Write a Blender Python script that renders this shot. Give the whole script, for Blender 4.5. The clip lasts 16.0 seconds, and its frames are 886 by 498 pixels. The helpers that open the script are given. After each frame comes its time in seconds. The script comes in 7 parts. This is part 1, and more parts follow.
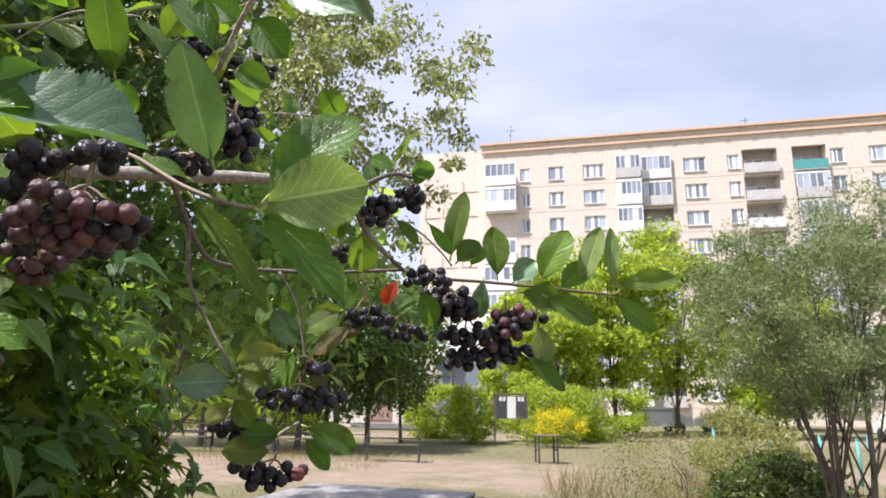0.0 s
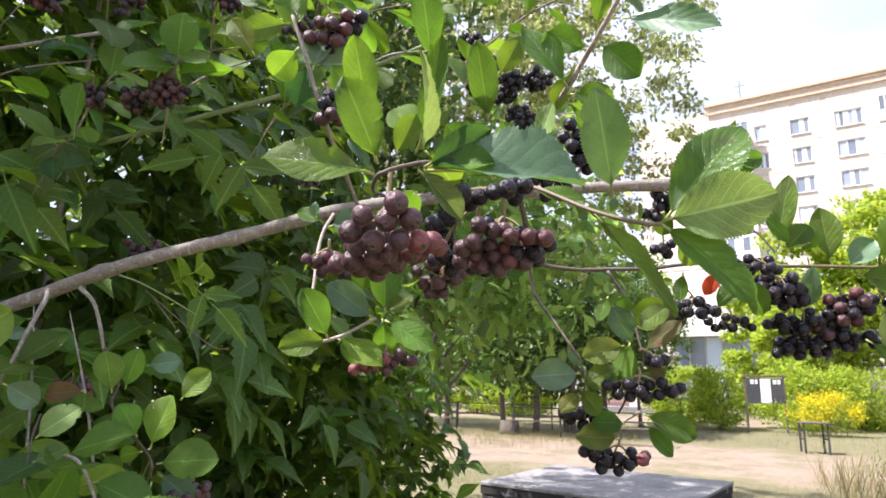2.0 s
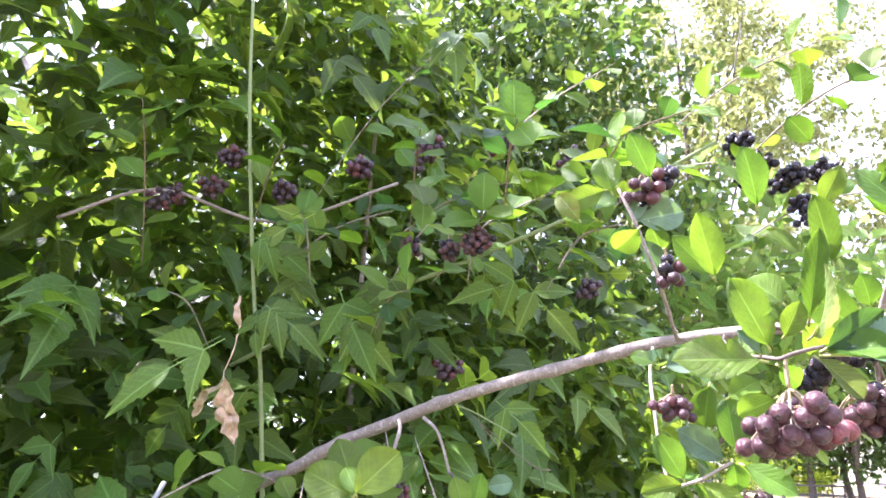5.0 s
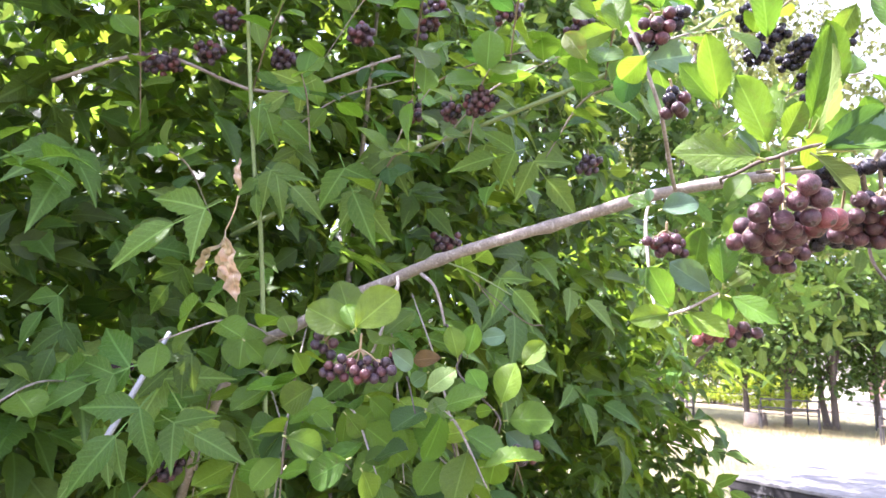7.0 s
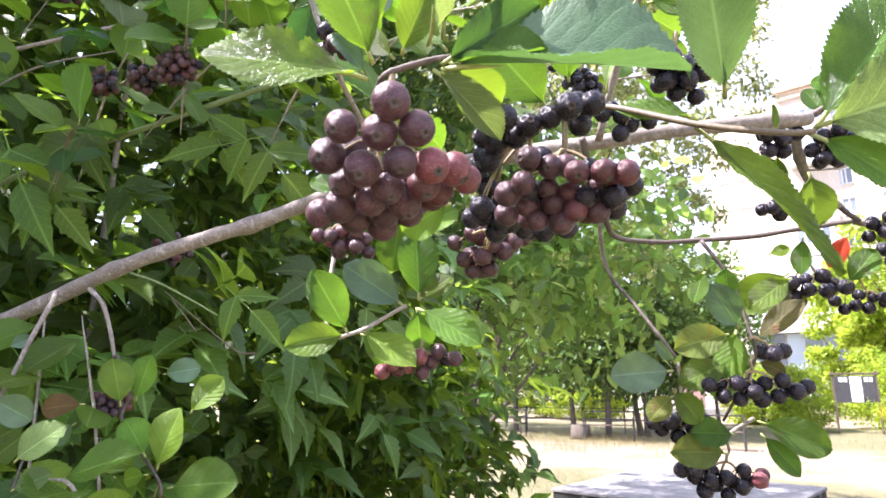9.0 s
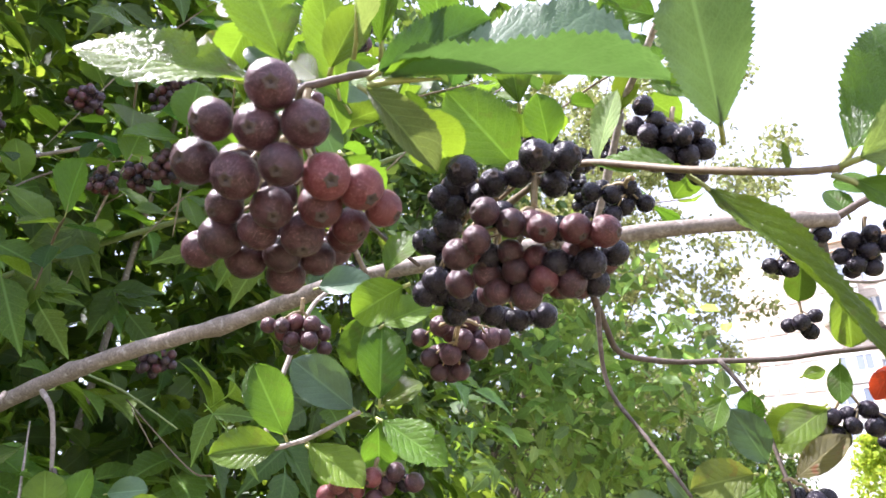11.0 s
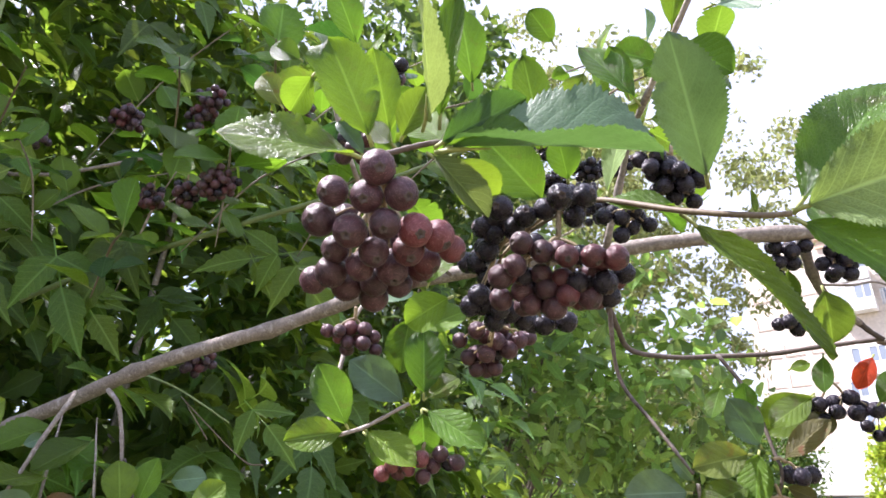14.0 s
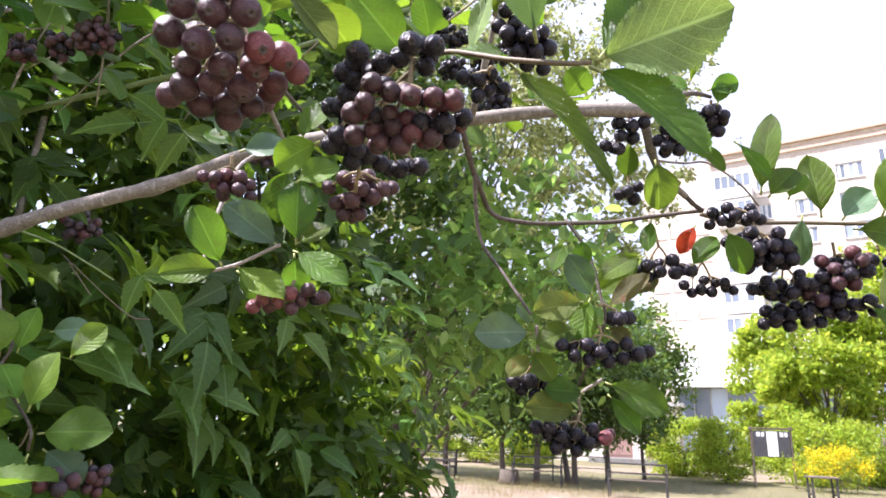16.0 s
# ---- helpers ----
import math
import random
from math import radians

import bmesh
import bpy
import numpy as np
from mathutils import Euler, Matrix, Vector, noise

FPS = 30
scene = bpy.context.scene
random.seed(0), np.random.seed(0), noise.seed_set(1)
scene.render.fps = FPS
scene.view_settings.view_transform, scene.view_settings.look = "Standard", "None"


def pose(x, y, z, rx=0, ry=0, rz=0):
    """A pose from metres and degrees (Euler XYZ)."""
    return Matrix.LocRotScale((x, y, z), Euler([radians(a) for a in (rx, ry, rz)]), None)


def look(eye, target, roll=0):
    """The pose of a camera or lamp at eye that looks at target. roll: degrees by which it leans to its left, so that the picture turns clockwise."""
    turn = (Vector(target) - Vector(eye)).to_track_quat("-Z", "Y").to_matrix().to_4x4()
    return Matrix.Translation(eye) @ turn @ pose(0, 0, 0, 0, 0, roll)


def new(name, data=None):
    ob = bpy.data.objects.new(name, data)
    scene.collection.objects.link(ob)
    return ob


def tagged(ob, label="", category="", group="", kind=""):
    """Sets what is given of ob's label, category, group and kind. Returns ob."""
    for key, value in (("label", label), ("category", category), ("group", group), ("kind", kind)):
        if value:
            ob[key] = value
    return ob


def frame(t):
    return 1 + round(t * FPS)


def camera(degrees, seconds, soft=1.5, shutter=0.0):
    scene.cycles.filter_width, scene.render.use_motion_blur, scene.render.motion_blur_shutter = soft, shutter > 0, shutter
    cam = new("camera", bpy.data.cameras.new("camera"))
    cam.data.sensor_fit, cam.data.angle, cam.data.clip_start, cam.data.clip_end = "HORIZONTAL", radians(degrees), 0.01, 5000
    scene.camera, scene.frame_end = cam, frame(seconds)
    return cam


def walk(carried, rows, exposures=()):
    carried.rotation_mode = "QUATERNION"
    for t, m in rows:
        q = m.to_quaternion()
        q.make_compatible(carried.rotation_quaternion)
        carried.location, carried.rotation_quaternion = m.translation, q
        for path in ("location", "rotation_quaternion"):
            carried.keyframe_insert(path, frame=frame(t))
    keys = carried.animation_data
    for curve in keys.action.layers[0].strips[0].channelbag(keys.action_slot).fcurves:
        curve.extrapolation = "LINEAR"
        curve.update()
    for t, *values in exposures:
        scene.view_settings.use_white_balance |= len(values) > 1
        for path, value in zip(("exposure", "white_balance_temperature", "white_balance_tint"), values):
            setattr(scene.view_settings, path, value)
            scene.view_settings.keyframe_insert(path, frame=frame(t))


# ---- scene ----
cam = camera(70.3, 16.0)
cam.data.dof.use_dof = True
cam.data.dof.focus_distance = 0.42
cam.data.dof.aperture_fstop = 30.0
PATH = [
    (0, (0.0054, 0.036, 1.521), (-0.0587, 1.98, 1.987), 1.0),
    (0.5, (-0.0222, 0.0158, 1.526), (-0.2796, 1.945, 1.987), 0.7),
    (1, (-0.0514, 0.0039, 1.5228), (-0.5430, 1.8938, 1.9545), 0.75),
    (1.5, (-0.0731, -0.0196, 1.5250), (-0.7473, 1.8205, 1.9244), 1.02),
    (2, (-0.0852, -0.0276, 1.5267), (-0.8250, 1.7858, 1.9317), 0.82),
    (2.5, (-0.1063, -0.0581, 1.5266), (-0.9985, 1.6884, 1.9191), 1.30),
    (3, (-0.1342, -0.0842, 1.5200), (-1.2059, 1.5741, 1.8387), 0.74),
    (3.5, (-0.1559, -0.0850, 1.5368), (-1.3515, 1.4853, 1.8604), 0.13),
    (4, (-0.1576, -0.1036, 1.5769), (-1.4358, 1.3607, 2.0482), -0.11),
    (4.2, (-0.1473, -0.1140, 1.5876), (-1.4248, 1.3238, 2.1359), 0.01),
    (6.3, (-0.128, -0.178, 1.551), (-1.47, 1.18, 2.146), 2.4),
    (6.5, (-0.136, -0.167, 1.536), (-1.484, 1.223, 2.037), 2.3),
    (7, (-0.143, -0.142, 1.51), (-1.464, 1.32, 1.852), 2.0),
    (7.5, (-0.146, -0.117, 1.491), (-1.425, 1.406, 1.702), 1.4),
    (8, (-0.125, -0.049, 1.495), (-1.212, 1.617, 1.701), -0.4),
    (8.5, (-0.118, 0.031, 1.509), (-1.093, 1.745, 1.842), -0.6),
    (9, (-0.12, 0.085, 1.525), (-1.036, 1.813, 1.946), -0.4),
    (9.5, (-0.127, 0.127, 1.529), (-1.049, 1.829, 2.03), 0.0),
    (10, (-0.134, 0.145, 1.534), (-1.033, 1.827, 2.136), 0.6),
    (10.2, (-0.129, 0.149, 1.536), (-1.028, 1.807, 2.203), 1.3),
    (12.3, (-0.116, 0.156, 1.468), (-1.078, 1.652, 2.383), 2.8),
    (12.5, (-0.114, 0.153, 1.473), (-1.076, 1.656, 2.377), 2.7),
    (13, (-0.099, 0.107, 1.492), (-1.077, 1.592, 2.408), 2.7),
    (13.5, (-0.098, 0.097, 1.499), (-1.066, 1.605, 2.386), 3.0),
    (14, (-0.104, 0.094, 1.499), (-1.054, 1.646, 2.328), 2.5),
    (14.5, (-0.093, 0.116, 1.485), (-0.968, 1.725, 2.287), 2.5),
    (15, (-0.079, 0.115, 1.476), (-0.854, 1.802, 2.22), 2.0),
    (15.5, (-0.069, 0.101, 1.465), (-0.81, 1.843, 2.113), 2.6),
    (16, (-0.065, 0.087, 1.456), (-0.804, 1.864, 2.002), 1.9),
]
EXPOSURES = [(0.0, 0.70, 6350, 18), (1.5, 1.04, 6350, 18), (2.5, 1.4, 6230, 21), (3.5, 2.12, 5980, 29), (4.2, 2.43, 5930, 31), (6.5, 2.46, 5930, 31), (7.0, 2.48, 5980, 30), (8.0, 2.3, 6080, 27), (9.0, 1.88, 6130, 25), (10.0, 1.7, 6130, 25), (12.5, 1.55, 6130, 24), (13.5, 1.35, 6130, 24), (14.5, 1.36, 6100, 25), (15.0, 1.36, 6100, 25), (16.0, 1.36, 6130, 24)]
walk(cam, [(t, look(eye, target, roll)) for t, eye, target, roll in PATH], EXPOSURES)

# ---- world, sun, exposure ----
SUN_TO = Vector((-0.72, -0.42, 1.36)).normalized()
world = bpy.data.worlds.new("world")
scene.world = world
world.use_nodes = True
wn, wl = world.node_tree.nodes, world.node_tree.links
wn.clear()
w_out, w_bg, w_sky = wn.new("ShaderNodeOutputWorld"), wn.new("ShaderNodeBackground"), wn.new("ShaderNodeTexSky")
w_sky.sky_type, w_sky.sun_disc = "NISHITA", False
w_sky.sun_elevation = math.asin(SUN_TO.z)
w_sky.sun_rotation = math.atan2(SUN_TO.x, SUN_TO.y)
w_sky.air_density, w_sky.dust_density, w_sky.ozone_density = 1.0, 1.2, 1.2
w_co, w_map, w_cloud, w_ramp, w_mix = wn.new("ShaderNodeTexCoord"), wn.new("ShaderNodeMapping"), wn.new("ShaderNodeTexNoise"), wn.new("ShaderNodeValToRGB"), wn.new("ShaderNodeMixRGB")
w_map.inputs["Scale"].default_value = (1.3, 1.3, 4.0)
w_cloud.inputs["Scale"].default_value, w_cloud.inputs["Detail"].default_value = 1.6, 6.0
w_ramp.color_ramp.elements[0].position, w_ramp.color_ramp.elements[1].position = 0.30, 0.74
w_ramp.color_ramp.elements[0].color, w_ramp.color_ramp.elements[1].color = (0.48, 0.48, 0.48, 1), (0.95, 0.95, 0.95, 1)
w_mix.inputs["Color2"].default_value = (5.7, 6.15, 7.3, 1)
wl.new(w_co.outputs["Generated"], w_map.inputs["Vector"])
wl.new(w_map.outputs["Vector"], w_cloud.inputs["Vector"])
wl.new(w_cloud.outputs["Fac"], w_ramp.inputs["Fac"])
wl.new(w_ramp.outputs["Color"], w_mix.inputs["Fac"])
wl.new(w_sky.outputs["Color"], w_mix.inputs["Color1"])
wl.new(w_mix.outputs["Color"], w_bg.inputs["Color"])
wl.new(w_bg.outputs["Background"], w_out.inputs["Surface"])
w_bg.inputs["Strength"].default_value = 0.100
sun = new("sun", bpy.data.lights.new("sun", "SUN"))
sun.data.energy, sun.data.angle, sun.data.color = 5.0, radians(0.6), (1.0, 0.965, 0.91)
sun.matrix_world = look(SUN_TO * 50, (0, 0, 0))

GROUND = -0.15
RNG = np.random.RandomState(7)


# ---- materials ----
def nodes_of(name):
    m = bpy.data.materials.new(name)
    m.use_nodes = True
    nt = m.node_tree
    nt.nodes.clear()
    return m, nt.nodes, nt.links


def ramp(n, l, fac, stops):
    r = n.new("ShaderNodeValToRGB")
    els = r.color_ramp.elements
    while len(els) < len(stops):
        els.new(0.5)
    for e, (p, c) in zip(els, stops):
        e.position, e.color = p, (*c, 1)
    l.new(fac, r.inputs["Fac"])
    return r.outputs["Color"]


def math_node(n, l, op, a, b=None, c=None):
    k = n.new("ShaderNodeMath")
    k.operation = op
    for i, v in enumerate((a, b, c)):
        if v is None:
            continue
        if isinstance(v, (int, float)):
            k.inputs[i].default_value = v
        else:
            l.new(v, k.inputs[i])
    return k.outputs[0]


def noise_fac(n, l, scale, detail=4.0, vec=None, rough=0.6):
    k = n.new("ShaderNodeTexNoise")
    k.inputs["Scale"].default_value, k.inputs["Detail"].default_value, k.inputs["Roughness"].default_value = scale, detail, rough
    if vec is not None:
        l.new(vec, k.inputs["Vector"])
    return k.outputs["Fac"]


def mix_col(n, l, fac, a, b, mode="MIX"):
    k = n.new("ShaderNodeMixRGB")
    k.blend_type = mode
    for sock, v in (("Fac", fac), ("Color1", a), ("Color2", b)):
        if isinstance(v, (int, float)):
            k.inputs[sock].default_value = v
        elif isinstance(v, tuple):
            k.inputs[sock].default_value = (*v, 1)
        else:
            l.new(v, k.inputs[sock])
    return k.outputs["Color"]


def rough_material(name, c1, c2, scale, rough=0.8, bump=0.3, fine=8.0, metal=0.0, c3=None, spread=0.12):
    """A surface with broad stains and fine grain."""
    m, n, l = nodes_of(name)
    out, p = n.new("ShaderNodeOutputMaterial"), n.new("ShaderNodeBsdfPrincipled")
    co = n.new("ShaderNodeTexCoord").outputs["Object"]
    broad, grain = noise_fac(n, l, scale, 5.0, co), noise_fac(n, l, scale * fine, 3.0, co)
    col = ramp(n, l, broad, [(0.3, c1), (0.7, c2)])
    col = mix_col(n, l, 0.5, col, ramp(n, l, grain, [(0.3, tuple(v * 0.72 for v in c1)), (0.7, tuple(min(1, v * 1.2) for v in c2))]))
    if c3:
        col = mix_col(n, l, ramp(n, l, noise_fac(n, l, scale * 2.3, 6.0, co), [(0.55, (0, 0, 0)), (0.68, (1, 1, 1))]), col, c3)
    rnd = n.new("ShaderNodeObjectInfo").outputs["Random"]
    hsv = n.new("ShaderNodeHueSaturation")
    l.new(math_node(n, l, "MULTIPLY_ADD", rnd, spread * 2, 1 - spread), hsv.inputs["Value"])
    l.new(col, hsv.inputs["Color"])
    l.new(hsv.outputs["Color"], p.inputs["Base Color"])
    p.inputs["Roughness"].default_value, p.inputs["Metallic"].default_value = rough, metal
    b = n.new("ShaderNodeBump")
    b.inputs["Strength"].default_value, b.inputs["Distance"].default_value = bump, 0.02 / scale
    l.new(grain, b.inputs["Height"])
    l.new(b.outputs["Normal"], p.inputs["Normal"])
    l.new(p.outputs["BSDF"], out.inputs["Surface"])
    return m


def leaf_material(name, col, glow, rough=0.40, trans=0.31, joined=False, veins=0.5, relief=0.9, spread=0.25, spots=None, coat=0.0, ribs=0.4):
    """A leaf: glossy skin, light that passes through, midrib and side veins along its own length."""
    m, n, l = nodes_of(name)
    out, p, t, mix = n.new("ShaderNodeOutputMaterial"), n.new("ShaderNodeBsdfPrincipled"), n.new("ShaderNodeBsdfTranslucent"), n.new("ShaderNodeMixShader")
    uv = n.new("ShaderNodeUVMap")
    uv.uv_map = "leaf"
    xyz = n.new("ShaderNodeSeparateXYZ")
    l.new(uv.outputs["UV"], xyz.inputs[0])
    across = math_node(n, l, "ABSOLUTE", math_node(n, l, "MULTIPLY_ADD", xyz.outputs[1], 2.0, -1.0))
    slant = math_node(n, l, "MULTIPLY_ADD", across, -0.32, xyz.outputs[0])
    tooth = math_node(n, l, "ABSOLUTE", math_node(n, l, "MULTIPLY_ADD", math_node(n, l, "FRACT", math_node(n, l, "MULTIPLY", slant, 8.0)), 2.0, -1.0))
    side = ramp(n, l, tooth, [(0.0, (1, 1, 1)), (0.16, (0, 0, 0))])
    mid = ramp(n, l, across, [(0.02, (1, 1, 1)), (0.075, (0, 0, 0))])
    lines = math_node(n, l, "MAXIMUM", math_node(n, l, "MULTIPLY", side, ribs), mid)
    net = n.new("ShaderNodeTexVoronoi")
    net.feature = "DISTANCE_TO_EDGE"
    net.inputs["Scale"].default_value = 34.0
    l.new(uv.outputs["UV"], net.inputs["Vector"])
    mesh_lines = ramp(n, l, net.outputs["Distance"], [(0.0, (1, 1, 1)), (0.14, (0, 0, 0))])
    quilt = ramp(n, l, tooth, [(0.0, (0, 0, 0)), (0.7, (1, 1, 1))])
    co = n.new("ShaderNodeTexCoord").outputs["Object"]
    mottle = noise_fac(n, l, 55.0, 4.0, co)
    fine = noise_fac(n, l, 420.0, 2.0, co)
    base = ramp(n, l, mottle, [(0.3, tuple(v * 0.72 for v in col)), (0.7, tuple(v * 1.25 for v in col))])
    base = mix_col(n, l, math_node(n, l, "MULTIPLY", math_node(n, l, "MAXIMUM", lines, math_node(n, l, "MULTIPLY", mesh_lines, 0.3)), veins), base, tuple(min(1, v * 2.0 + 0.04) for v in col))
    if spots:
        base = mix_col(n, l, ramp(n, l, noise_fac(n, l, 90.0, 3.0, co), [(0.62, (0, 0, 0)), (0.68, (1, 1, 1))]), base, spots)
    rnd = n.new("ShaderNodeNewGeometry").outputs["Random Per Island"] if joined else n.new("ShaderNodeObjectInfo").outputs["Random"]
    hsv, hsv2 = n.new("ShaderNodeHueSaturation"), n.new("ShaderNodeHueSaturation")
    value = math_node(n, l, "MULTIPLY_ADD", rnd, spread * 2, 1 - spread)
    hue = math_node(n, l, "MULTIPLY_ADD", math_node(n, l, "FRACT", math_node(n, l, "MULTIPLY", rnd, 7.3)), -0.035, 0.515)
    for h, c in ((hsv, base), (hsv2, mix_col(n, l, math_node(n, l, "MULTIPLY", math_node(n, l, "MAXIMUM", lines, math_node(n, l, "MULTIPLY", mesh_lines, 0.4)), veins), mix_col(n, l, mottle, tuple(v * 0.75 for v in glow), tuple(v * 1.2 for v in glow)), tuple(min(1, v * 1.7 + 0.03) for v in glow)))):
        l.new(value, h.inputs["Value"])
        l.new(hue, h.inputs["Hue"])
        l.new(c, h.inputs["Color"])
    l.new(hsv.outputs["Color"], p.inputs["Base Color"])
    l.new(hsv2.outputs["Color"], t.inputs["Color"])
    l.new(math_node(n, l, "MULTIPLY_ADD", mottle, 0.24, rough - 0.12), p.inputs["Roughness"])
    p.inputs["Specular IOR Level"].default_value = 0.33
    p.inputs["Coat Weight"].default_value, p.inputs["Coat Roughness"].default_value = coat, 0.28
    b = n.new("ShaderNodeBump")
    b.inputs["Strength"].default_value, b.inputs["Distance"].default_value = relief, 0.0009
    height = math_node(n, l, "MULTIPLY_ADD", lines, -0.35, math_node(n, l, "MULTIPLY_ADD", fine, 0.16, math_node(n, l, "MULTIPLY", quilt, 0.3)))
    l.new(math_node(n, l, "MULTIPLY_ADD", mesh_lines, -0.22, height), b.inputs["Height"])
    l.new(b.outputs["Normal"], p.inputs["Normal"])
    mix.inputs[0].default_value = trans
    l.new(p.outputs["BSDF"], mix.inputs[1])
    l.new(t.outputs["BSDF"], mix.inputs[2])
    l.new(mix.outputs[0], out.inputs["Surface"])
    return m


def berry_material(name, c1, c2, bloom, rough, spread=0.3, fuzz=0.12, gloss=0.5):
    m, n, l = nodes_of(name)
    out, p = n.new("ShaderNodeOutputMaterial"), n.new("ShaderNodeBsdfPrincipled")
    co = n.new("ShaderNodeTexCoord").outputs["Object"]
    info = n.new("ShaderNodeObjectInfo")
    shift = n.new("ShaderNodeVectorMath")
    shift.operation = "ADD"
    l.new(co, shift.inputs[0])
    l.new(info.outputs["Random"], shift.inputs[1])
    v = shift.outputs[0]
    col = ramp(n, l, noise_fac(n, l, 1.1, 3.0, v), [(0.35, c1), (0.65, c2)])
    dust = math_node(n, l, "MULTIPLY", ramp(n, l, noise_fac(n, l, 2.2, 5.0, v), [(0.40, (0, 0, 0)), (0.74, (1, 1, 1))]), 0.30)
    speck = ramp(n, l, noise_fac(n, l, 15.0, 4.0, v), [(0.57, (0, 0, 0)), (0.65, (1, 1, 1))])
    col = mix_col(n, l, dust, col, bloom)
    col = mix_col(n, l, math_node(n, l, "MULTIPLY", speck, 0.55), col, tuple(min(1, b * 2.7) for b in bloom))
    hsv = n.new("ShaderNodeHueSaturation")
    l.new(math_node(n, l, "MULTIPLY_ADD", info.outputs["Random"], spread * 2, 1 - spread), hsv.inputs["Value"])
    l.new(col, hsv.inputs["Color"])
    l.new(hsv.outputs["Color"], p.inputs["Base Color"])
    l.new(math_node(n, l, "MULTIPLY_ADD", dust, 0.35, rough), p.inputs["Roughness"])
    b = n.new("ShaderNodeBump")
    b.inputs["Strength"].default_value, b.inputs["Distance"].default_value = 0.25, 0.05
    l.new(noise_fac(n, l, 9.0, 5.0, v), b.inputs["Height"])
    p.inputs["Specular IOR Level"].default_value = gloss
    p.inputs["Sheen Weight"].default_value, p.inputs["Sheen Roughness"].default_value = fuzz, 0.35
    p.inputs["Sheen Tint"].default_value = (0.85, 0.78, 0.80, 1)
    l.new(b.outputs["Normal"], p.inputs["Normal"])
    l.new(p.outputs["BSDF"], out.inputs["Surface"])
    return m


LEAF = {
    "leaf": leaf_material("leaf_green", (0.069, 0.138, 0.017), (0.24, 0.44, 0.022), rough=0.32, trans=0.31, veins=0.65, relief=1.0, spots=(0.085, 0.105, 0.03)),
    "leaf_dark": leaf_material("leaf_dark_green", (0.034, 0.080, 0.020), (0.10, 0.24, 0.025), rough=0.34),
    "leaf_light": leaf_material("leaf_yellow_green", (0.096, 0.190, 0.019), (0.29, 0.51, 0.024), rough=0.35),
    "leaf_yellow": leaf_material("leaf_turning", (0.13, 0.17, 0.03), (0.38, 0.44, 0.05), spots=(0.16, 0.10, 0.03)),
    "leaf_olive": leaf_material("leaf_olive", (0.10, 0.10, 0.035), (0.26, 0.25, 0.05), spots=(0.16, 0.07, 0.03)),
    "leaf_reddish": leaf_material("leaf_reddish", (0.125, 0.075, 0.034), (0.32, 0.17, 0.05), rough=0.4),
    # blue-grey base carries the sky's sheen on glossy leaves, besides the coat
    "leaf_grey": leaf_material("leaf_sky_sheen", (0.086, 0.154, 0.076), (0.18, 0.34, 0.055), rough=0.44, trans=0.23, relief=0.35, coat=0.45),
    "leaf_under": leaf_material("leaf_underside", (0.175, 0.245, 0.088), (0.33, 0.46, 0.08), rough=0.55, veins=0.95, relief=1.0, ribs=0.75),
    # brighter copy of the green leaf, with light on the leaf put into its colour
    "leaf_bright": leaf_material("leaf_bright", (0.150, 0.262, 0.030), (0.38, 0.58, 0.035), rough=0.36, veins=0.6),
    "leaf_pale": leaf_material("leaf_pale", (0.19, 0.27, 0.085), (0.32, 0.44, 0.09), rough=0.55, veins=0.7),
    "leaf_orange": leaf_material("leaf_orange", (0.55, 0.065, 0.015), (0.82, 0.11, 0.02), spots=(0.25, 0.04, 0.02)),
    "leaf_dry": leaf_material("leaf_withered", (0.74, 0.58, 0.38), (0.78, 0.60, 0.36), rough=0.8, spots=(0.48, 0.32, 0.17)),
}
# darker than the near leaves: shade between leaves is put into this colour
box_leaf = leaf_material("box_elder_leaf", (0.043, 0.088, 0.014), (0.27, 0.42, 0.03), rough=0.42, trans=0.38, joined=True, spread=0.5, veins=0.5)
box_leaf_single = leaf_material("box_elder_leaf_near", (0.062, 0.131, 0.019), (0.25, 0.40, 0.026), rough=0.37, trans=0.34, spread=0.4, veins=0.8, spots=(0.16, 0.17, 0.05), ribs=0.6)
bush_leaf = leaf_material("bush_leaf", (0.058, 0.110, 0.032), (0.19, 0.31, 0.04), joined=True, spread=0.35, veins=0.3)
tree_leaf = leaf_material("tree_leaf", (0.070, 0.128, 0.036), (0.27, 0.42, 0.06), joined=True, spread=0.4, veins=0.0, relief=0.0)
elm_leaf = leaf_material("young_elm_leaf", (0.086, 0.158, 0.046), (0.37, 0.56, 0.10), joined=True, spread=0.5, trans=0.5)
poplar_leaf = leaf_material("pale_tree_leaf", (0.24, 0.28, 0.105), (0.50, 0.55, 0.18), joined=True, spread=0.4, veins=0.0, relief=0.0, rough=0.38)
maple_leaf = leaf_material("bright_tree_leaf", (0.235, 0.335, 0.035), (0.56, 0.68, 0.07), trans=0.5, joined=True, spread=0.35, veins=0.0, relief=0.0)
silver_leaf = leaf_material("silver_leaf", (0.185, 0.235, 0.105), (0.30, 0.38, 0.13), joined=True, spread=0.35, veins=0.0, relief=0.0, rough=0.6)
low_bush_leaf = leaf_material("low_bush_leaf", (0.065, 0.10, 0.03), (0.22, 0.30, 0.04), joined=True, spread=0.5, veins=0.0, relief=0.0)
weed_leaf = leaf_material("weed_leaf", (0.25, 0.265, 0.085), (0.42, 0.44, 0.11), joined=True, spread=0.4, veins=0.0, relief=0.0)
dry_grass = leaf_material("dry_grass", (0.30, 0.25, 0.12), (0.36, 0.30, 0.12), joined=True, spread=0.35, veins=0.0, relief=0.0, rough=0.7)
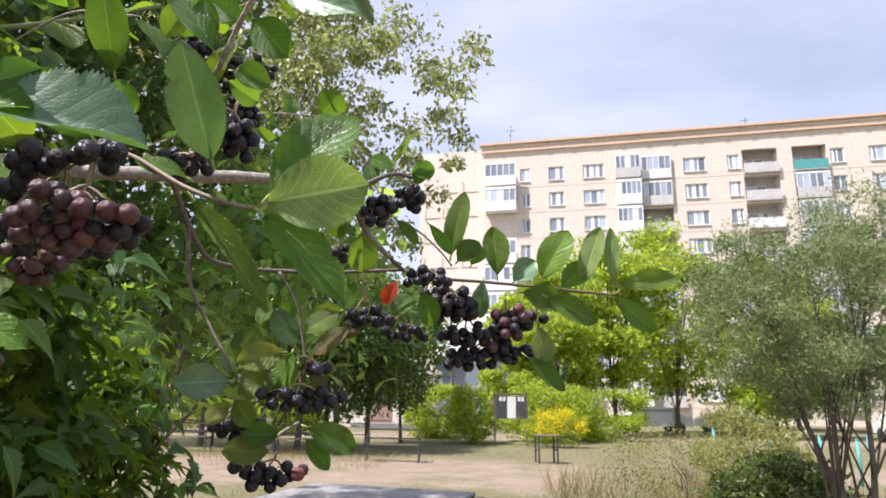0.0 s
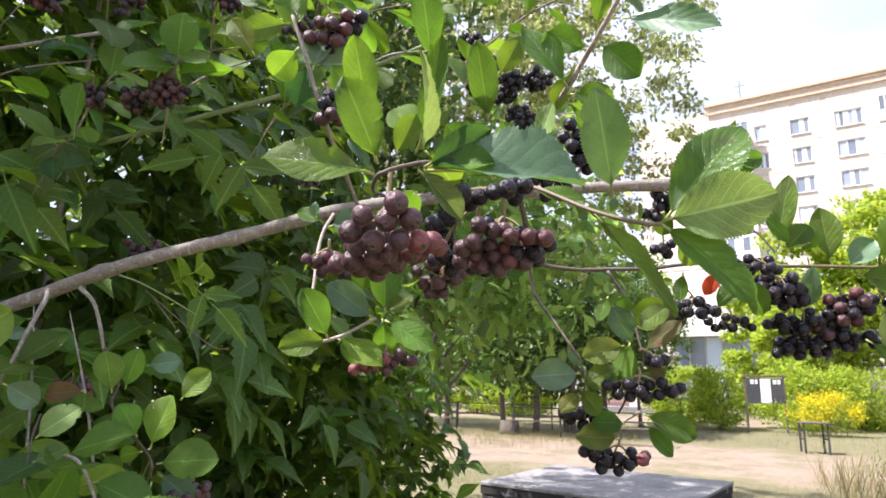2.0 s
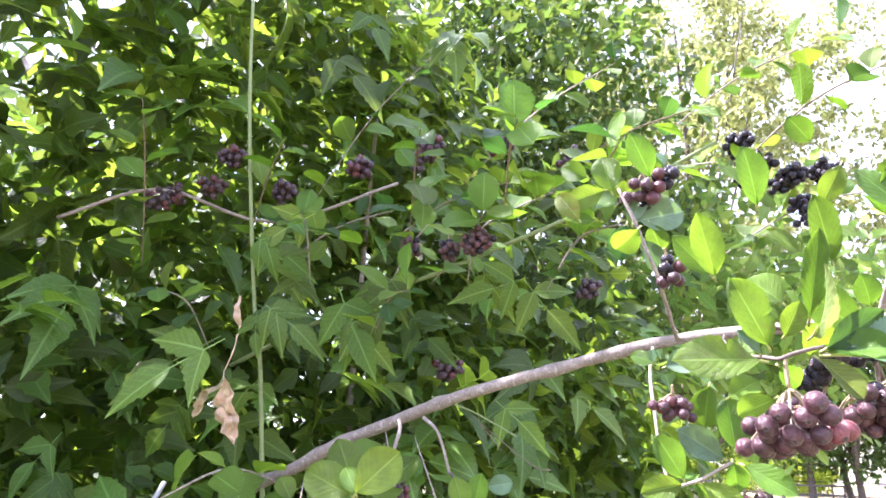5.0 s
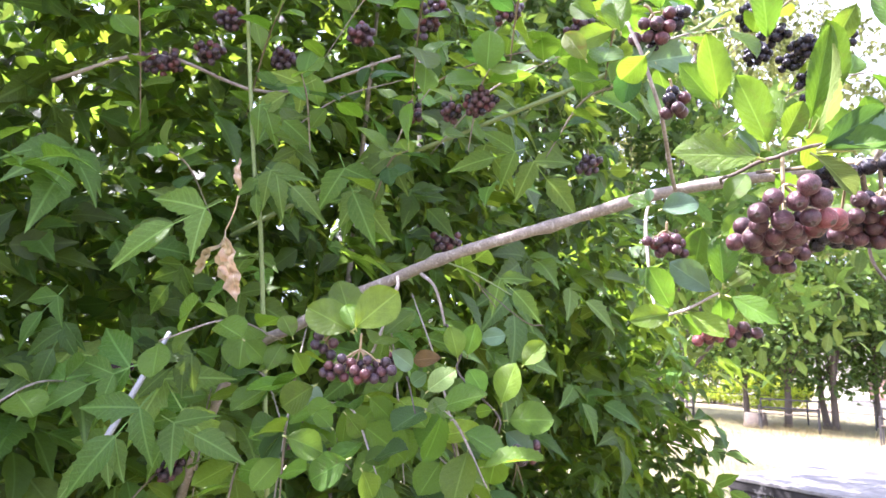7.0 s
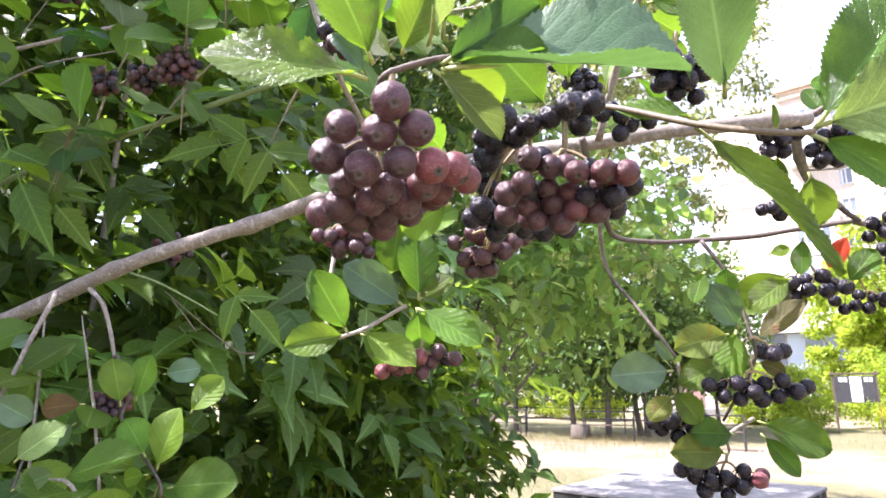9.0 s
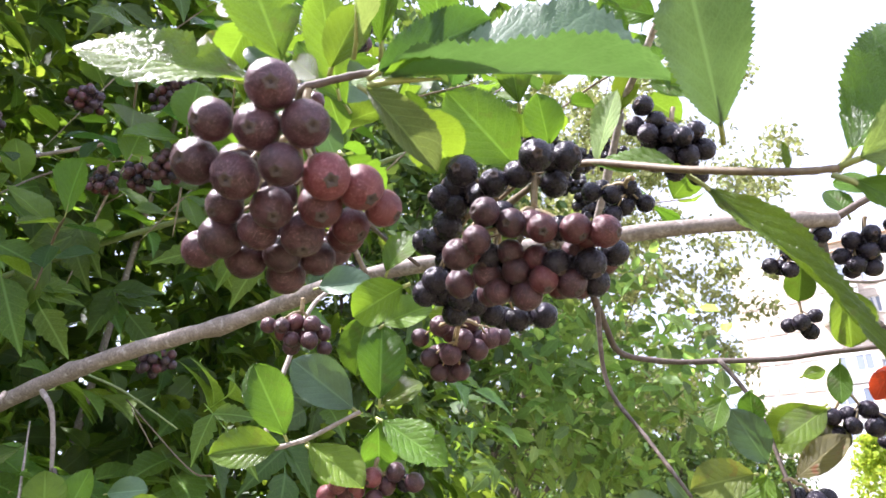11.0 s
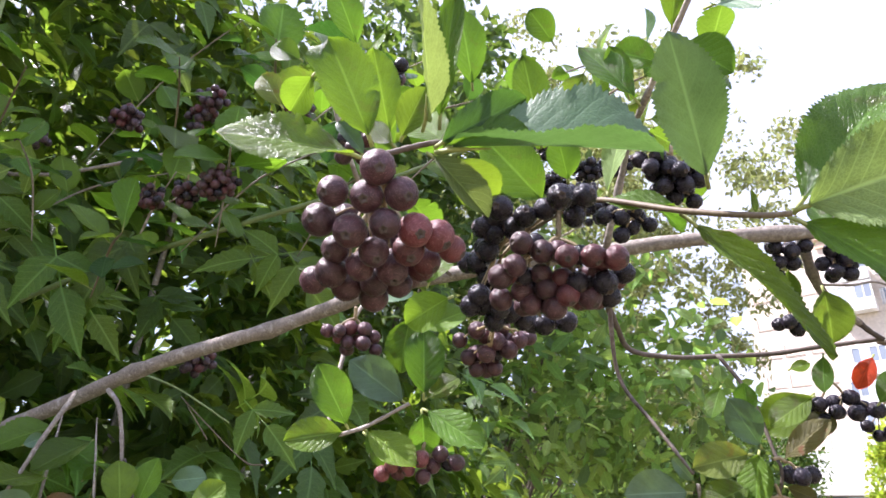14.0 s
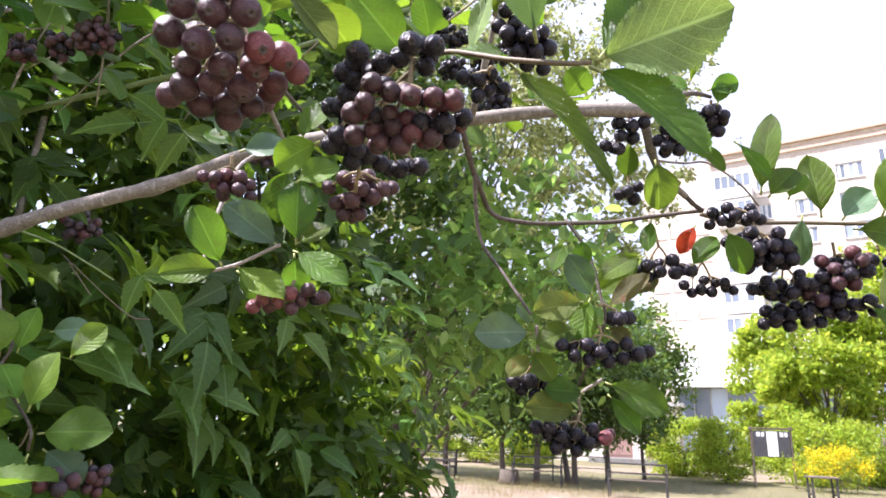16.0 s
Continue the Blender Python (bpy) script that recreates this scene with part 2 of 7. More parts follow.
green_grass = leaf_material("green_grass", (0.075, 0.12, 0.026), (0.20, 0.28, 0.04), joined=True, spread=0.4, veins=0.0, relief=0.0, rough=0.6)
yellow_petal = leaf_material("yellow_flower", (0.72, 0.60, 0.01), (0.82, 0.70, 0.01), joined=True, spread=0.25, veins=0.0, relief=0.0, rough=0.7)
bark = rough_material("bark_grey_brown", (0.17, 0.14, 0.115), (0.37, 0.32, 0.275), 60.0, 0.75, 0.9, 7.0, c3=(0.50, 0.455, 0.41))
bark_dark = rough_material("bark_dark_twig", (0.07, 0.052, 0.042), (0.14, 0.11, 0.09), 60.0, 0.7, 0.5, 7.0, c3=(0.19, 0.16, 0.14))
bark_pale = rough_material("bark_pale_dead_shoot", (0.24, 0.25, 0.25), (0.34, 0.35, 0.35), 60.0, 0.75, 0.4)
bark_young = rough_material("bark_young_shoot", (0.13, 0.09, 0.06), (0.21, 0.17, 0.10), 60.0, 0.6, 0.3)
shoot_green = rough_material("green_shoot", (0.15, 0.22, 0.07), (0.24, 0.30, 0.12), 40.0, 0.55, 0.2)
stalk_mat = rough_material("berry_stalk", (0.24, 0.19, 0.10), (0.34, 0.26, 0.15), 80.0, 0.6, 0.2)
petiole_mat = rough_material("leaf_stalk", (0.28, 0.33, 0.09), (0.38, 0.41, 0.14), 80.0, 0.55, 0.1)
trunk_bark = rough_material("trunk_bark", (0.07, 0.055, 0.045), (0.16, 0.13, 0.10), 9.0, 0.9, 0.8, 6.0)
BERRY = {
    "k": berry_material("berry_black", (0.008, 0.007, 0.011), (0.018, 0.012, 0.017), (0.032, 0.030, 0.044), 0.24, fuzz=0.02, gloss=0.34),
    "m": berry_material("berry_maroon", (0.030, 0.008, 0.012), (0.062, 0.017, 0.022), (0.145, 0.086, 0.096), 0.30, fuzz=0.12),
    "p": berry_material("berry_purple", (0.016, 0.008, 0.013), (0.036, 0.015, 0.023), (0.115, 0.085, 0.110), 0.27, fuzz=0.06),
    "s": berry_material("berry_wine_red", (0.055, 0.010, 0.013), (0.10, 0.018, 0.021), (0.15, 0.08, 0.084), 0.32, fuzz=0.08),
    "r": berry_material("berry_red", (0.12, 0.022, 0.027), (0.19, 0.042, 0.046), (0.22, 0.11, 0.115), 0.34, 0.15, 0.10),
}
calyx_mat = rough_material("berry_calyx", (0.05, 0.035, 0.03), (0.12, 0.09, 0.08), 3.0, 0.8, 0.2)
concrete = rough_material("weathered_concrete", (0.21, 0.20, 0.195), (0.34, 0.33, 0.32), 1.3, 0.9, 0.5, 9.0, c3=(0.20, 0.19, 0.18))
# near black holds the shade on the slab's sides, with pale flecks in it
shaded_side = rough_material("shaded_concrete_edge", (0.014, 0.013, 0.013), (0.045, 0.042, 0.04), 2.6, 0.92, 0.5, 5.0, c3=(0.40, 0.385, 0.37))
facade_mat = rough_material("sand_facade_panel", (0.68, 0.585, 0.50), (0.72, 0.63, 0.545), 0.35, 0.9, 0.08, 12.0, c3=(0.65, 0.555, 0.475), spread=0.03)
joint_mat = rough_material("facade_joint", (0.48, 0.38, 0.31), (0.54, 0.44, 0.37), 1.0, 0.9, 0.2)
cornice_mat = rough_material("roof_edge", (0.58, 0.41, 0.30), (0.64, 0.47, 0.36), 0.8, 0.85, 0.2)
white_paint = rough_material("white_paint", (0.70, 0.70, 0.70), (0.80, 0.80, 0.79), 1.5, 0.55, 0.1, c3=(0.62, 0.61, 0.60), spread=0.05)
balcony_grey = rough_material("balcony_parapet", (0.45, 0.43, 0.42), (0.60, 0.58, 0.56), 1.2, 0.8, 0.2)
teal_paint = rough_material("teal_paint", (0.06, 0.28, 0.27), (0.11, 0.38, 0.36), 3.0, 0.5, 0.2)
dark_metal = rough_material("dark_metal", (0.04, 0.04, 0.042), (0.09, 0.085, 0.08), 6.0, 0.6, 0.2, metal=0.3)
old_wood = rough_material("old_wood", (0.085, 0.065, 0.05), (0.16, 0.125, 0.095), 5.0, 0.8, 0.4)
board_dark = rough_material("dark_notice_board", (0.035, 0.035, 0.04), (0.07, 0.07, 0.075), 4.0, 0.5, 0.1)
paper_mat = rough_material("paper_sheet", (0.72, 0.72, 0.70), (0.80, 0.80, 0.78), 4.0, 0.7, 0.05)
pink_door = rough_material("pinkish_door", (0.34, 0.20, 0.17), (0.42, 0.27, 0.23), 2.0, 0.6, 0.1)
pale_wall = rough_material("pale_plaster", (0.66, 0.60, 0.52), (0.76, 0.71, 0.63), 0.7, 0.9, 0.2)
rubber = rough_material("rubber", (0.02, 0.02, 0.02), (0.035, 0.035, 0.035), 8.0, 0.85, 0.2)


def glass_material(name, col):
    m, n, l = nodes_of(name)
    out, p = n.new("ShaderNodeOutputMaterial"), n.new("ShaderNodeBsdfPrincipled")
    info = n.new("ShaderNodeObjectInfo")
    l.new(ramp(n, l, info.outputs["Random"], [(0.0, tuple(v * 0.55 for v in col)), (0.6, col), (1.0, tuple(v * 2.2 for v in col))]), p.inputs["Base Color"])
    p.inputs["Roughness"].default_value, p.inputs["Specular IOR Level"].default_value = 0.08, 0.9
    l.new(p.outputs["BSDF"], out.inputs["Surface"])
    return m


pane_mat = glass_material("window_pane", (0.25, 0.29, 0.35))


def ground_material():
    """Trodden soil, dry turf and a wide bare dirt yard, with ragged borders between them."""
    m, n, l = nodes_of("ground_soil_turf")
    out, p = n.new("ShaderNodeOutputMaterial"), n.new("ShaderNodeBsdfPrincipled")
    pos = n.new("ShaderNodeNewGeometry").outputs["Position"]
    xyz = n.new("ShaderNodeSeparateXYZ")
    l.new(pos, xyz.inputs[0])
    wob = math_node(n, l, "MULTIPLY_ADD", noise_fac(n, l, 0.45, 6.0, pos), 5.0, -2.5)
    y = math_node(n, l, "ADD", xyz.outputs[1], wob)
    x = math_node(n, l, "ADD", xyz.outputs[0], wob)

    def band(v, a, b, soft):
        up = n.new("ShaderNodeMapRange")
        up.inputs["From Min"].default_value, up.inputs["From Max"].default_value = a - soft, a + soft
        l.new(v, up.inputs["Value"])
        dn = n.new("ShaderNodeMapRange")
        dn.inputs["From Min"].default_value, dn.inputs["From Max"].default_value = b + soft, b - soft
        l.new(v, dn.inputs["Value"])
        return math_node(n, l, "MULTIPLY", up.outputs[0], dn.outputs[0])

    yard = math_node(n, l, "MULTIPLY", band(y, 13.2, 19.0, 0.7), band(x, -14.0, 3.0, 0.9))
    trail = band(math_node(n, l, "MULTIPLY_ADD", y, 0.30, x), -2.6, 0.2, 0.6)
    trail = math_node(n, l, "MULTIPLY", trail, band(y, -4.0, 7.6, 0.8))
    street = math_node(n, l, "MULTIPLY", band(y, 29.0, 34.0, 0.6), band(x, -40.0, 40.0, 1.0))
    side = math_node(n, l, "MULTIPLY", band(y, 14.5, 19.0, 0.7), band(x, 8.5, 40.0, 0.9))
    bare = math_node(n, l, "MAXIMUM", math_node(n, l, "MAXIMUM", yard, street), math_node(n, l, "MAXIMUM", trail, side))
    bare = math_node(n, l, "MULTIPLY", bare, ramp(n, l, noise_fac(n, l, 0.8, 7.0, pos), [(0.36, (0.25, 0.25, 0.25)), (0.50, (1, 1, 1))]))
    turf = ramp(n, l, noise_fac(n, l, 0.9, 6.0, pos), [(0.30, (0.065, 0.09, 0.028)), (0.50, (0.125, 0.115, 0.052)), (0.72, (0.22, 0.18, 0.10))])
    fine = noise_fac(n, l, 14.0, 5.0, pos)
    turf = mix_col(n, l, 0.55, turf, ramp(n, l, fine, [(0.36, (0.035, 0.045, 0.018)), (0.64, (0.30, 0.26, 0.13))]))
    turf = mix_col(n, l, 0.4, turf, ramp(n, l, noise_fac(n, l, 55.0, 4.0, pos), [(0.40, (0.03, 0.035, 0.014)), (0.62, (0.33, 0.28, 0.15))]))
    soil = ramp(n, l, noise_fac(n, l, 1.6, 6.0, pos), [(0.3, (0.21, 0.155, 0.105)), (0.7, (0.31, 0.245, 0.175))])
    soil = mix_col(n, l, 0.4, soil, ramp(n, l, fine, [(0.3, (0.14, 0.10, 0.075)), (0.7, (0.34, 0.27, 0.21))]))
    l.new(mix_col(n, l, bare, turf, soil), p.inputs["Base Color"])
    p.inputs["Roughness"].default_value = 0.95
    b = n.new("ShaderNodeBump")
    b.inputs["Strength"].default_value, b.inputs["Distance"].default_value = 0.7, 0.04
    l.new(fine, b.inputs["Height"])
    l.new(b.outputs["Normal"], p.inputs["Normal"])
    l.new(p.outputs["BSDF"], out.inputs["Surface"])
    return m


# ---- mesh helpers ----
def mesh_of(name, verts, faces, mats, index=None, uvs=None, smooth=True):
    me = bpy.data.meshes.new(name)
    me.from_pydata([tuple(v) for v in verts], [], [tuple(f) for f in faces])
    for m in mats:
        me.materials.append(m)
    if index is not None:
        me.polygons.foreach_set("material_index", np.asarray(index, dtype=np.int32))
    if smooth:
        me.polygons.foreach_set("use_smooth", np.ones(len(faces), dtype=bool))
    if uvs is not None:
        loops = np.empty(len(me.loops), dtype=np.int32)
        me.loops.foreach_get("vertex_index", loops)
        me.uv_layers.new(name="leaf").data.foreach_set("uv", np.asarray(uvs, dtype=np.float32)[loops].ravel())
    me.update()
    return me


def holder(name, at, label, category, group=""):
    """An empty at a thing's base, which parents its parts."""
    ob = new(name)
    ob.location = at
    ob.empty_display_size = 0.1
    return tagged(ob, label, category, group)


def under(ob, parent, world_pose=None):
    """Hangs ob below its thing (or below a part that stands at its thing's origin) at a pose in the world."""
    ob.parent = parent
    base = parent
    while base.parent is not None:
        base = base.parent
    off = Matrix.Translation(-base.location)
    if world_pose is None:
        ob.matrix_basis = Matrix.Identity(4)
        return ob
    if parent.parent is None:
        ob.matrix_basis = off @ world_pose
    else:
        ob.matrix_basis = parent.matrix_basis.inverted() @ off @ world_pose
    return ob


def part(name, bm, material, parent, label=""):
    """Links a bmesh, in its parent's space, as one mesh object."""
    me = bpy.data.meshes.new(name)
    bm.to_mesh(me)
    bm.free()
    me.materials.append(material)
    ob = new(name, me)
    ob.parent = parent
    return tagged(ob, label)


def box(bm, x0, y0, z0, x1, y1, z1, bevel=0.0):
    vs = [bm.verts.new((x, y, z)) for x in (x0, x1) for y in (y0, y1) for z in (z0, z1)]
    fs = [bm.faces.new([vs[i] for i in q]) for q in ((0, 1, 3, 2), (4, 6, 7, 5), (0, 4, 5, 1), (2, 3, 7, 6), (0, 2, 6, 4), (1, 5, 7, 3))]
    if bevel:
        edges = list({e for f in fs for e in f.edges})
        bmesh.ops.bevel(bm, geom=edges, offset=bevel, segments=2, affect="EDGES", profile=0.6)
    return bm


def one_box(*a, bevel=0.0):
    return box(bmesh.new(), *a, bevel=bevel)


def lattice(xs, zs, y0, y1, filled):
    """A flat framework of one piece: the cells between xs and zs for which filled(i, k) holds, from y0 to y1."""
    bm, seen = bmesh.new(), {}

    def v(i, k, y):
        if (i, k, y) not in seen:
            seen[(i, k, y)] = bm.verts.new((xs[i], y, zs[k]))
        return seen[(i, k, y)]

    cells = {(i, k) for i in range(len(xs) - 1) for k in range(len(zs) - 1) if filled(i, k)}
    for i, k in cells:
        a, b, c, d = (i, k), (i + 1, k), (i + 1, k + 1), (i, k + 1)
        bm.faces.new([v(*q, y0) for q in (a, b, c, d)])
        bm.faces.new([v(*q, y1) for q in (d, c, b, a)])
        for p, q, other in ((b, a, (i, k - 1)), (c, b, (i + 1, k)), (d, c, (i, k + 1)), (a, d, (i - 1, k))):
            if other not in cells:
                bm.faces.new([v(*p, y0), v(*q, y0), v(*q, y1), v(*p, y1)])
    return bm


def bars(x0, x1, z0, z1, y0, y1, lights, side, mull, foot, head):
    """A frame with upright bars between its lights."""
    xs = [x0, x0 + side]
    for k in range(1, lights):
        m = x0 + (x1 - x0) * k / lights
        xs += [m - mull / 2, m + mull / 2]
    xs += [x1 - side, x1]
    zs = [z0] + ([z0 + foot] if foot else []) + [z1 - head, z1]
    rows = {len(zs) - 2} | ({0} if foot else set())
    return lattice(xs, zs, y0, y1, lambda i, k: i % 2 == 0 or k in rows)


def tube(points, radii, sides=8, wob=0.0, close=True):
    """Vertices and faces of a round rod along points, with parallel-carried rings."""
    pts = [Vector(p) for p in points]
    verts, faces = [], []
    up = Vector((0, 0, 1)) if abs((pts[1] - pts[0]).normalized().z) < 0.9 else Vector((1, 0, 0))
    for i, p in enumerate(pts):
        d = (pts[min(i + 1, len(pts) - 1)] - pts[max(i - 1, 0)]).normalized()
        a = d.cross(up).normalized()
        b = a.cross(d).normalized()
        up = b
        for k in range(sides):
            ang = 2 * math.pi * k / sides
            r = radii[i] * (1 + wob * noise.noise((i * 0.9 + p.x * 40, k * 1.3, p.z * 40)))
            verts.append(p + (a * math.cos(ang) + b * math.sin(ang)) * r)
    for i in range(len(pts) - 1):
        for k in range(sides):
            faces.append((i * sides + k, i * sides + (k + 1) % sides, (i + 1) * sides + (k + 1) % sides, (i + 1) * sides + k))
    if close:
        faces.append(tuple(range(sides - 1, -1, -1)))
        faces.append(tuple((len(pts) - 1) * sides + k for k in range(sides)))
    return verts, faces


def smooth_line(points, steps=5):
    """A rounded line through points (Catmull-Rom)."""
    p = [Vector(q) for q in points]
    p = [p[0] * 2 - p[1]] + p + [p[-1] * 2 - p[-2]]
    res = []
    for i in range(1, len(p) - 2):
        for s in range(steps):
            t = s / steps
            a, b, c, d = p[i - 1], p[i], p[i + 1], p[i + 2]
            res.append(0.5 * (2 * b + (c - a) * t + (2 * a - 5 * b + 4 * c - d) * t * t + (3 * b - a - 3 * c + d) * t ** 3))
    return res + [p[-2]]


def join_parts(bits):
    verts, faces = [], []
    for v, f in bits:
        k = len(verts)
        verts += v
        faces += [tuple(i + k for i in q) for q in f]
    return verts, faces


def frame_on(x_axis, normal):
    x = Vector(x_axis).normalized()
    z = Vector(normal)
    z = (z - x * z.dot(x)).normalized()
    y = z.cross(x)
    return Matrix((x, y, z)).transposed()


OUTLINE = ((0, 0), (0.05, 0.20), (0.13, 0.47), (0.26, 0.77), (0.40, 0.94), (0.54, 1.0), (0.68, 0.95), (0.81, 0.76), (0.90, 0.50), (0.96, 0.24), (1, 0))


def blade(length, width, fold, curl, teeth, nu, nv, rnd, bites=0, petiole=0.09):
    """A toothed leaf from its stalk at the origin along x: folded on the midrib, arched, quilted between side veins."""
    verts, uvs, faces, index = [], [], [], []
    fold = math.tan(radians(fold))
    nibble = [(rnd.uniform(0.35, 0.95), rnd.choice((-1, 1)), rnd.uniform(0.03, 0.06), rnd.uniform(0.12, 0.3)) for _ in range(bites)]
    twist = rnd.uniform(-0.25, 0.25)
    wave = rnd.uniform(0, 6)
    for i in range(nu + 1):
        s = i / nu
        w = 0.5 * width * float(np.interp(s, *zip(*OUTLINE)))
        point = teeth and i % 2 and 0.10 < s < 0.98
        tooth = 1.06 if point else 0.965
        for j in range(-nv, nv + 1):
            v = j / nv
            k = tooth if abs(j) == nv else 1
            for at, sgn, wid, dep in nibble:
                if sgn * v > 0.5 and abs(s - at) < wid:
                    k *= 1 - dep * (1 - abs(s - at) / wid)
            y = w * v * k
            z = abs(y) * fold - curl * length * s * s + 0.035 * length * math.sin(wave + s * 7 + v) * v * v
            z += 0.010 * length * math.cos((s - 0.3 * abs(v)) * 8 * 2 * math.pi) * abs(v) * (1 - abs(v) * 0.5) * (1 if nv > 2 else 0)
            z += twist * s * y
            ahead = 0.35 / nu if point and abs(j) == nv else 0
            verts.append((length * (petiole + (1 - petiole) * (s + ahead)), y, z))
            uvs.append((s, 0.5 + 0.5 * v))
    row = 2 * nv + 1
    for i in range(nu):
        for j in range(row - 1):
            faces.append((i * row + j, (i + 1) * row + j, (i + 1) * row + j + 1, i * row + j + 1))
            index.append(0)
    r = 0.0007 + 0.010 * width
    rib = [(0, 0, -0.002)] + [(length * (petiole + (1 - petiole) * s), 0, -curl * length * s * s - r * 0.95) for s in (0.0, 0.08, 0.2)]
    tv, tf = tube(rib, [r, r, r * 0.7, r * 0.15], 5)
    k = len(verts)
    verts += tv
    uvs += [(0.5, 0.5)] * len(tv)
    faces += [tuple(q + k for q in f) for f in tf]
    index += [1] * len(tf)
    return verts, faces, uvs, index


def scatter(name, template, places, xs, ns, sizes, material, smooth=True):
    """One mesh with many turned and scaled copies of a small template (vertices, faces, uvs)."""
    tv, tf, tu = np.array(template[0], float), template[1], np.array(template[2], float)
    x = xs / np.linalg.norm(xs, axis=1, keepdims=True)
    z = ns - x * (ns * x).sum(1, keepdims=True)
    z /= np.linalg.norm(z, axis=1, keepdims=True) + 1e-9
    y = np.cross(z, x)
    n, k = len(places), len(tv)
    verts = places[:, None] + sizes[:, None, None] * (tv[None, :, :1] * x[:, None] + tv[None, :, 1:2] * y[:, None] + tv[None, :, 2:] * z[:, None])
    me = bpy.data.meshes.new(name)
    lens = np.array([len(f) for f in tf], np.int32)
    flat = np.concatenate([np.array(f, np.int32) for f in tf])
    loops = (flat[None] + (np.arange(n, dtype=np.int32) * k)[:, None]).ravel()
    me.vertices.add(n * k)
    me.vertices.foreach_set("co", verts.astype(np.float32).ravel())
    me.loops.add(len(loops))
    me.loops.foreach_set("vertex_index", loops)
    me.polygons.add(n * len(tf))
    total = np.tile(lens, n)
    me.polygons.foreach_set("loop_start", np.concatenate(([0], np.cumsum(total)[:-1])).astype(np.int32))
    me.polygons.foreach_set("loop_total", total.astype(np.int32))
    me.polygons.foreach_set("use_smooth", np.full(n * len(tf), smooth))
    me.update(calc_edges=True)
    me.uv_layers.new(name="leaf").data.foreach_set("uv", np.tile(tu[flat], (n, 1)).astype(np.float32).ravel())
    me.materials.append(material)
    me.validate()
    return me


def unit(n, up=0.0, rng=RNG):
    v = rng.normal(size=(n, 3))
    v /= np.linalg.norm(v, axis=1, keepdims=True)
    v[:, 2] += up
    return v


# small leaf templates: vertices, faces, uv
OVAL = ([(0, 0, 0), (0.3, 0.2, 0.05), (0.3, 0, 0), (0.3, -0.2, 0.05), (0.7, 0.2, 0.03), (0.7, 0, -0.03), (0.7, -0.2, 0.03), (1, 0, -0.1)],
        [(0, 2, 1), (0, 3, 2), (1, 2, 5, 4), (2, 3, 6, 5), (4, 5, 7), (5, 6, 7)],
        [(0, 0.5), (0.3, 1), (0.3, 0.5), (0.3, 0), (0.7, 1), (0.7, 0.5), (0.7, 0), (1, 0.5)])
SLIM = ([(0, 0, 0), (0.5, 0.11, 0.03), (0.5, -0.11, 0.03), (1, 0, -0.05)], [(0, 2, 3, 1)], [(0, 0.5), (0.5, 1), (0.5, 0), (1, 0.5)])
BROAD = ([(0, 0, 0), (0.5, 0.27, 0.07), (0.5, -0.27, 0.07), (1, 0, -0.08)], [(0, 3, 1), (0, 2, 3)], [(0, 0.5), (0.5, 1), (0.5, 0), (1, 0.5)])
STRAW = ([(0, 0.012, 0), (0, -0.012, 0), (0.55, 0.008, 0.04), (0.55, -0.008, 0.04), (1, 0, -0.06)], [(0, 1, 3, 2), (2, 3, 4)], [(0, 1), (0, 0), (0.5, 1), (0.5, 0), (1, 0.5)])


def lobed(rnd, droop, fine=False):
    """A compound leaf with three or five pointed, lobed leaflets on a stalk, one length long."""
    verts, faces, uvs = [], [], []
    if fine:
        outline = ((0.0, 0.0), (0.05, 0.075), (0.14, 0.16), (0.24, 0.215), (0.33, 0.25), (0.37, 0.215), (0.46, 0.232), (0.50, 0.185), (0.58, 0.188), (0.62, 0.14), (0.70, 0.13), (0.76, 0.085), (0.86, 0.05), (1.0, 0.0))
    else:
        outline = ((0.0, 0.0), (0.10, 0.13), (0.28, 0.26), (0.44, 0.29), (0.50, 0.21), (0.64, 0.20), (0.72, 0.11), (1.0, 0.0))
    lets = [(1.0, rnd.uniform(-12, 12), 0.60)] + [(f, sg * rnd.uniform(38, 62), rnd.uniform(0.42, 0.56)) for f in ((0.42, 0.2) if rnd.random() < 0.4 else (0.4,)) for sg in (-1, 1)]
    for f, ang, size in lets:
        o = Vector((0.45 * f, 0, 0))
        ca, sa = math.cos(radians(ang)), math.sin(radians(ang))
        tilt = rnd.uniform(-0.2, 0.2)
        k = len(verts)
        row = []
        for i, (u, w) in enumerate(outline):
            for v in ((0,) if w == 0 else (-1, 0, 1)):
                p = Vector((u * size, v * w * size * rnd.uniform(0.85, 1.1), abs(v) * w * size * 0.35 - droop * u * u * size + tilt * v * w * size))
                row.append((i, v))
                verts.append(o + Vector((p.x * ca - p.y * sa, p.x * sa + p.y * ca, p.z)))
                uvs.append((u, 0.5 + 1.5 * v * w))
        at = {q: k + i for i, q in enumerate(row)}
        last = len(outline) - 1
        for i in range(last):
            for v in (-1, 1):
                a = [at[(i, 0)], at[(i + 1, 0)]]
                if i + 1 < last:
                    a.append(at[(i + 1, v)])
                if i > 0:
                    a.append(at[(i, v)])
                faces.append(tuple(a if v < 0 else a[::-1]))
    s, e = 0.006, 0.45
    k = len(verts)
    verts += [Vector((0, s, 0)), Vector((0, -s, 0)), Vector((e, -s, 0)), Vector((e, s, 0))]
    uvs += [(0, 0.5), (0, 0.5), (1, 0.5), (1, 0.5)]
    faces.append((k, k + 1, k + 2, k + 3))
    return [tuple(v) for v in verts], faces, uvs


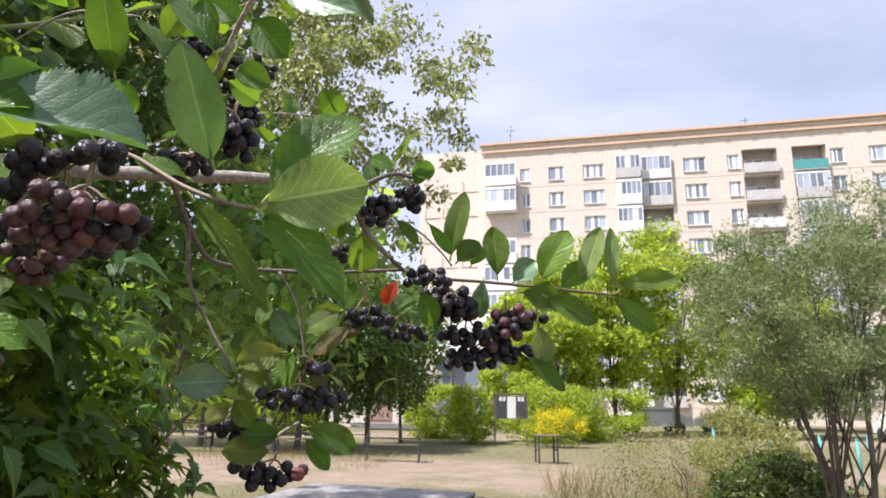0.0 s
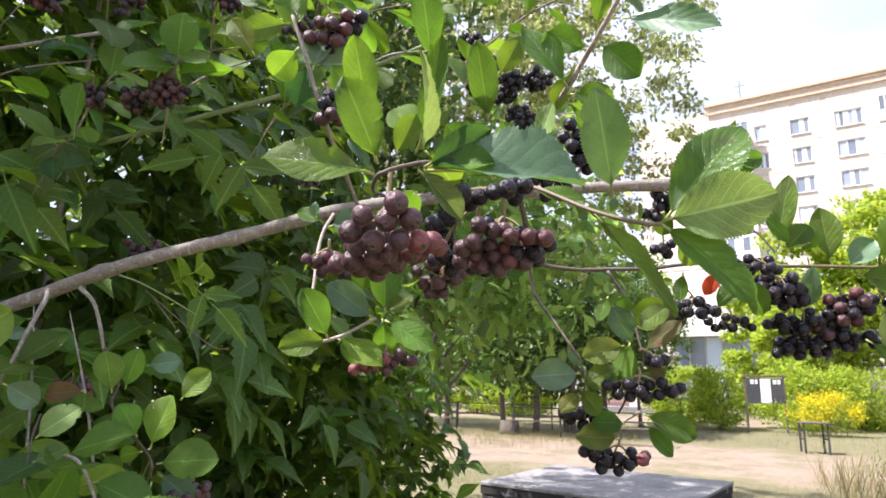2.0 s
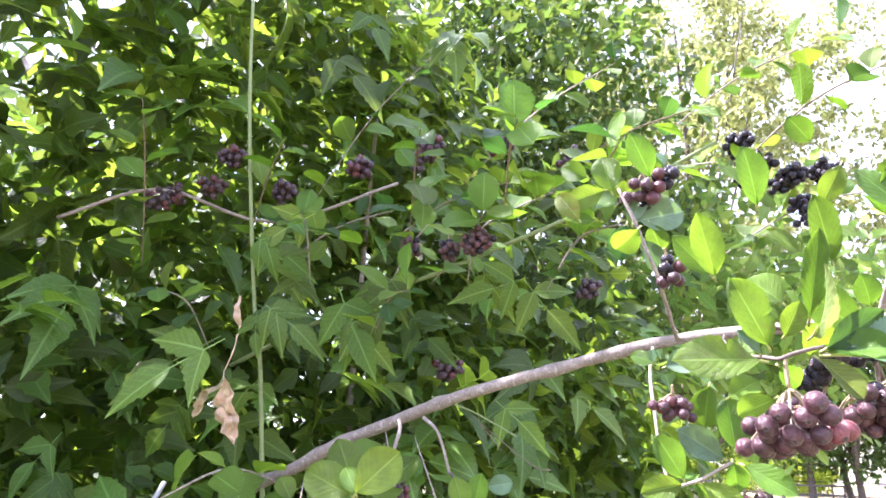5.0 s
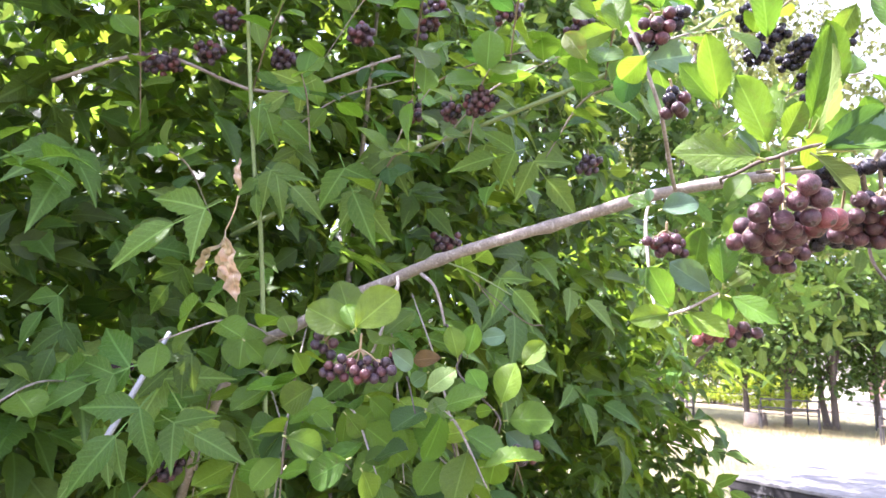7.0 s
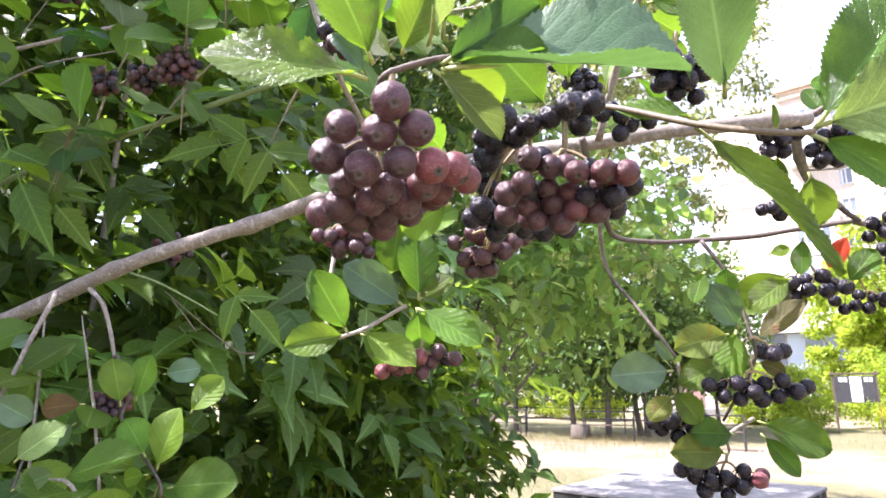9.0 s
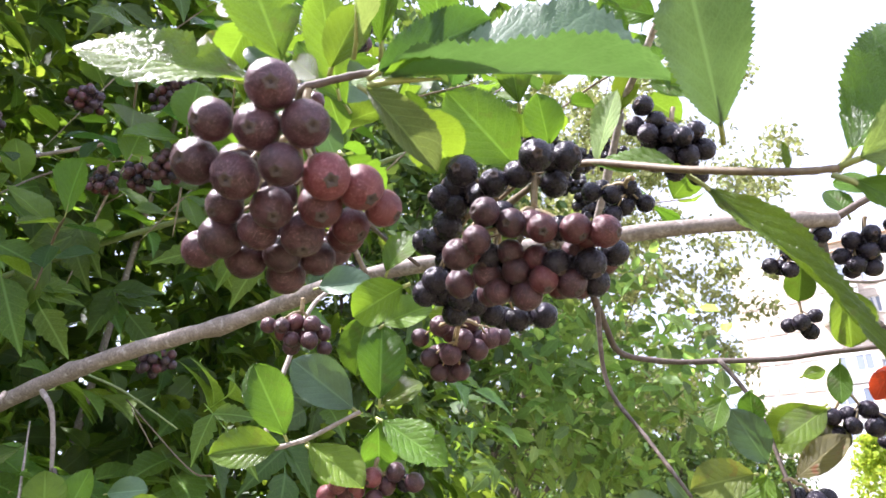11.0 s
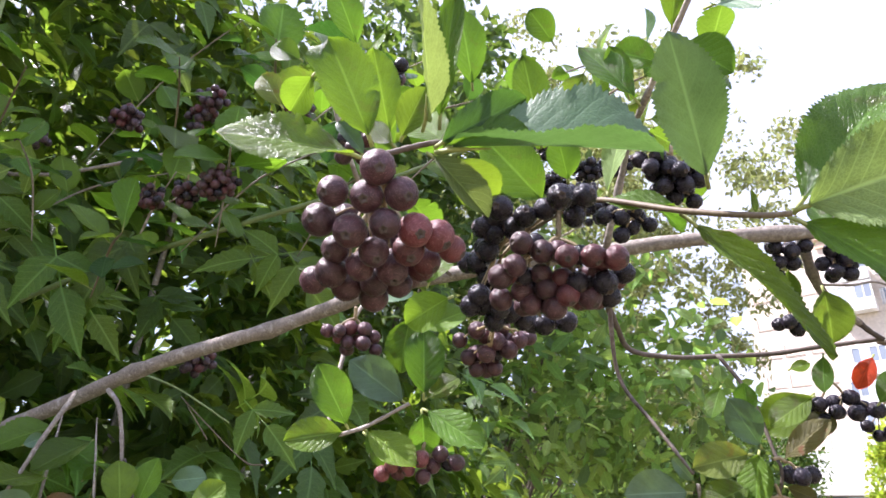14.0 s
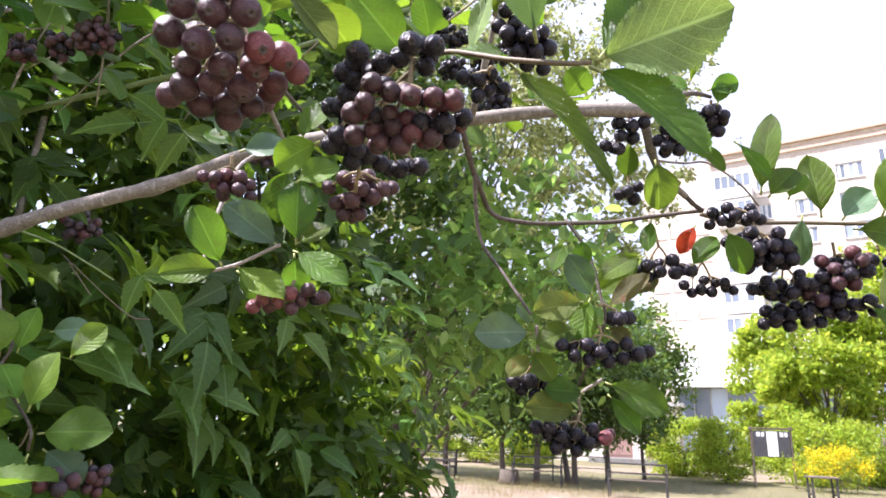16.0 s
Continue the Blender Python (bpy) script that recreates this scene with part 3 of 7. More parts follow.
# ---- ground ----
def make_ground():
    n, near = 70, 34.0
    line = [near * math.copysign(abs(k / (n / 2)) ** 1.3, k) for k in range(-n // 2, n // 2 + 1)]
    line = [-3000, -600, -140] + line + [140, 600, 3000]
    m = len(line)
    verts, faces = [], []
    for a in line:
        for b in line:
            r = max(abs(a), abs(b))
            z = GROUND + (0.035 * noise.noise((a * 0.5, b * 0.5, 0)) + 0.012 * noise.noise((a * 2.1, b * 2.1, 3)) if r < 30 else 0)
            verts.append((a, b + 12, z - 0.03))
    for i in range(m - 1):
        for j in range(m - 1):
            faces.append((i * m + j, (i + 1) * m + j, (i + 1) * m + j + 1, i * m + j + 1))
    ob = new("ground", mesh_of("ground", verts, faces, [ground_material()]))
    return tagged(ob, "dry turf and bare trodden soil of a courtyard", "ground", kind="structure")


ground = make_ground()


def blades(name, n, xr, yr, size, template, material, label, lean=0.5, clump=0.9):
    """Grass of a patch, one mesh."""
    c = np.column_stack([RNG.uniform(*xr, n), RNG.uniform(*yr, n)])
    keep = np.array([noise.noise((p[0] * clump, p[1] * clump, 5)) + RNG.uniform(-0.35, 0.5) > 0 for p in c])
    c = c[keep]
    p = np.column_stack([c, np.full(len(c), GROUND - 0.04)])
    x = unit(len(c)) * lean
    x[:, 2] = 1.0
    s = size * RNG.uniform(0.5, 1.3, len(c))
    ob = new(name, scatter(name, template, p, x, unit(len(c)), s, material, False))
    return tagged(ob, label, "grass", kind="stuff")


blades("grass", 26000, (-4.2, 6.0), (4.5, 12.6), 0.11, STRAW, green_grass, "short green turf round the concrete slab")
blades("grass", 16000, (-2.6, 2.4), (5.4, 8.9), 0.17, STRAW, green_grass, "taller green tufts in front of the concrete slab", 0.6, 2.2)
blades("dry_grass", 9000, (-4.5, 6.0), (4.5, 13.0), 0.13, STRAW, dry_grass, "straw-coloured dry grass in thin tufts", 0.7)
blades("dry_grass", 7000, (-9.0, -2.0), (16.0, 21.5), 0.22, STRAW, dry_grass, "straw-coloured dry grass below the small trees", 0.5, 0.5)
blades("grass", 7000, (-12.0, 8.0), (19.5, 28.0), 0.16, STRAW, green_grass, "thin green grass beyond the dirt yard", 0.5, 0.4)
blades("dry_grass", 5000, (1.6, 7.0), (7.5, 14.0), 0.55, STRAW, dry_grass, "tall bleached grass beside the silvery tree", 0.45, 0.5)


def make_slab():
    slab = holder("concrete_slab", (-1.50, 9.72, GROUND), "low weathered concrete platform with shade coloured into its edges", "platform")
    slab.rotation_euler = (0, 0, radians(-14.5))
    bm = one_box(-1.42, -1.12, 0.205, 1.44, 1.40, 0.25, bevel=0.012)
    part("top", bm, concrete, slab, "grey weathered concrete top")
    # sides and footing: same concrete, their shade put into the colour
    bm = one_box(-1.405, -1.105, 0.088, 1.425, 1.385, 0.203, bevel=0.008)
    part("base", bm, shaded_side, slab, "concrete sides with shade in their colour")
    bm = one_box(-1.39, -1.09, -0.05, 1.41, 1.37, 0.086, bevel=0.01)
    part("footing", bm, shaded_side, slab, "lower course with shade in its colour")
    return slab


make_slab()


# ---- the tall block of flats ----
B0, B1 = Vector((3.12, 64.4, 0)), Vector((40.3, 56.6, 0))
STOREY, ROOF = 2.8, 28.25


def make_flats():
    along = (B1 - B0).normalized()
    house = holder("apartment_building", (B0.x, B0.y, GROUND), "tall sand-coloured panel block of flats with white balconies", "building")
    house.rotation_euler = (0, 0, math.atan2(along.y, along.x))
    x0, x1, deep = -1.1, 76.0, 12.0
    top = ROOF - GROUND
    rows = [25.1 - k * STOREY for k in range(9)]
    # columns: left, right, sort
    cols = [(-0.7, 2.6, "glazed"), (2.95, 4.0, "window"), (5.95, 7.5, "window"), (9.5, 11.6, "window"), (12.75, 15.2, "glazed"), (15.3, 18.2, "open"), (19.4, 21.5, "window"),
            (23.5, 24.6, "window"), (24.9, 28.1, "loggia"), (29.4, 32.4, "loggia"), (32.7, 33.9, "window"), (36.0, 38.0, "window"), (40.0, 42.0, "window"),
            (44.0, 46.4, "window"), (47.2, 50.2, "glazed"), (52.0, 54.0, "window"), (56.0, 58.0, "window"), (60.0, 63.0, "loggia"), (66.0, 68.0, "window")]
    bm = bmesh.new()
    # front wall as strips round the openings
    edges = sorted({x0, x1, *[c[0] for c in cols if c[2] != "glazed"], *[c[1] for c in cols if c[2] != "glazed"]})
    holes = [(c[0], c[1]) for c in cols if c[2] != "glazed"]
    for a, b in zip(edges, edges[1:]):
        if not any(h[0] <= a + 1e-4 and b <= h[1] + 1e-4 for h in holes):
            box(bm, a, 0, -0.3, b, 0.35, top)
        else:
            sort = next(c[2] for c in cols if c[2] != "glazed" and c[0] <= a + 1e-4 and b <= c[1] + 1e-4)
            lo, hi = (-1.15, 1.2) if sort != "window" else (-0.75, 0.75)
            last = top
            for z in rows:
                box(bm, a, 0, z + hi, b, 0.35, last)
                last = z + lo
            box(bm, a, 0, -0.3, b, 0.35, last)
    box(bm, x0, 0.36, -0.3, x0 + 0.35, deep, top)
    box(bm, x1 - 0.35, 0.36, -0.3, x1, deep, top)
    box(bm, x0 + 0.36, deep - 0.35, -0.3, x1 - 0.36, deep, top)
    part("wall", bm, facade_mat, house, "sand-coloured facade wall")
    part("back_wall", one_box(x0 + 0.4, 1.7, 0, x1 - 0.4, 1.8, top - 0.4), balcony_grey, house, "shaded inner wall behind the openings")
    part("roof", one_box(x0 - 0.1, -0.1, top - 0.02, x1 + 0.1, deep + 0.1, top + 0.25), facade_mat, house)
    part("cornice", one_box(x0 - 0.3, -0.45, top + 0.26, x1 + 0.3, 0.6, top + 0.5), cornice_mat, house, "reddish-brown roof edge")
    part("cornice", one_box(x0 - 0.15, -0.25, top - 0.55, x1 + 0.15, -0.002, top - 0.35), cornice_mat, house)
    # horizontal panel joints
    for k, z in enumerate(rows):
        part("joint", one_box(x0, -0.012, z - 1.42, x1, -0.002, z - 1.37), joint_mat, house)
    # vents under the roof
    for k in range(30):
        x = 1.0 + k * 2.5
        part("vent", one_box(x, -0.02, top - 1.25, x + 0.5, -0.002, top - 1.0), joint_mat, house)
    rnd = random.Random(3)

    def window(x0, x1, z, y=0.10, hgt=1.5, lights=2):
        f = 0.09
        bm = bars(x0, x1, z - hgt / 2, z + hgt / 2, y, y + 0.08, lights, f, 0.12, f, f)
        w = part("window", bm, white_paint, house)
        for k in range(lights):
            a, b = x0 + f + (x1 - x0 - 2 * f) * k / lights, x0 + f + (x1 - x0 - 2 * f) * (k + 1) / lights
            part("pane", one_box(a + 0.02, y + 0.03, z - hgt / 2 + f, b - 0.02, y + 0.05, z + hgt / 2 - f), pane_mat, w)
            if rnd.random() < 0.6:
                part("curtain", one_box(a + 0.04, y + 0.012, z - hgt / 2 + f + 0.02, a + 0.04 + (b - a) * rnd.uniform(0.2, 0.55), y + 0.026, z + hgt / 2 - f - 0.02), white_paint, w)

    for a, b, sort in cols:
        for k, z in enumerate(rows):
            if sort == "window":
                window(a, b, z, lights=3 if b - a > 1.8 else 2)
                part("sill", one_box(a - 0.05, -0.12, z - 0.81, b + 0.05, -0.004, z - 0.755), white_paint, house)
            elif sort == "glazed":
                if k == 2 and a < 0:
                    continue
                tint = white_paint if (k + int(a)) % 3 or a < 0 else balcony_grey
                p = part("balcony", one_box(a, -1.15, z - 1.32, b, -0.004, z - 0.25, bevel=0.02), tint, house, "glazed balcony with white panels")
                n = 5
                bm = bars(a, b, z - 0.248, z + 1.28, -1.15, -1.06, n, 0.1, 0.1, 0, 0.28)
                part("balcony_frame", bm, white_paint, p)
                for q in range(n):
                    m = a + (b - a - 0.1) * q / n
                    if rnd.random() < 0.7:
                        part("pane", one_box(m + 0.11, -1.11, z - 0.24, m + (b - a - 0.1) / n - 0.01, -1.09, z + 0.99), pane_mat, p)
                    else:
                        part("panel", one_box(m + 0.11, -1.11, z - 0.24, m + (b - a - 0.1) / n - 0.01, -1.09, z + 0.99), white_paint, p)
                part("balcony_back", one_box(a + 0.05, -1.0, z - 0.24, b - 0.05, -0.9, z + 0.99), balcony_grey, p)
            else:
                tint = teal_paint if (a > 29 and a < 30 and k == 0) else (balcony_grey if rnd.random() < 0.7 else white_paint)
                p = part("balcony", one_box(a + 0.02, -0.35, z - 1.3, b - 0.02, -0.25, z - 0.35), tint, house, "loggia parapet")
                part("balcony_floor", one_box(a + 0.02, -0.34, z - 1.38, b - 0.02, 1.68, z - 1.302), balcony_grey, p)
                part("side_wall", one_box(a - 0.12, 0.36, z - 1.29, a - 0.003, 1.68, z + 1.4), facade_mat, p)
                part("side_wall", one_box(b + 0.003, 0.36, z - 1.29, b + 0.12, 1.68, z + 1.4), facade_mat, p)
                shut = rnd.random() < 0.55
                if (a > 29 and k > 0) or (a < 18 and k < 2) or (shut and k > 2):
                    bm = bars(a + 0.02, b - 0.02, z - 0.345, z + 1.2, -0.34, -0.26, 5, 0.09, 0.09, 0, 0.2)
                    part("balcony_frame", bm, white_paint, p)
                    for q in range(5):
                        m = a + 0.02 + (b - a - 0.12) * q / 5
                        part("pane", one_box(m + 0.1, -0.31, z - 0.34, m + (b - a - 0.12) / 5 - 0.01, -0.29, z + 0.99), pane_mat, p)
                window(a + 0.4, b - 0.9, z - 0.1, 1.55, 1.5, 2)
    # end bay, set back, with ledges
    part("end_bay", one_box(-8.2, 0.5, -0.3, x0 - 0.01, deep, top + 0.15), facade_mat, house, "set-back end bay with shallow panels")
    for k in range(9):
        for x in (-7.6, -5.6, -3.4):
            if x < -2 and k < 8:
                bm = one_box(x, 0.44, rows[k] - 1.35, x + 1.7, 0.498, rows[k] - 1.25)
                box(bm, x, 0.44, rows[k] - 1.248, x + 0.10, 0.498, rows[k] - 0.15)
                part("ledge", bm, joint_mat, house)
    # aerials
    for x, h in ((1.7, 3.2), (26.0, 2.0), (17.0, 1.4)):
        bm = one_box(x, 2.0, top + 0.26, x + 0.05, 2.05, top + 0.26 + h)
        box(bm, x - 0.45, 2.0, top + 0.26 + h * 0.8, x - 0.002, 2.04, top + 0.30 + h * 0.8)
        box(bm, x + 0.052, 2.0, top + 0.26 + h * 0.8, x + 0.5, 2.04, top + 0.30 + h * 0.8)
        box(bm, x - 0.3, 2.0, top + 0.26 + h * 0.6, x - 0.002, 2.04, top + 0.30 + h * 0.6)
        part("aerial", bm, dark_metal, house)
    # shop annex with a white fascia above glass
    part("annex_fascia", one_box(-5.3, -3.2, 6.0, 7.5, -0.2, 9.2, bevel=0.03), white_paint, house, "broad white fascia of a shop annex")
    part("annex_canopy", one_box(-5.6, -3.9, 5.75, 7.8, -0.2, 5.995), balcony_grey, house)
    for k in range(9):
        part("annex_pane", one_box(-5.0 + k * 1.4, -2.8, 0.3, -3.7 + k * 1.4, -2.76, 5.7), pane_mat, house)
        part("annex_post", one_box(-5.1 + k * 1.4, -2.9, 0.0, -5.01 + k * 1.4, -2.6, 5.745), balcony_grey, house)
    part("annex_body", one_box(-5.2, -2.5, -0.3, 7.4, -0.5, 5.74), balcony_grey, house)
    return house


make_flats()


def make_lodge():
    """The low pale building at the far side of the yard with its pinkish doors."""
    house = holder("service_building", (-9.0, 40.0, GROUND), "low pale plastered building with pinkish doors", "building")
    bm = bmesh.new()
    doors = [(3.05, 4.75), (5.45, 6.75)]
    last = -22.0
    for a, b in doors:
        box(bm, last, 0, -0.2, a, 0.3, 3.2)
        box(bm, a, 0, 2.2, b, 0.3, 3.2)
        last = b
    box(bm, last, 0, -0.2, 7.4, 0.3, 3.2)
    box(bm, -22.0, 0.302, -0.2, -21.7, 6, 3.2)
    box(bm, 7.1, 0.302, -0.2, 7.4, 6, 3.2)
    part("wall", bm, pale_wall, house)
    part("roof", one_box(-22.3, -0.5, 3.202, 7.7, 6.3, 3.4), balcony_grey, house)
    for a, b in doors:
        d = part("door", one_box(a + 0.003, 0.12, 0.25, b - 0.003, 0.18, 2.195), pink_door, house, "pinkish-brown double door")
        for k in range(2):
            m = a + 0.1 + (b - a - 0.1) * k / 2
            part("panel", one_box(m, 0.10, 0.4, m + (b - a) / 2 - 0.15, 0.118, 2.05), pink_door, d)
    part("porch", one_box(2.4, -1.3, -0.2, 7.3, -0.004, 0.24), concrete, house, "pale concrete steps")
    for x in (-20, -16.5, -13, -9.5, -6, -2.5):
        w = part("window", one_box(x, -0.03, 1.0, x + 1.6, -0.004, 2.3), white_paint, house)
        part("pane", one_box(x + 0.1, -0.045, 1.1, x + 1.5, -0.032, 2.2), pane_mat, w)
    return house


make_lodge()


# ---- trees ----
def crown_leaves(centre, radii, n, size, template, material, clumps, rng, flat=0.45, droop=0.0, hollow=0.45):
    """Leaves gathered in clumps through an uneven crown."""
    c = rng.normal(size=(clumps, 3))
    c /= np.linalg.norm(c, axis=1, keepdims=True)
    c *= rng.uniform(hollow, 1.0, (clumps, 1)) ** 0.6
    c = np.array(centre) + c * np.array(radii)
    per = n // clumps
    spread = flat * np.mean(radii) * 0.55
    p = np.repeat(c, per, axis=0) + np.clip(rng.normal(size=(per * clumps, 3)), -1.5, 1.5) * spread * np.array((1, 1, 0.6)) * np.repeat(rng.uniform(0.5, 1.2, (clumps, 1)), per, axis=0)
    x = unit(len(p), -droop, rng)
    return p, scatter("crown", template, p, x, unit(len(p), 0.9, rng), size * rng.uniform(0.6, 1.25, len(p)), material), c


def tree(name, at, height, trunk_r, crown_c, radii, n, size, material, label, seed, template=BROAD, clumps=60, trunks=1, droop=0.0, flat=0.45, group="", fork=0.35, hollow=0.45):
    rng, rnd = np.random.RandomState(seed), random.Random(seed)
    ob = holder(name, (at[0], at[1], GROUND), label, "tree" if trunk_r > 0.03 else "bush", group)
    centre = Vector(crown_c)
    p, me, c = crown_leaves(crown_c, radii, n, size, template, material, clumps, rng, flat, droop, hollow)
    bits, stems = [], []
    for k in range(trunks):
        off = Vector((rnd.uniform(-1, 1), rnd.uniform(-1, 1), 0)) * trunk_r * (3 if trunks > 1 else 0)
        root = Vector((off.x, off.y, -0.1))
        split = Vector((centre.x * fork + off.x * 2.5 + rnd.uniform(-0.1, 0.1), centre.y * fork + off.y * 2.5, height * fork))
        crest = Vector((centre.x + off.x * 6, centre.y + off.y * 6, centre.z + radii[2] * 0.6))
        line = smooth_line([root, root.lerp(split, 0.5) + Vector((rnd.uniform(-1, 1), rnd.uniform(-1, 1), 0)) * trunk_r * 0.6, split, split.lerp(crest, 0.5) + Vector((rnd.uniform(-1, 1), rnd.uniform(-1, 1), 0)) * radii[0] * 0.12, crest], 4)
        m = len(line)
        stems.append(tube(line, [trunk_r * (1.25 if i == 0 else 1) * (1 - 0.88 * i / m) for i in range(m)], 9, 0.12))
        for q in range(min(len(c), 18 if trunks == 1 else 9)):
            tip = Vector(c[(q * 7 + k * 3) % len(c)])
            i = min(m - 2, max(int(m * fork * 0.9), int(m * rnd.uniform(fork * 0.8, 0.92))))
            if tip.z < line[i].z - 0.2 * radii[2]:
                i = int(m * fork) + 1
            a = line[i]
            mid = a.lerp(tip, 0.5) + Vector((0, 0, 0.12 * (tip - a).length)) * (1 - 2 * droop)
            b = smooth_line([a, mid, tip], 4)
            r = trunk_r * (1 - 0.85 * i / m) * 0.34
            bits.append(tube(b, [r * (1 - 0.85 * j / len(b)) for j in range(len(b))], 6))
    for tv, tf in stems:
        t = new("trunk", mesh_of("trunk", tv, tf, [trunk_bark]))
        t.parent = ob
    tv, tf = join_parts(bits)
    t = new("limb", mesh_of("limb", tv, tf, [trunk_bark]))
    t.parent = ob
    tagged(t, kind="stuff")
    cr = new("crown", me)
    cr.parent = ob
    tagged(cr, kind="stuff")
    return ob


tree("pale_leaved_tree", (-3.9, 7.6), 8.0, 0.11, (1.0, 0.2, 5.8), (3.2, 2.4, 3.1), 42000, 0.088, poplar_leaf, "tall tree with pale sunlit drooping leaves", 21, clumps=380, droop=0.7, flat=0.105, hollow=0.15, fork=0.22)
tree("box_elder_tree", (-3.3, 4.1), 6.6, 0.09, (-0.08, 0, 4.2), (1.65, 1.85, 2.65), 24500, 0.12, bush_leaf, "tall box elder with a dark dense crown", 23, clumps=150, flat=0.28, hollow=0.2)
tree("box_elder_tree", (-3.7, 0.7), 5.2, 0.06, (0.1, 0, 2.1), (1.0, 2.1, 1.9), 12000, 0.12, bush_leaf, "low box elder with a dark dense crown", 24, OVAL, clumps=110, flat=0.28, hollow=0.2, fork=0.2)
tree("young_elm", (-3.0, 5.2), 4.6, 0.035, (1.15, -0.1, 2.75), (1.15, 1.2, 1.35), 2200, 0.155, elm_leaf, "young tree with large airy mid-green leaves", 22, OVAL, clumps=90, flat=0.32, hollow=0.15, droop=0.3)
for k, (x, y, h, s) in enumerate([(-6.5, 21.4, 6.5, 1.0), (-5.3, 21.1, 7.5, 1.15), (-4.3, 22.2, 6.8, 1.1), (-3.4, 23.9, 6.0, 0.9), (-9.0, 22.5, 7.4, 1.1), (-2.4, 26.0, 6.4, 0.8), (-12.5, 23.5, 7.6, 1.2)]):
    tree("courtyard_tree", (x, y), h, 0.10 * s, (0.1, 0, 0.60 * h), (2.1 * s, 2.0 * s, 0.42 * h), 6600, 0.21, tree_leaf, "slim broad-leaved tree with a dark low crown", 40 + k, clumps=60, group="courtyard trees", trunks=2 if k == 2 else 1, fork=0.3, flat=0.4)
for k, (x, y, h, r) in enumerate([(8.2, 35.0, 11.5, 3.0), (4.8, 33.0, 9.0, 2.6), (12.5, 38.0, 12.5, 3.4), (3.0, 39.0, 7.8, 2.2), (17.0, 36.0, 10.0, 3.3)]):
    tree("maple_tree", (x, y), h, 0.16, (0, 0, 0.55 * h), (r, r, 0.46 * h), 13000, 0.30, maple_leaf, "tree with bright yellow-green sunlit leaves", 60 + k, clumps=60, group="bright green trees", fork=0.2, flat=0.27)
tree("silver_willow", (4.35, 7.6), 3.9, 0.055, (0.30, 0.05, 2.85), (1.95, 1.5, 1.4), 84000, 0.066, silver_leaf, "spreading tree with narrow silvery grey-green leaves", 80, SLIM, clumps=210, trunks=3, flat=0.20, fork=0.22, hollow=0.25)
tree("silver_willow", (5.4, 12.6), 1.8, 0.035, (0, 0, 0.85), (1.1, 1.0, 0.75), 7000, 0.12, weed_leaf, "low grey-green shrub at the foot of the tree", 81, SLIM, clumps=40, trunks=3, flat=0.34)
tree("weed_bush", (3.6, 10.8), 1.4, 0.012, (0, 0, 0.6), (1.5, 1.2, 0.75), 8000, 0.06, weed_leaf, "dry tangled weeds with small leaves", 82, SLIM, clumps=80, trunks=4, flat=0.4)
tree("weed_bush", (4.5, 9.5), 1.8, 0.012, (0, 0, 0.45), (0.85, 0.8, 0.5), 6000, 0.09, low_bush_leaf, "dark green low bush among dry weeds", 83, OVAL, clumps=60, trunks=4, flat=0.4)
tree("weed_bush", (4.0, 9.3), 1.3, 0.012, (0, 0, 0.38), (0.6, 0.6, 0.36), 3600, 0.09, low_bush_leaf, "dark green low bush among dry weeds", 84, OVAL, clumps=50, trunks=4, flat=0.4)
tree("lilac_bush", (0.45, 26.6), 2.4, 0.028, (0, 0, 1.15), (1.05, 1.0, 1.15), 9000, 0.11, maple_leaf, "rounded bright green bush beside the notice board", 85, clumps=70, trunks=4, flat=0.36)
for k, (x, y, r) in enumerate([(-14.5, 31, 2.4), (-11.0, 31.5, 2.2), (-8.3, 30.5, 1.8), (3.6, 28.5, 1.9), (6.2, 30, 2.4), (-18.5, 31, 2.6), (-1.2, 30.0, 1.5)]):
    tree("hedge_bush", (x, y), 2.6, 0.028, (0, 0, 1.2), (r, 1.4, 1.3), 11000, 0.14, maple_leaf, "bright green hedge bush beyond the yard", 90 + k, clumps=60, trunks=4, flat=0.36, group="hedge bushes")
for k, (x, y, h, r) in enumerate([(-20, 44, 10, 4.5), (-12, 47, 9, 4.0), (-30, 42, 12, 5), (24, 47, 9, 4.0), (33, 44, 11, 4.5)]):
    tree("far_tree", (x, y), h, 0.2, (0, 0, 0.55 * h), (r, r, 0.45 * h), 9000, 0.4, tree_leaf, "broad tree in the distance", 110 + k, clumps=80, group="far trees", fork=0.2, flat=0.36)


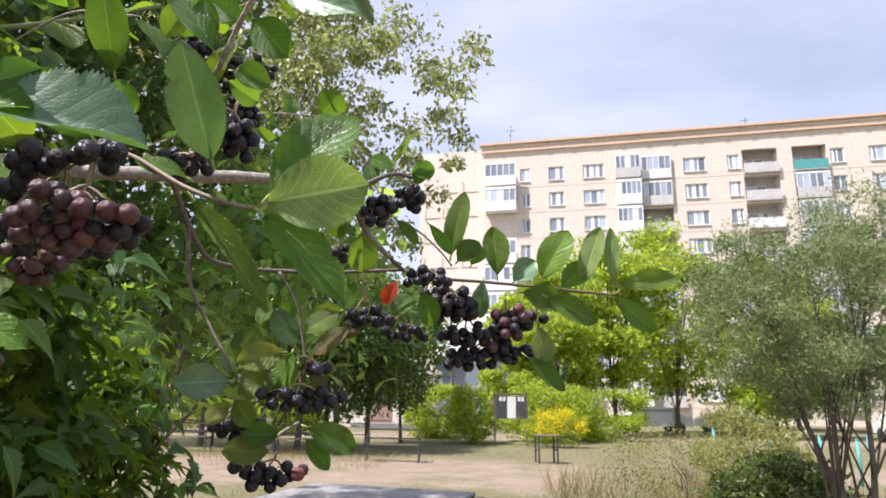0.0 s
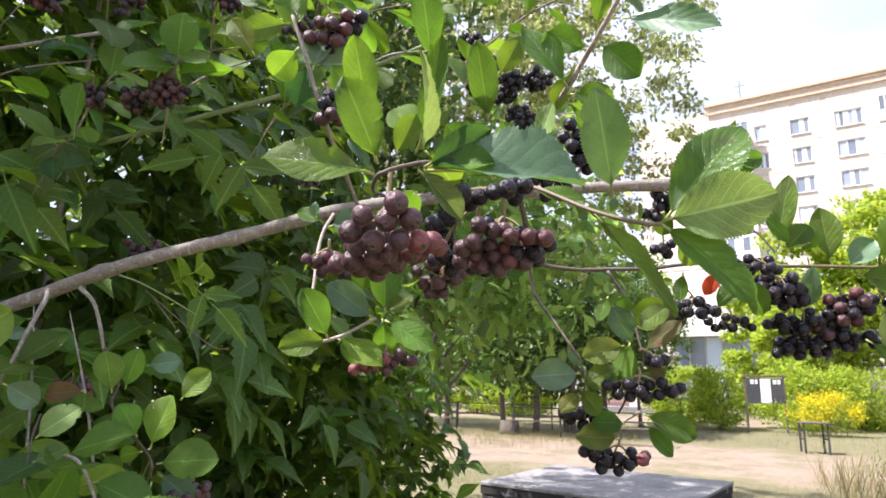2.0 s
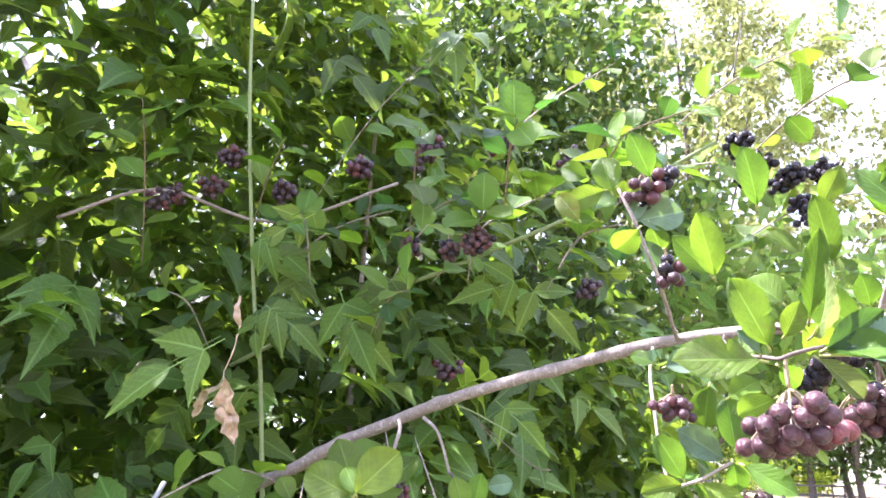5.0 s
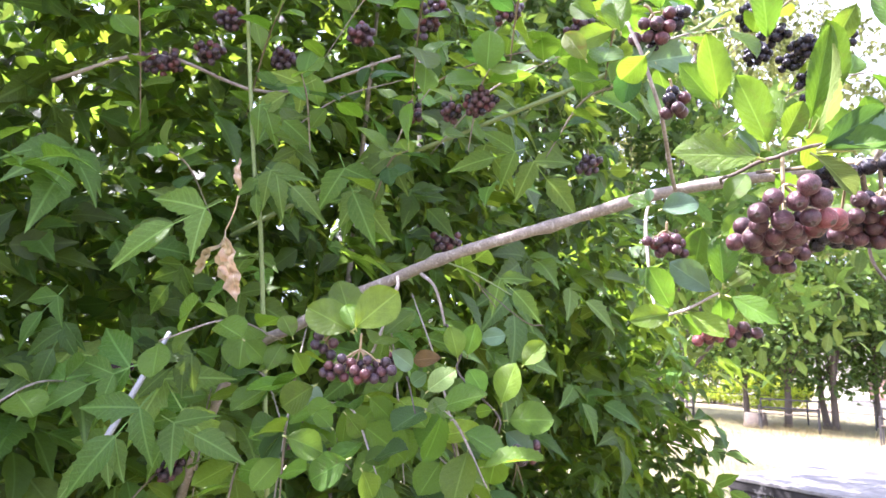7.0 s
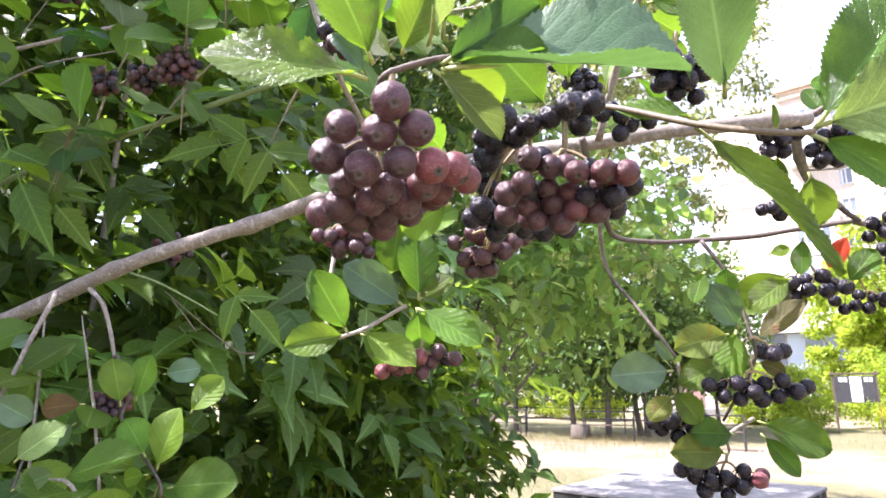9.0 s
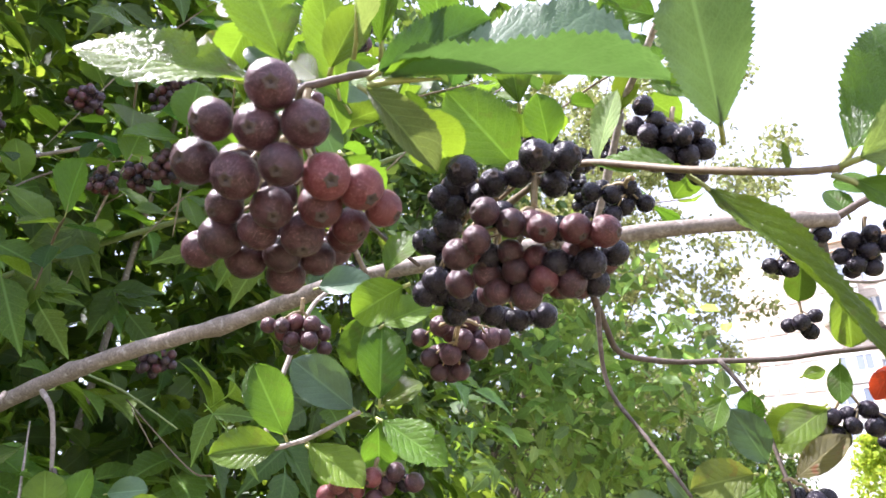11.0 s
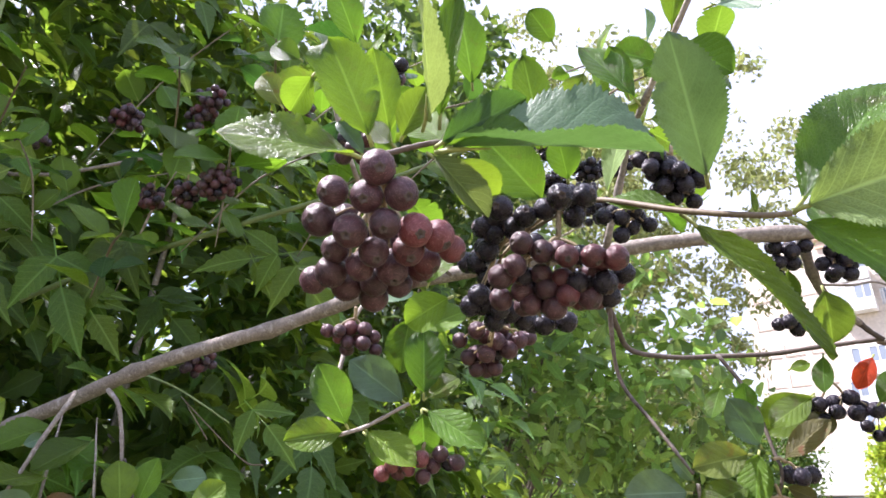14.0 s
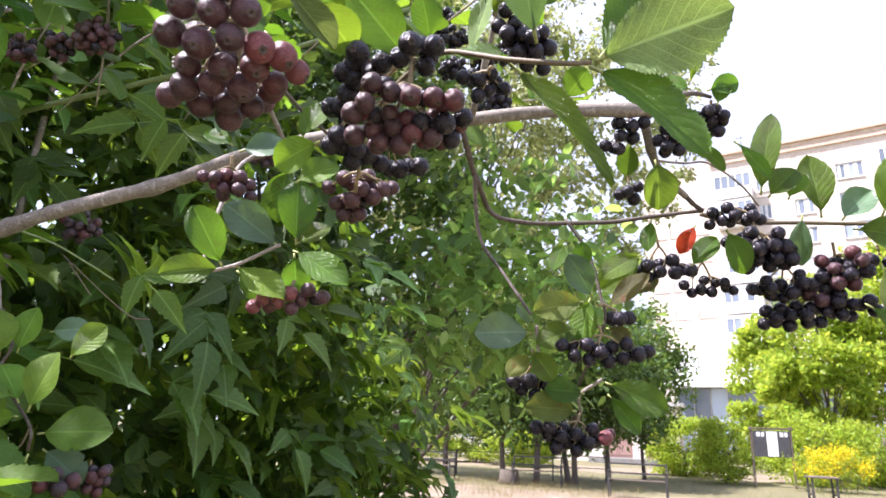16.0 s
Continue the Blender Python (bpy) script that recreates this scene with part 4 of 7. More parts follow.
def goldenrod():
    ob = holder("goldenrod", (3.5, 25.2, GROUND), "tall clump of yellow flowering goldenrod", "flowers")
    rnd = random.Random(5)
    stems, tops = [], []
    for k in range(40):
        x, y = rnd.gauss(0, 0.36), rnd.gauss(0, 0.25)
        h = rnd.uniform(0.55, 1.35)
        top = Vector((x * 1.3, y * 1.2, h))
        stems.append(tube([(x, y, -0.05), (x * 1.1, y * 1.1, h * 0.6), top], [0.006, 0.005, 0.003], 4))
        tops.append(top)
    v, f = join_parts(stems)
    s = new("stem", mesh_of("stem", v, f, [shoot_green]))
    s.parent = ob
    tagged(s, kind="stuff")
    t = np.array([tuple(q) for q in tops])
    p = np.repeat(t, 60, axis=0) + RNG.normal(size=(60 * len(t), 3)) * np.array((0.13, 0.10, 0.12))
    fl = new("blossom", scatter("blossom", OVAL, p, unit(len(p)), unit(len(p), 0.5), np.full(len(p), 0.075), yellow_petal))
    fl.parent = ob
    tagged(fl, kind="stuff")
    p = np.column_stack([RNG.normal(0, 0.6, 1500), RNG.normal(0, 0.3, 1500), RNG.uniform(0.1, 1.1, 1500)])
    lv = new("leaves", scatter("leaves", SLIM, p, unit(len(p), 0.4), unit(len(p), 0.6), np.full(len(p), 0.14), maple_leaf))
    lv.parent = ob
    tagged(lv, kind="stuff")
    return ob


goldenrod()


# ---- yard furniture ----
def sign_board():
    ob = holder("notice_board", (1.95, 25.9, GROUND), "dark notice board on two posts with white sheets", "sign")
    ob.rotation_euler = (0, 0, radians(4))
    for x in (-0.66, 0.60):
        part("post", one_box(x, -0.04, -0.2, x + 0.07, 0.04, 2.02, bevel=0.008), old_wood, ob)
    part("board", one_box(-0.58, -0.05, 0.98, 0.59, -0.01, 1.86, bevel=0.006), board_dark, ob, "dark board")
    part("cross_rail", one_box(-0.7, -0.06, 1.90, 0.72, 0.05, 1.97, bevel=0.006), old_wood, ob)
    part("sheet", one_box(-0.14, -0.062, 1.0, 0.20, -0.052, 1.84), paper_mat, ob, "white paper sheet")
    for x in (-0.46, 0.28):
        part("sheet", one_box(x, -0.062, 1.66, x + 0.12, -0.052, 1.82), paper_mat, ob)
        part("sheet", one_box(x + 0.15, -0.062, 1.66, x + 0.25, -0.052, 1.82), paper_mat, ob)
    return ob


sign_board()


def small_table(at, turn, label):
    ob = holder("yard_table", (at[0], at[1], GROUND), label, "table")
    ob.rotation_euler = (0, 0, radians(turn))
    for k in range(4):
        part("plank", one_box(-0.33, -0.28 + k * 0.145, 0.70, 0.33, -0.145 + k * 0.145, 0.735, bevel=0.006), old_wood, ob)
    for x in (-0.29, 0.25):
        for y in (-0.24, 0.22):
            part("leg", one_box(x, y, -0.1, x + 0.045, y + 0.045, 0.698), dark_metal, ob)
        part("brace", one_box(x, -0.194, 0.30, x + 0.045, 0.219, 0.34), dark_metal, ob)
    return ob


small_table((2.45, 19.0), 6, "small weathered table on thin dark metal legs")


def bench(at, turn, width=1.5):
    ob = holder("metal_bench", (at[0], at[1], GROUND), "thin dark metal bench frame with wooden slats", "bench", "yard benches")
    ob.rotation_euler = (0, 0, radians(turn))
    h = width / 2
    for x in (-h, h - 0.04):
        part("leg", one_box(x, -0.2, -0.1, x + 0.04, -0.16, 0.62), dark_metal, ob)
        part("leg", one_box(x, 0.2, -0.1, x + 0.04, 0.24, 0.85), dark_metal, ob)
        part("armrest", one_box(x, -0.22, 0.622, x + 0.04, 0.198, 0.655), dark_metal, ob)
        part("rail", one_box(x, -0.158, 0.38, x + 0.04, 0.198, 0.415), dark_metal, ob)
    for k in range(3):
        part("slat", one_box(-h + 0.01, -0.15 + k * 0.12, 0.418, h - 0.01, -0.07 + k * 0.12, 0.438), old_wood, ob)
    for z in (0.56, 0.80):
        part("slat", one_box(-h + 0.042, 0.21, z, h - 0.042, 0.235, z + 0.045), dark_metal, ob)
    return ob


for at, turn in (((-1.9, 18.4), 0), ((-5.0, 20.0), 8), ((-8.6, 20.3), -5)):
    bench(at, turn)


def low_fence(x0, y0, n, step):
    ob = holder("low_fence", (x0, y0, GROUND), "low thin dark metal railing along the yard", "fence")
    for k in range(n):
        part("post", one_box(k * step, 0, -0.1, k * step + 0.04, 0.04, 0.86), dark_metal, ob)
        if k < n - 1:
            for z in (0.42, 0.80):
                part("rail", one_box(k * step + 0.042, 0.01, z, (k + 1) * step - 0.002, 0.03, z + 0.022), dark_metal, ob)
    return ob


low_fence(-16.0, 23.0, 8, 1.8)


def stump(at, r, h):
    ob = new("tree_stump")
    ob.location = (at[0], at[1], GROUND)
    v, f = tube([(0, 0, -0.1), (0, 0, h * 0.3), (0.01, 0, h)], [r * 1.25, r, r * 0.95], 12, 0.15)
    t = new("wood", mesh_of("stump", v, f, [trunk_bark]))
    t.parent = ob
    return tagged(ob, "old grey sawn tree stump in dry grass", "stump")


stump((-6.0, 20.4), 0.32, 0.38)


def teal_post(at, h):
    ob = holder("fence_post", (at[0], at[1], GROUND), "thin metal post with flaking turquoise paint", "post", "turquoise posts")
    v, f = tube([(0, 0, -0.1), (0.01, 0, h * 0.5), (0, 0.01, h)], [0.035, 0.035, 0.035], 10)
    p = new("pole", mesh_of("pole", v, f, [teal_paint]))
    p.parent = ob
    v, f = tube([(0, 0.01, h + 0.001), (0, 0.01, h + 0.03)], [0.045, 0.03], 10)
    c = new("cap", mesh_of("cap", v, f, [teal_paint]))
    c.parent = ob


for at in ((8.8, 14.9), (8.9, 16.6), (10.2, 16.8), (9.0, 19.5), (7.6, 20.0)):
    teal_post(at, 0.95)


def parked_car(at, turn):
    ob = holder("parked_car", (at[0], at[1], GROUND), "white parked car half hidden behind foliage", "car", "parked cars")
    ob.rotation_euler = (0, 0, radians(turn))
    prof = [(-2.1, 0.35), (-2.15, 0.75), (-2.0, 0.92), (-1.3, 0.98), (-0.75, 1.42), (0.9, 1.45), (1.6, 1.0), (2.1, 0.9), (2.15, 0.4)]
    verts = [(x, y * (0.86 if z > 1.1 else 1), z) for y in (-0.85, 0.85) for x, z in prof]
    n = len(prof)
    faces = [tuple(range(n)), tuple(range(2 * n - 1, n - 1, -1))] + [(k, n + k, n + (k + 1) % n, (k + 1) % n) for k in range(n)]
    b = new("body", mesh_of("body", verts, faces, [white_paint], smooth=False))
    b.parent = ob
    for y in (-0.80, 0.775):
        part("side_window", one_box(-0.75, y, 1.0, 0.9, y + 0.025, 1.36, bevel=0.01), pane_mat, ob)
        for x in (-1.35, 1.3):
            v, f = tube([(x, y - 0.05 if y < 0 else y - 0.06, 0.33), (x, y + 0.12 if y > 0 else y + 0.1, 0.33)], [0.33, 0.33], 16)
            w = new("wheel", mesh_of("wheel", v, f, [rubber]))
            w.parent = ob
    return ob


for at, turn in (((11.3, 39.0), 4), ((16.4, 39.6), 2), ((21.6, 32.0), 80)):
    parked_car(at, turn)


# ---- the box elder thicket behind the chokeberry ----
box_elder = holder("box_elder_thicket", (-2.0, 1.2, GROUND), "dense thicket of box elder with drooping lobed green leaves", "bush")
COMPOUND = [lobed(random.Random(200 + k), 0.25 + 0.1 * (k % 3)) for k in range(5)]
NEAR_COMPOUND = [lobed(random.Random(230 + k), 0.22 + 0.1 * (k % 3), True) for k in range(5)]
FRONT = [(-2.2, -2.4), (-1.85, -1.4), (-1.62, -0.55), (-1.50, 0.0), (-1.34, 0.75), (-1.32, 1.35), (-1.30, 2.15), (-1.45, 2.9), (-1.9, 3.6)]


def front_points(n, rng, depth, zr, inset=0.0):
    """Places in the shell behind the thicket's front."""
    pts = np.array(FRONT)
    seg = np.diff(pts, axis=0)
    ln = np.linalg.norm(seg, axis=1)
    ln2 = ln * np.array([0.4, 0.6, 1.0, 1.0, 1.0, 0.72, 0.5, 0.4])
    k = rng.choice(len(seg), n, p=ln2 / ln2.sum())
    t = rng.uniform(0, 1, n)
    q = pts[k] + seg[k] * t[:, None]
    nrm = np.column_stack([-seg[:, 1], seg[:, 0]]) / ln[:, None]
    fall = np.clip((q[:, 1] - 1.0) / 1.2, 0, 1)
    near_end = np.clip((-0.15 - q[:, 1]) / 0.9, 0, 1)
    z = zr[0] + rng.uniform(0, 1, n) * (zr[1] - zr[0]) * (1 - 0.42 * fall * fall * (3 - 2 * fall)) * (1 - 0.22 * near_end)
    bulge = np.array([0.30 * noise.noise((a * 1.3, b * 1.3, c * 1.3)) + 0.20 * noise.noise((a * 4, b * 4, c * 4)) for (a, b), c in zip(q, z)])
    # added overhang of the unseen crest, which keeps sun off the leaves below
    over = np.exp(-((q[:, 1] - 0.25) / 0.55) ** 2)
    top = np.clip(z - 2.55, 0, 1) * (0.4 - 0.52 * over) + np.clip((0.9 - z) / 1.0, 0, 1) ** 2 * -0.12
    d = rng.exponential(depth, n) + inset + bulge + top
    p2 = q + nrm[k] * d[:, None]
    out = np.column_stack([-nrm[k], np.zeros(n)])
    thin = np.clip((z - 2.0) / 0.4, 0, 1) * np.clip((0.8 - q[:, 1]) / 0.4, 0, 1)
    keep = rng.uniform(0, 1, n) > np.where(d > 0.20, 0.46, 0.16) * thin
    return np.column_stack([p2, z])[keep], out[keep]


def thicket():
    rng = np.random.RandomState(11)
    base = np.array(box_elder.location)
    bits = []
    # several upright stems from the ground
    rnd = random.Random(12)
    for k in range(16):
        i = k % (len(FRONT) - 1)
        a = Vector((*FRONT[i], 0)).lerp(Vector((*FRONT[i + 1], 0)), rnd.random()) + Vector((-rnd.uniform(0.35, 1.1), rnd.uniform(-0.2, 0.2), GROUND - 0.05))
        b = a + Vector((rnd.uniform(-0.3, 0.4), rnd.uniform(-0.3, 0.3), rnd.uniform(2.2, 3.5)))
        line = smooth_line([a, a.lerp(b, 0.35) + Vector((rnd.uniform(-0.1, 0.1), rnd.uniform(-0.1, 0.1), 0)), a.lerp(b, 0.7), b], 4)
        bits.append((k, line, rnd.uniform(0.010, 0.028)))
    for k, line, r in bits:
        v, f = tube(line, [r * (1 - 0.75 * i / len(line)) for i in range(len(line))], 7, 0.1)
        ob = new("stem", mesh_of("stem", v, f, [bark if k % 3 else shoot_green]))
        under(ob, box_elder, Matrix.Identity(4))
    # joined mass of foliage in five meshes
    for k, tpl in enumerate(COMPOUND):
        n = 2300
        p, out = front_points(n, rng, 0.34, (GROUND, 3.5))
        n = len(p)
        droop = np.column_stack([np.zeros((n, 2)), -rng.uniform(-0.1, 0.6, n)])
        x = out * 0.55 + droop + rng.normal(size=(n, 3)) * np.array((0.9, 0.9, 0.45))
        nrm = out * 0.75 + rng.normal(size=(n, 3)) * 0.5 + np.array((0, 0, 0.7))
        size = rng.uniform(0.09, 0.19, n)
        me = scatter("foliage", tpl, p - base, x, nrm, size, box_leaf)
        ob = new("foliage", me)
        ob.parent = box_elder
        tagged(ob, kind="stuff")
    # leaves deeper inside
    n = 11000
    p, out = front_points(n, rng, 0.40, (GROUND, 3.35), 0.30)
    n = len(p)
    x = out * 0.3 + rng.normal(size=(n, 3)) * 0.6 + np.array((0, 0, -0.4))
    ob = new("foliage", scatter("foliage", OVAL, p - base, x, unit(n, 0.8, rng), rng.uniform(0.08, 0.16, n), box_leaf))
    ob.parent = box_elder
    tagged(ob, kind="stuff")
    # the nearest leaves, one by one
    meshes = [mesh_of("compound_leaf", v, f, [box_leaf_single], uvs=u) for v, f, u in NEAR_COMPOUND]
    p, out = front_points(330, rng, 0.08, (0.6, 2.7), -0.14)
    for i in range(len(p)):
        x = Vector(out[i]) * 0.5 + Vector((0, 0, -rng.uniform(0.1, 0.7))) + Vector(rng.normal(size=3) * np.array((0.7, 0.7, 0.3)))
        nn = Vector(out[i]) * 0.7 + Vector((0, 0, 0.8)) + Vector(rng.normal(size=3)) * 0.35
        m = frame_on(x, nn).to_4x4()
        m.translation = Vector(p[i])
        ob = new("compound_leaf", meshes[i % 5])
        under(ob, box_elder, m @ Matrix.Scale(rng.uniform(0.17, 0.27), 4))
    def near_compound(base_at, tip, normal):
        d = Vector(tip) - Vector(base_at)
        m = frame_on(d, normal).to_4x4()
        m.translation = Vector(base_at)
        under(new("compound_leaf", meshes[int(abs(base_at[0]) * 1000) % 5]), box_elder, m @ Matrix.Scale(d.length, 4))

    near_compound((-0.9599, 0.2263, 1.4581), (-0.9916, 0.1447, 1.3339), (0.73, -0.64, 0.24))
    near_compound((-0.9982, 0.2548, 1.4223), (-0.8902, 0.3091, 1.3732), (0.56, -0.55, 0.62))
    near_compound((-1.1387, 0.2647, 1.4806), (-1.1938, 0.1603, 1.4217), (0.77, -0.57, 0.29))
    near_compound((-1.1139, 0.3718, 1.7619), (-1.1982, 0.2375, 1.6593), (0.81, -0.58, 0.10))
    near_compound((-1.0822, 0.4146, 1.8184), (-0.9777, 0.4846, 1.7469), (0.66, -0.71, 0.27))
    near_compound((-0.6991, 0.6711, 1.8507), (-0.7816, 0.5796, 1.8062), (0.72, -0.69, 0.10))
    near_compound((-0.6918, 0.6526, 1.8412), (-0.6294, 0.6937, 1.7308), (0.66, -0.74, 0.10))
    near_compound((-0.9809, 0.5636, 1.8065), (-1.0033, 0.5381, 1.7123), (0.58, -0.81, 0.08))
    near_compound((-0.9959, 0.5502, 1.8058), (-0.9230, 0.5845, 1.7068), (0.72, -0.61, 0.32))
    near_compound((-1.1573, 0.3433, 1.6572), (-1.2149, 0.3136, 1.5621), (0.64, -0.75, -0.15))
    near_compound((-1.0082, 0.4702, 1.9833), (-1.1018, 0.4002, 1.9209), (0.65, -0.74, -0.15))
    near_compound((-1.0563, 0.4779, 1.8819), (-1.0531, 0.4495, 1.7817), (0.66, -0.72, 0.22))
    near_compound((-0.9209, 0.6172, 1.8093), (-0.8560, 0.6696, 1.7191), (0.75, -0.64, 0.17))
    near_compound((-1.0927, 0.4038, 1.9407), (-1.0178, 0.4865, 1.8763), (0.77, -0.62, 0.10))
    near_compound((-1.0601, 0.3290, 1.5093), (-1.1215, 0.2624, 1.4401), (0.65, -0.75, 0.14))
    near_compound((-1.2576, 0.2082, 1.5553), (-1.2499, 0.1733, 1.4420), (0.80, -0.55, 0.22))
    near_compound((-0.8097, 0.7245, 1.6631), (-0.7228, 0.7529, 1.5848), (0.56, -0.76, 0.34))
    near_compound((-1.1313, 0.2959, 1.4924), (-1.0253, 0.3601, 1.3354), (0.62, -0.60, 0.50))
    near_compound((-1.1356, 0.2622, 1.3862), (-1.1672, 0.1864, 1.2959), (0.66, -0.52, 0.55))
    near_compound((-1.1296, 0.2981, 1.4899), (-1.2753, 0.1506, 1.4408), (0.60, -0.70, 0.40))
    near_compound((-1.0535, 0.3475, 1.7478), (-1.1525, 0.2142, 1.6431), (0.70, -0.60, 0.40))
    near_compound((-1.0021, 0.3817, 1.8004), (-0.9223, 0.4433, 1.7285), (0.60, -0.70, 0.40))
    near_compound((-1.0308, 0.3851, 1.7922), (-1.0227, 0.3819, 1.7202), (0.60, -0.75, 0.30))
    near_compound((-1.0898, 0.3348, 1.4281), (-1.1065, 0.2904, 1.3195), (0.64, -0.56, 0.52))
    near_compound((-0.9285, 0.4680, 1.8329), (-0.8890, 0.5105, 1.6867), (0.60, -0.70, 0.40))
    near_compound((-1.2532, 0.2008, 1.6039), (-1.2929, 0.1463, 1.5080), (0.66, -0.60, 0.45))
    near_compound((-0.8726, 0.5393, 1.8608), (-0.8962, 0.4968, 1.7172), (0.60, -0.70, 0.40))
    near_compound((-0.7733, 0.6386, 1.8783), (-0.7255, 0.6629, 1.7838), (0.55, -0.75, 0.40))
    # shoots that stand out against the leaves
    for pts, r0, r1, m in (
        ([(-1.10, 0.50, 1.25), (-1.105, 0.447, 1.708), (-1.121, 0.432, 1.83), (-1.098, 0.369, 2.186), (-1.10, 0.34, 2.6)], 0.0042, 0.003, shoot_green),
        ([(-1.30, 0.50, 1.74), (-1.033, 0.554, 1.821), (-0.794, 0.619, 1.882), (-0.57, 0.732, 1.973), (-0.42, 0.80, 2.05)], 0.0045, 0.003, shoot_green),
        ([(-1.043, 0.180, 1.336), (-1.073, 0.221, 1.394), (-1.090, 0.278, 1.496), (-1.110, 0.306, 1.534)], 0.0050, 0.0036, bark_pale),
        ([(-1.5, 0.2, 2.02), (-1.35, 0.33, 2.08), (-1.2, 0.5, 2.02), (-1.0, 0.66, 2.1)], 0.004, 0.003, bark),
    ):
        line = smooth_line(pts, 5)
        v, f = tube(line, [r0 + (r1 - r0) * i / len(line) for i in range(len(line))], 8, 0.05)
        under(new("shoot", mesh_of("shoot", v, f, [m])), box_elder, Matrix.Identity(4))
    # withered leaf that hangs from the upright shoot
    rnd = random.Random(9)
    for tip, base_at, w in (((-1.050, 0.378, 1.585), (-1.060, 0.355, 1.700), 0.022), ((-1.110, 0.335, 1.628), (-1.058, 0.352, 1.690), 0.014), ((-1.068, 0.37, 1.612), (-1.056, 0.352, 1.69), 0.020), ((-1.053, 0.361, 1.822), (-1.054, 0.368, 1.755), 0.010)):
        d = Vector(tip) - Vector(base_at)
        v, f, u, ix = blade(d.length, w, 50, 0.12, True, 20, 3, rnd, 3)
        v = [(a, b + 0.09 * d.length * noise.noise((a * 45, b * 30, w * 90)), c + 0.26 * d.length * noise.noise((a * 70, b * 80, w * 50))) for a, b, c in v]
        m = frame_on(d, (0.7, -0.7, 0.1)).to_4x4()
        m.translation = Vector(base_at)
        ob = new("withered_leaf", mesh_of("withered_leaf", v, f, [LEAF["leaf_dry"], LEAF["leaf_dry"]], ix, u))
        under(ob, box_elder, m)
        tagged(ob, "curled pale brown withered leaf")
    v, f = tube(smooth_line([(-1.054, 0.368, 1.757), (-1.050, 0.362, 1.73), (-1.058, 0.355, 1.70)], 4), [0.0012] * 9, 5)
    under(new("stalk", mesh_of("stalk", v, f, [LEAF["leaf_dry"]])), box_elder, Matrix.Identity(4))


thicket()

# ---- the chokeberry bush ----
chokeberry = holder("chokeberry_bush", (-1.72, 0.60, GROUND), "chokeberry bush with glossy green leaves and dark berry clusters", "bush")
LEAF_RND = random.Random(31)


def leaf(base, tip, normal, width, look_of, curl=0.1, fold=18, bites=0):
    d = Vector(tip) - Vector(base)
    fine = width > 0.012
    v, f, u, ix = blade(d.length * 1.02, width, fold, curl, True, 64 if fine else 30, 5 if fine else 3, LEAF_RND, bites, 0.09)
    m = frame_on(d + Vector(normal) * curl * d.length, normal).to_4x4()
    m.translation = Vector(base)
    ob = new("leaf", mesh_of("leaf", v, f, [LEAF[look_of], petiole_mat], ix, u))
    return under(ob, chokeberry, m)


def twig(name, pts, r0, r1, material):
    line = smooth_line(pts, 7)
    n = len(line)
    knots = random.Random(n)
    radii = [(r0 + (r1 - r0) * i / n) * (1 + (0.22 if knots.random() < 0.12 else 0) + 0.05 * math.sin(i * 2.1)) for i in range(n)]
    line = [p + Vector((noise.noise(p * 30), noise.noise(p * 30 + Vector((9, 0, 0))), noise.noise(p * 30 + Vector((0, 9, 0))))) * r1 * 0.5 for p in line]
    v, f = tube(line, radii, 10 if r0 > 0.002 else 7, 0.12)
    return under(new(name, mesh_of(name, v, f, [material])), chokeberry, Matrix.Identity(4))


def berry_mesh(material, rings=10, sides=16):
    """A round berry of radius one, with a puckered crown at its lower end."""
    verts, faces, index = [], [], []
    prof = [(math.sin(math.pi * i / rings), math.cos(math.pi * i / rings)) for i in range(rings)]
    prof = prof[:-1] + [(0.30, -0.935), (0.25, -0.985), (0.17, -0.93), (0.06, -0.90)]
    for i, (r, z) in enumerate(prof):
        star = i >= rings - 1
        for k in range(sides):
            a = 2 * math.pi * k / sides
            q = r * (1 + (0.18 * math.cos(5 * a) if star else 0)) * (1 if i else 0.02)
            verts.append((q * math.cos(a), q * math.sin(a), z * 0.97))
    for i in range(len(prof) - 1):
        for k in range(sides):
            faces.append((i * sides + k, (i + 1) * sides + k, (i + 1) * sides + (k + 1) % sides, i * sides + (k + 1) % sides))
            index.append(1 if i >= rings - 1 else 0)
    faces.append(tuple((len(prof) - 1) * sides + k for k in range(sides)))
    index.append(1)
    return mesh_of("berry", verts, faces, [material, calyx_mat], index)


BERRY_MESH = {k: berry_mesh(m) for k, m in BERRY.items()}
SMALL_BERRY_MESH = {k: berry_mesh(m, 7, 10) for k, m in BERRY.items()}
MIX = {"maroon": "mmmmms", "purple": "ppmpps", "black": "kkkkkk", "darkred": "kmsmkm", "redblack": "rsrmmkm", "wine": "smsmsm", "blackred": "kkkkkkr"}
BUNCH_RND = random.Random(77)


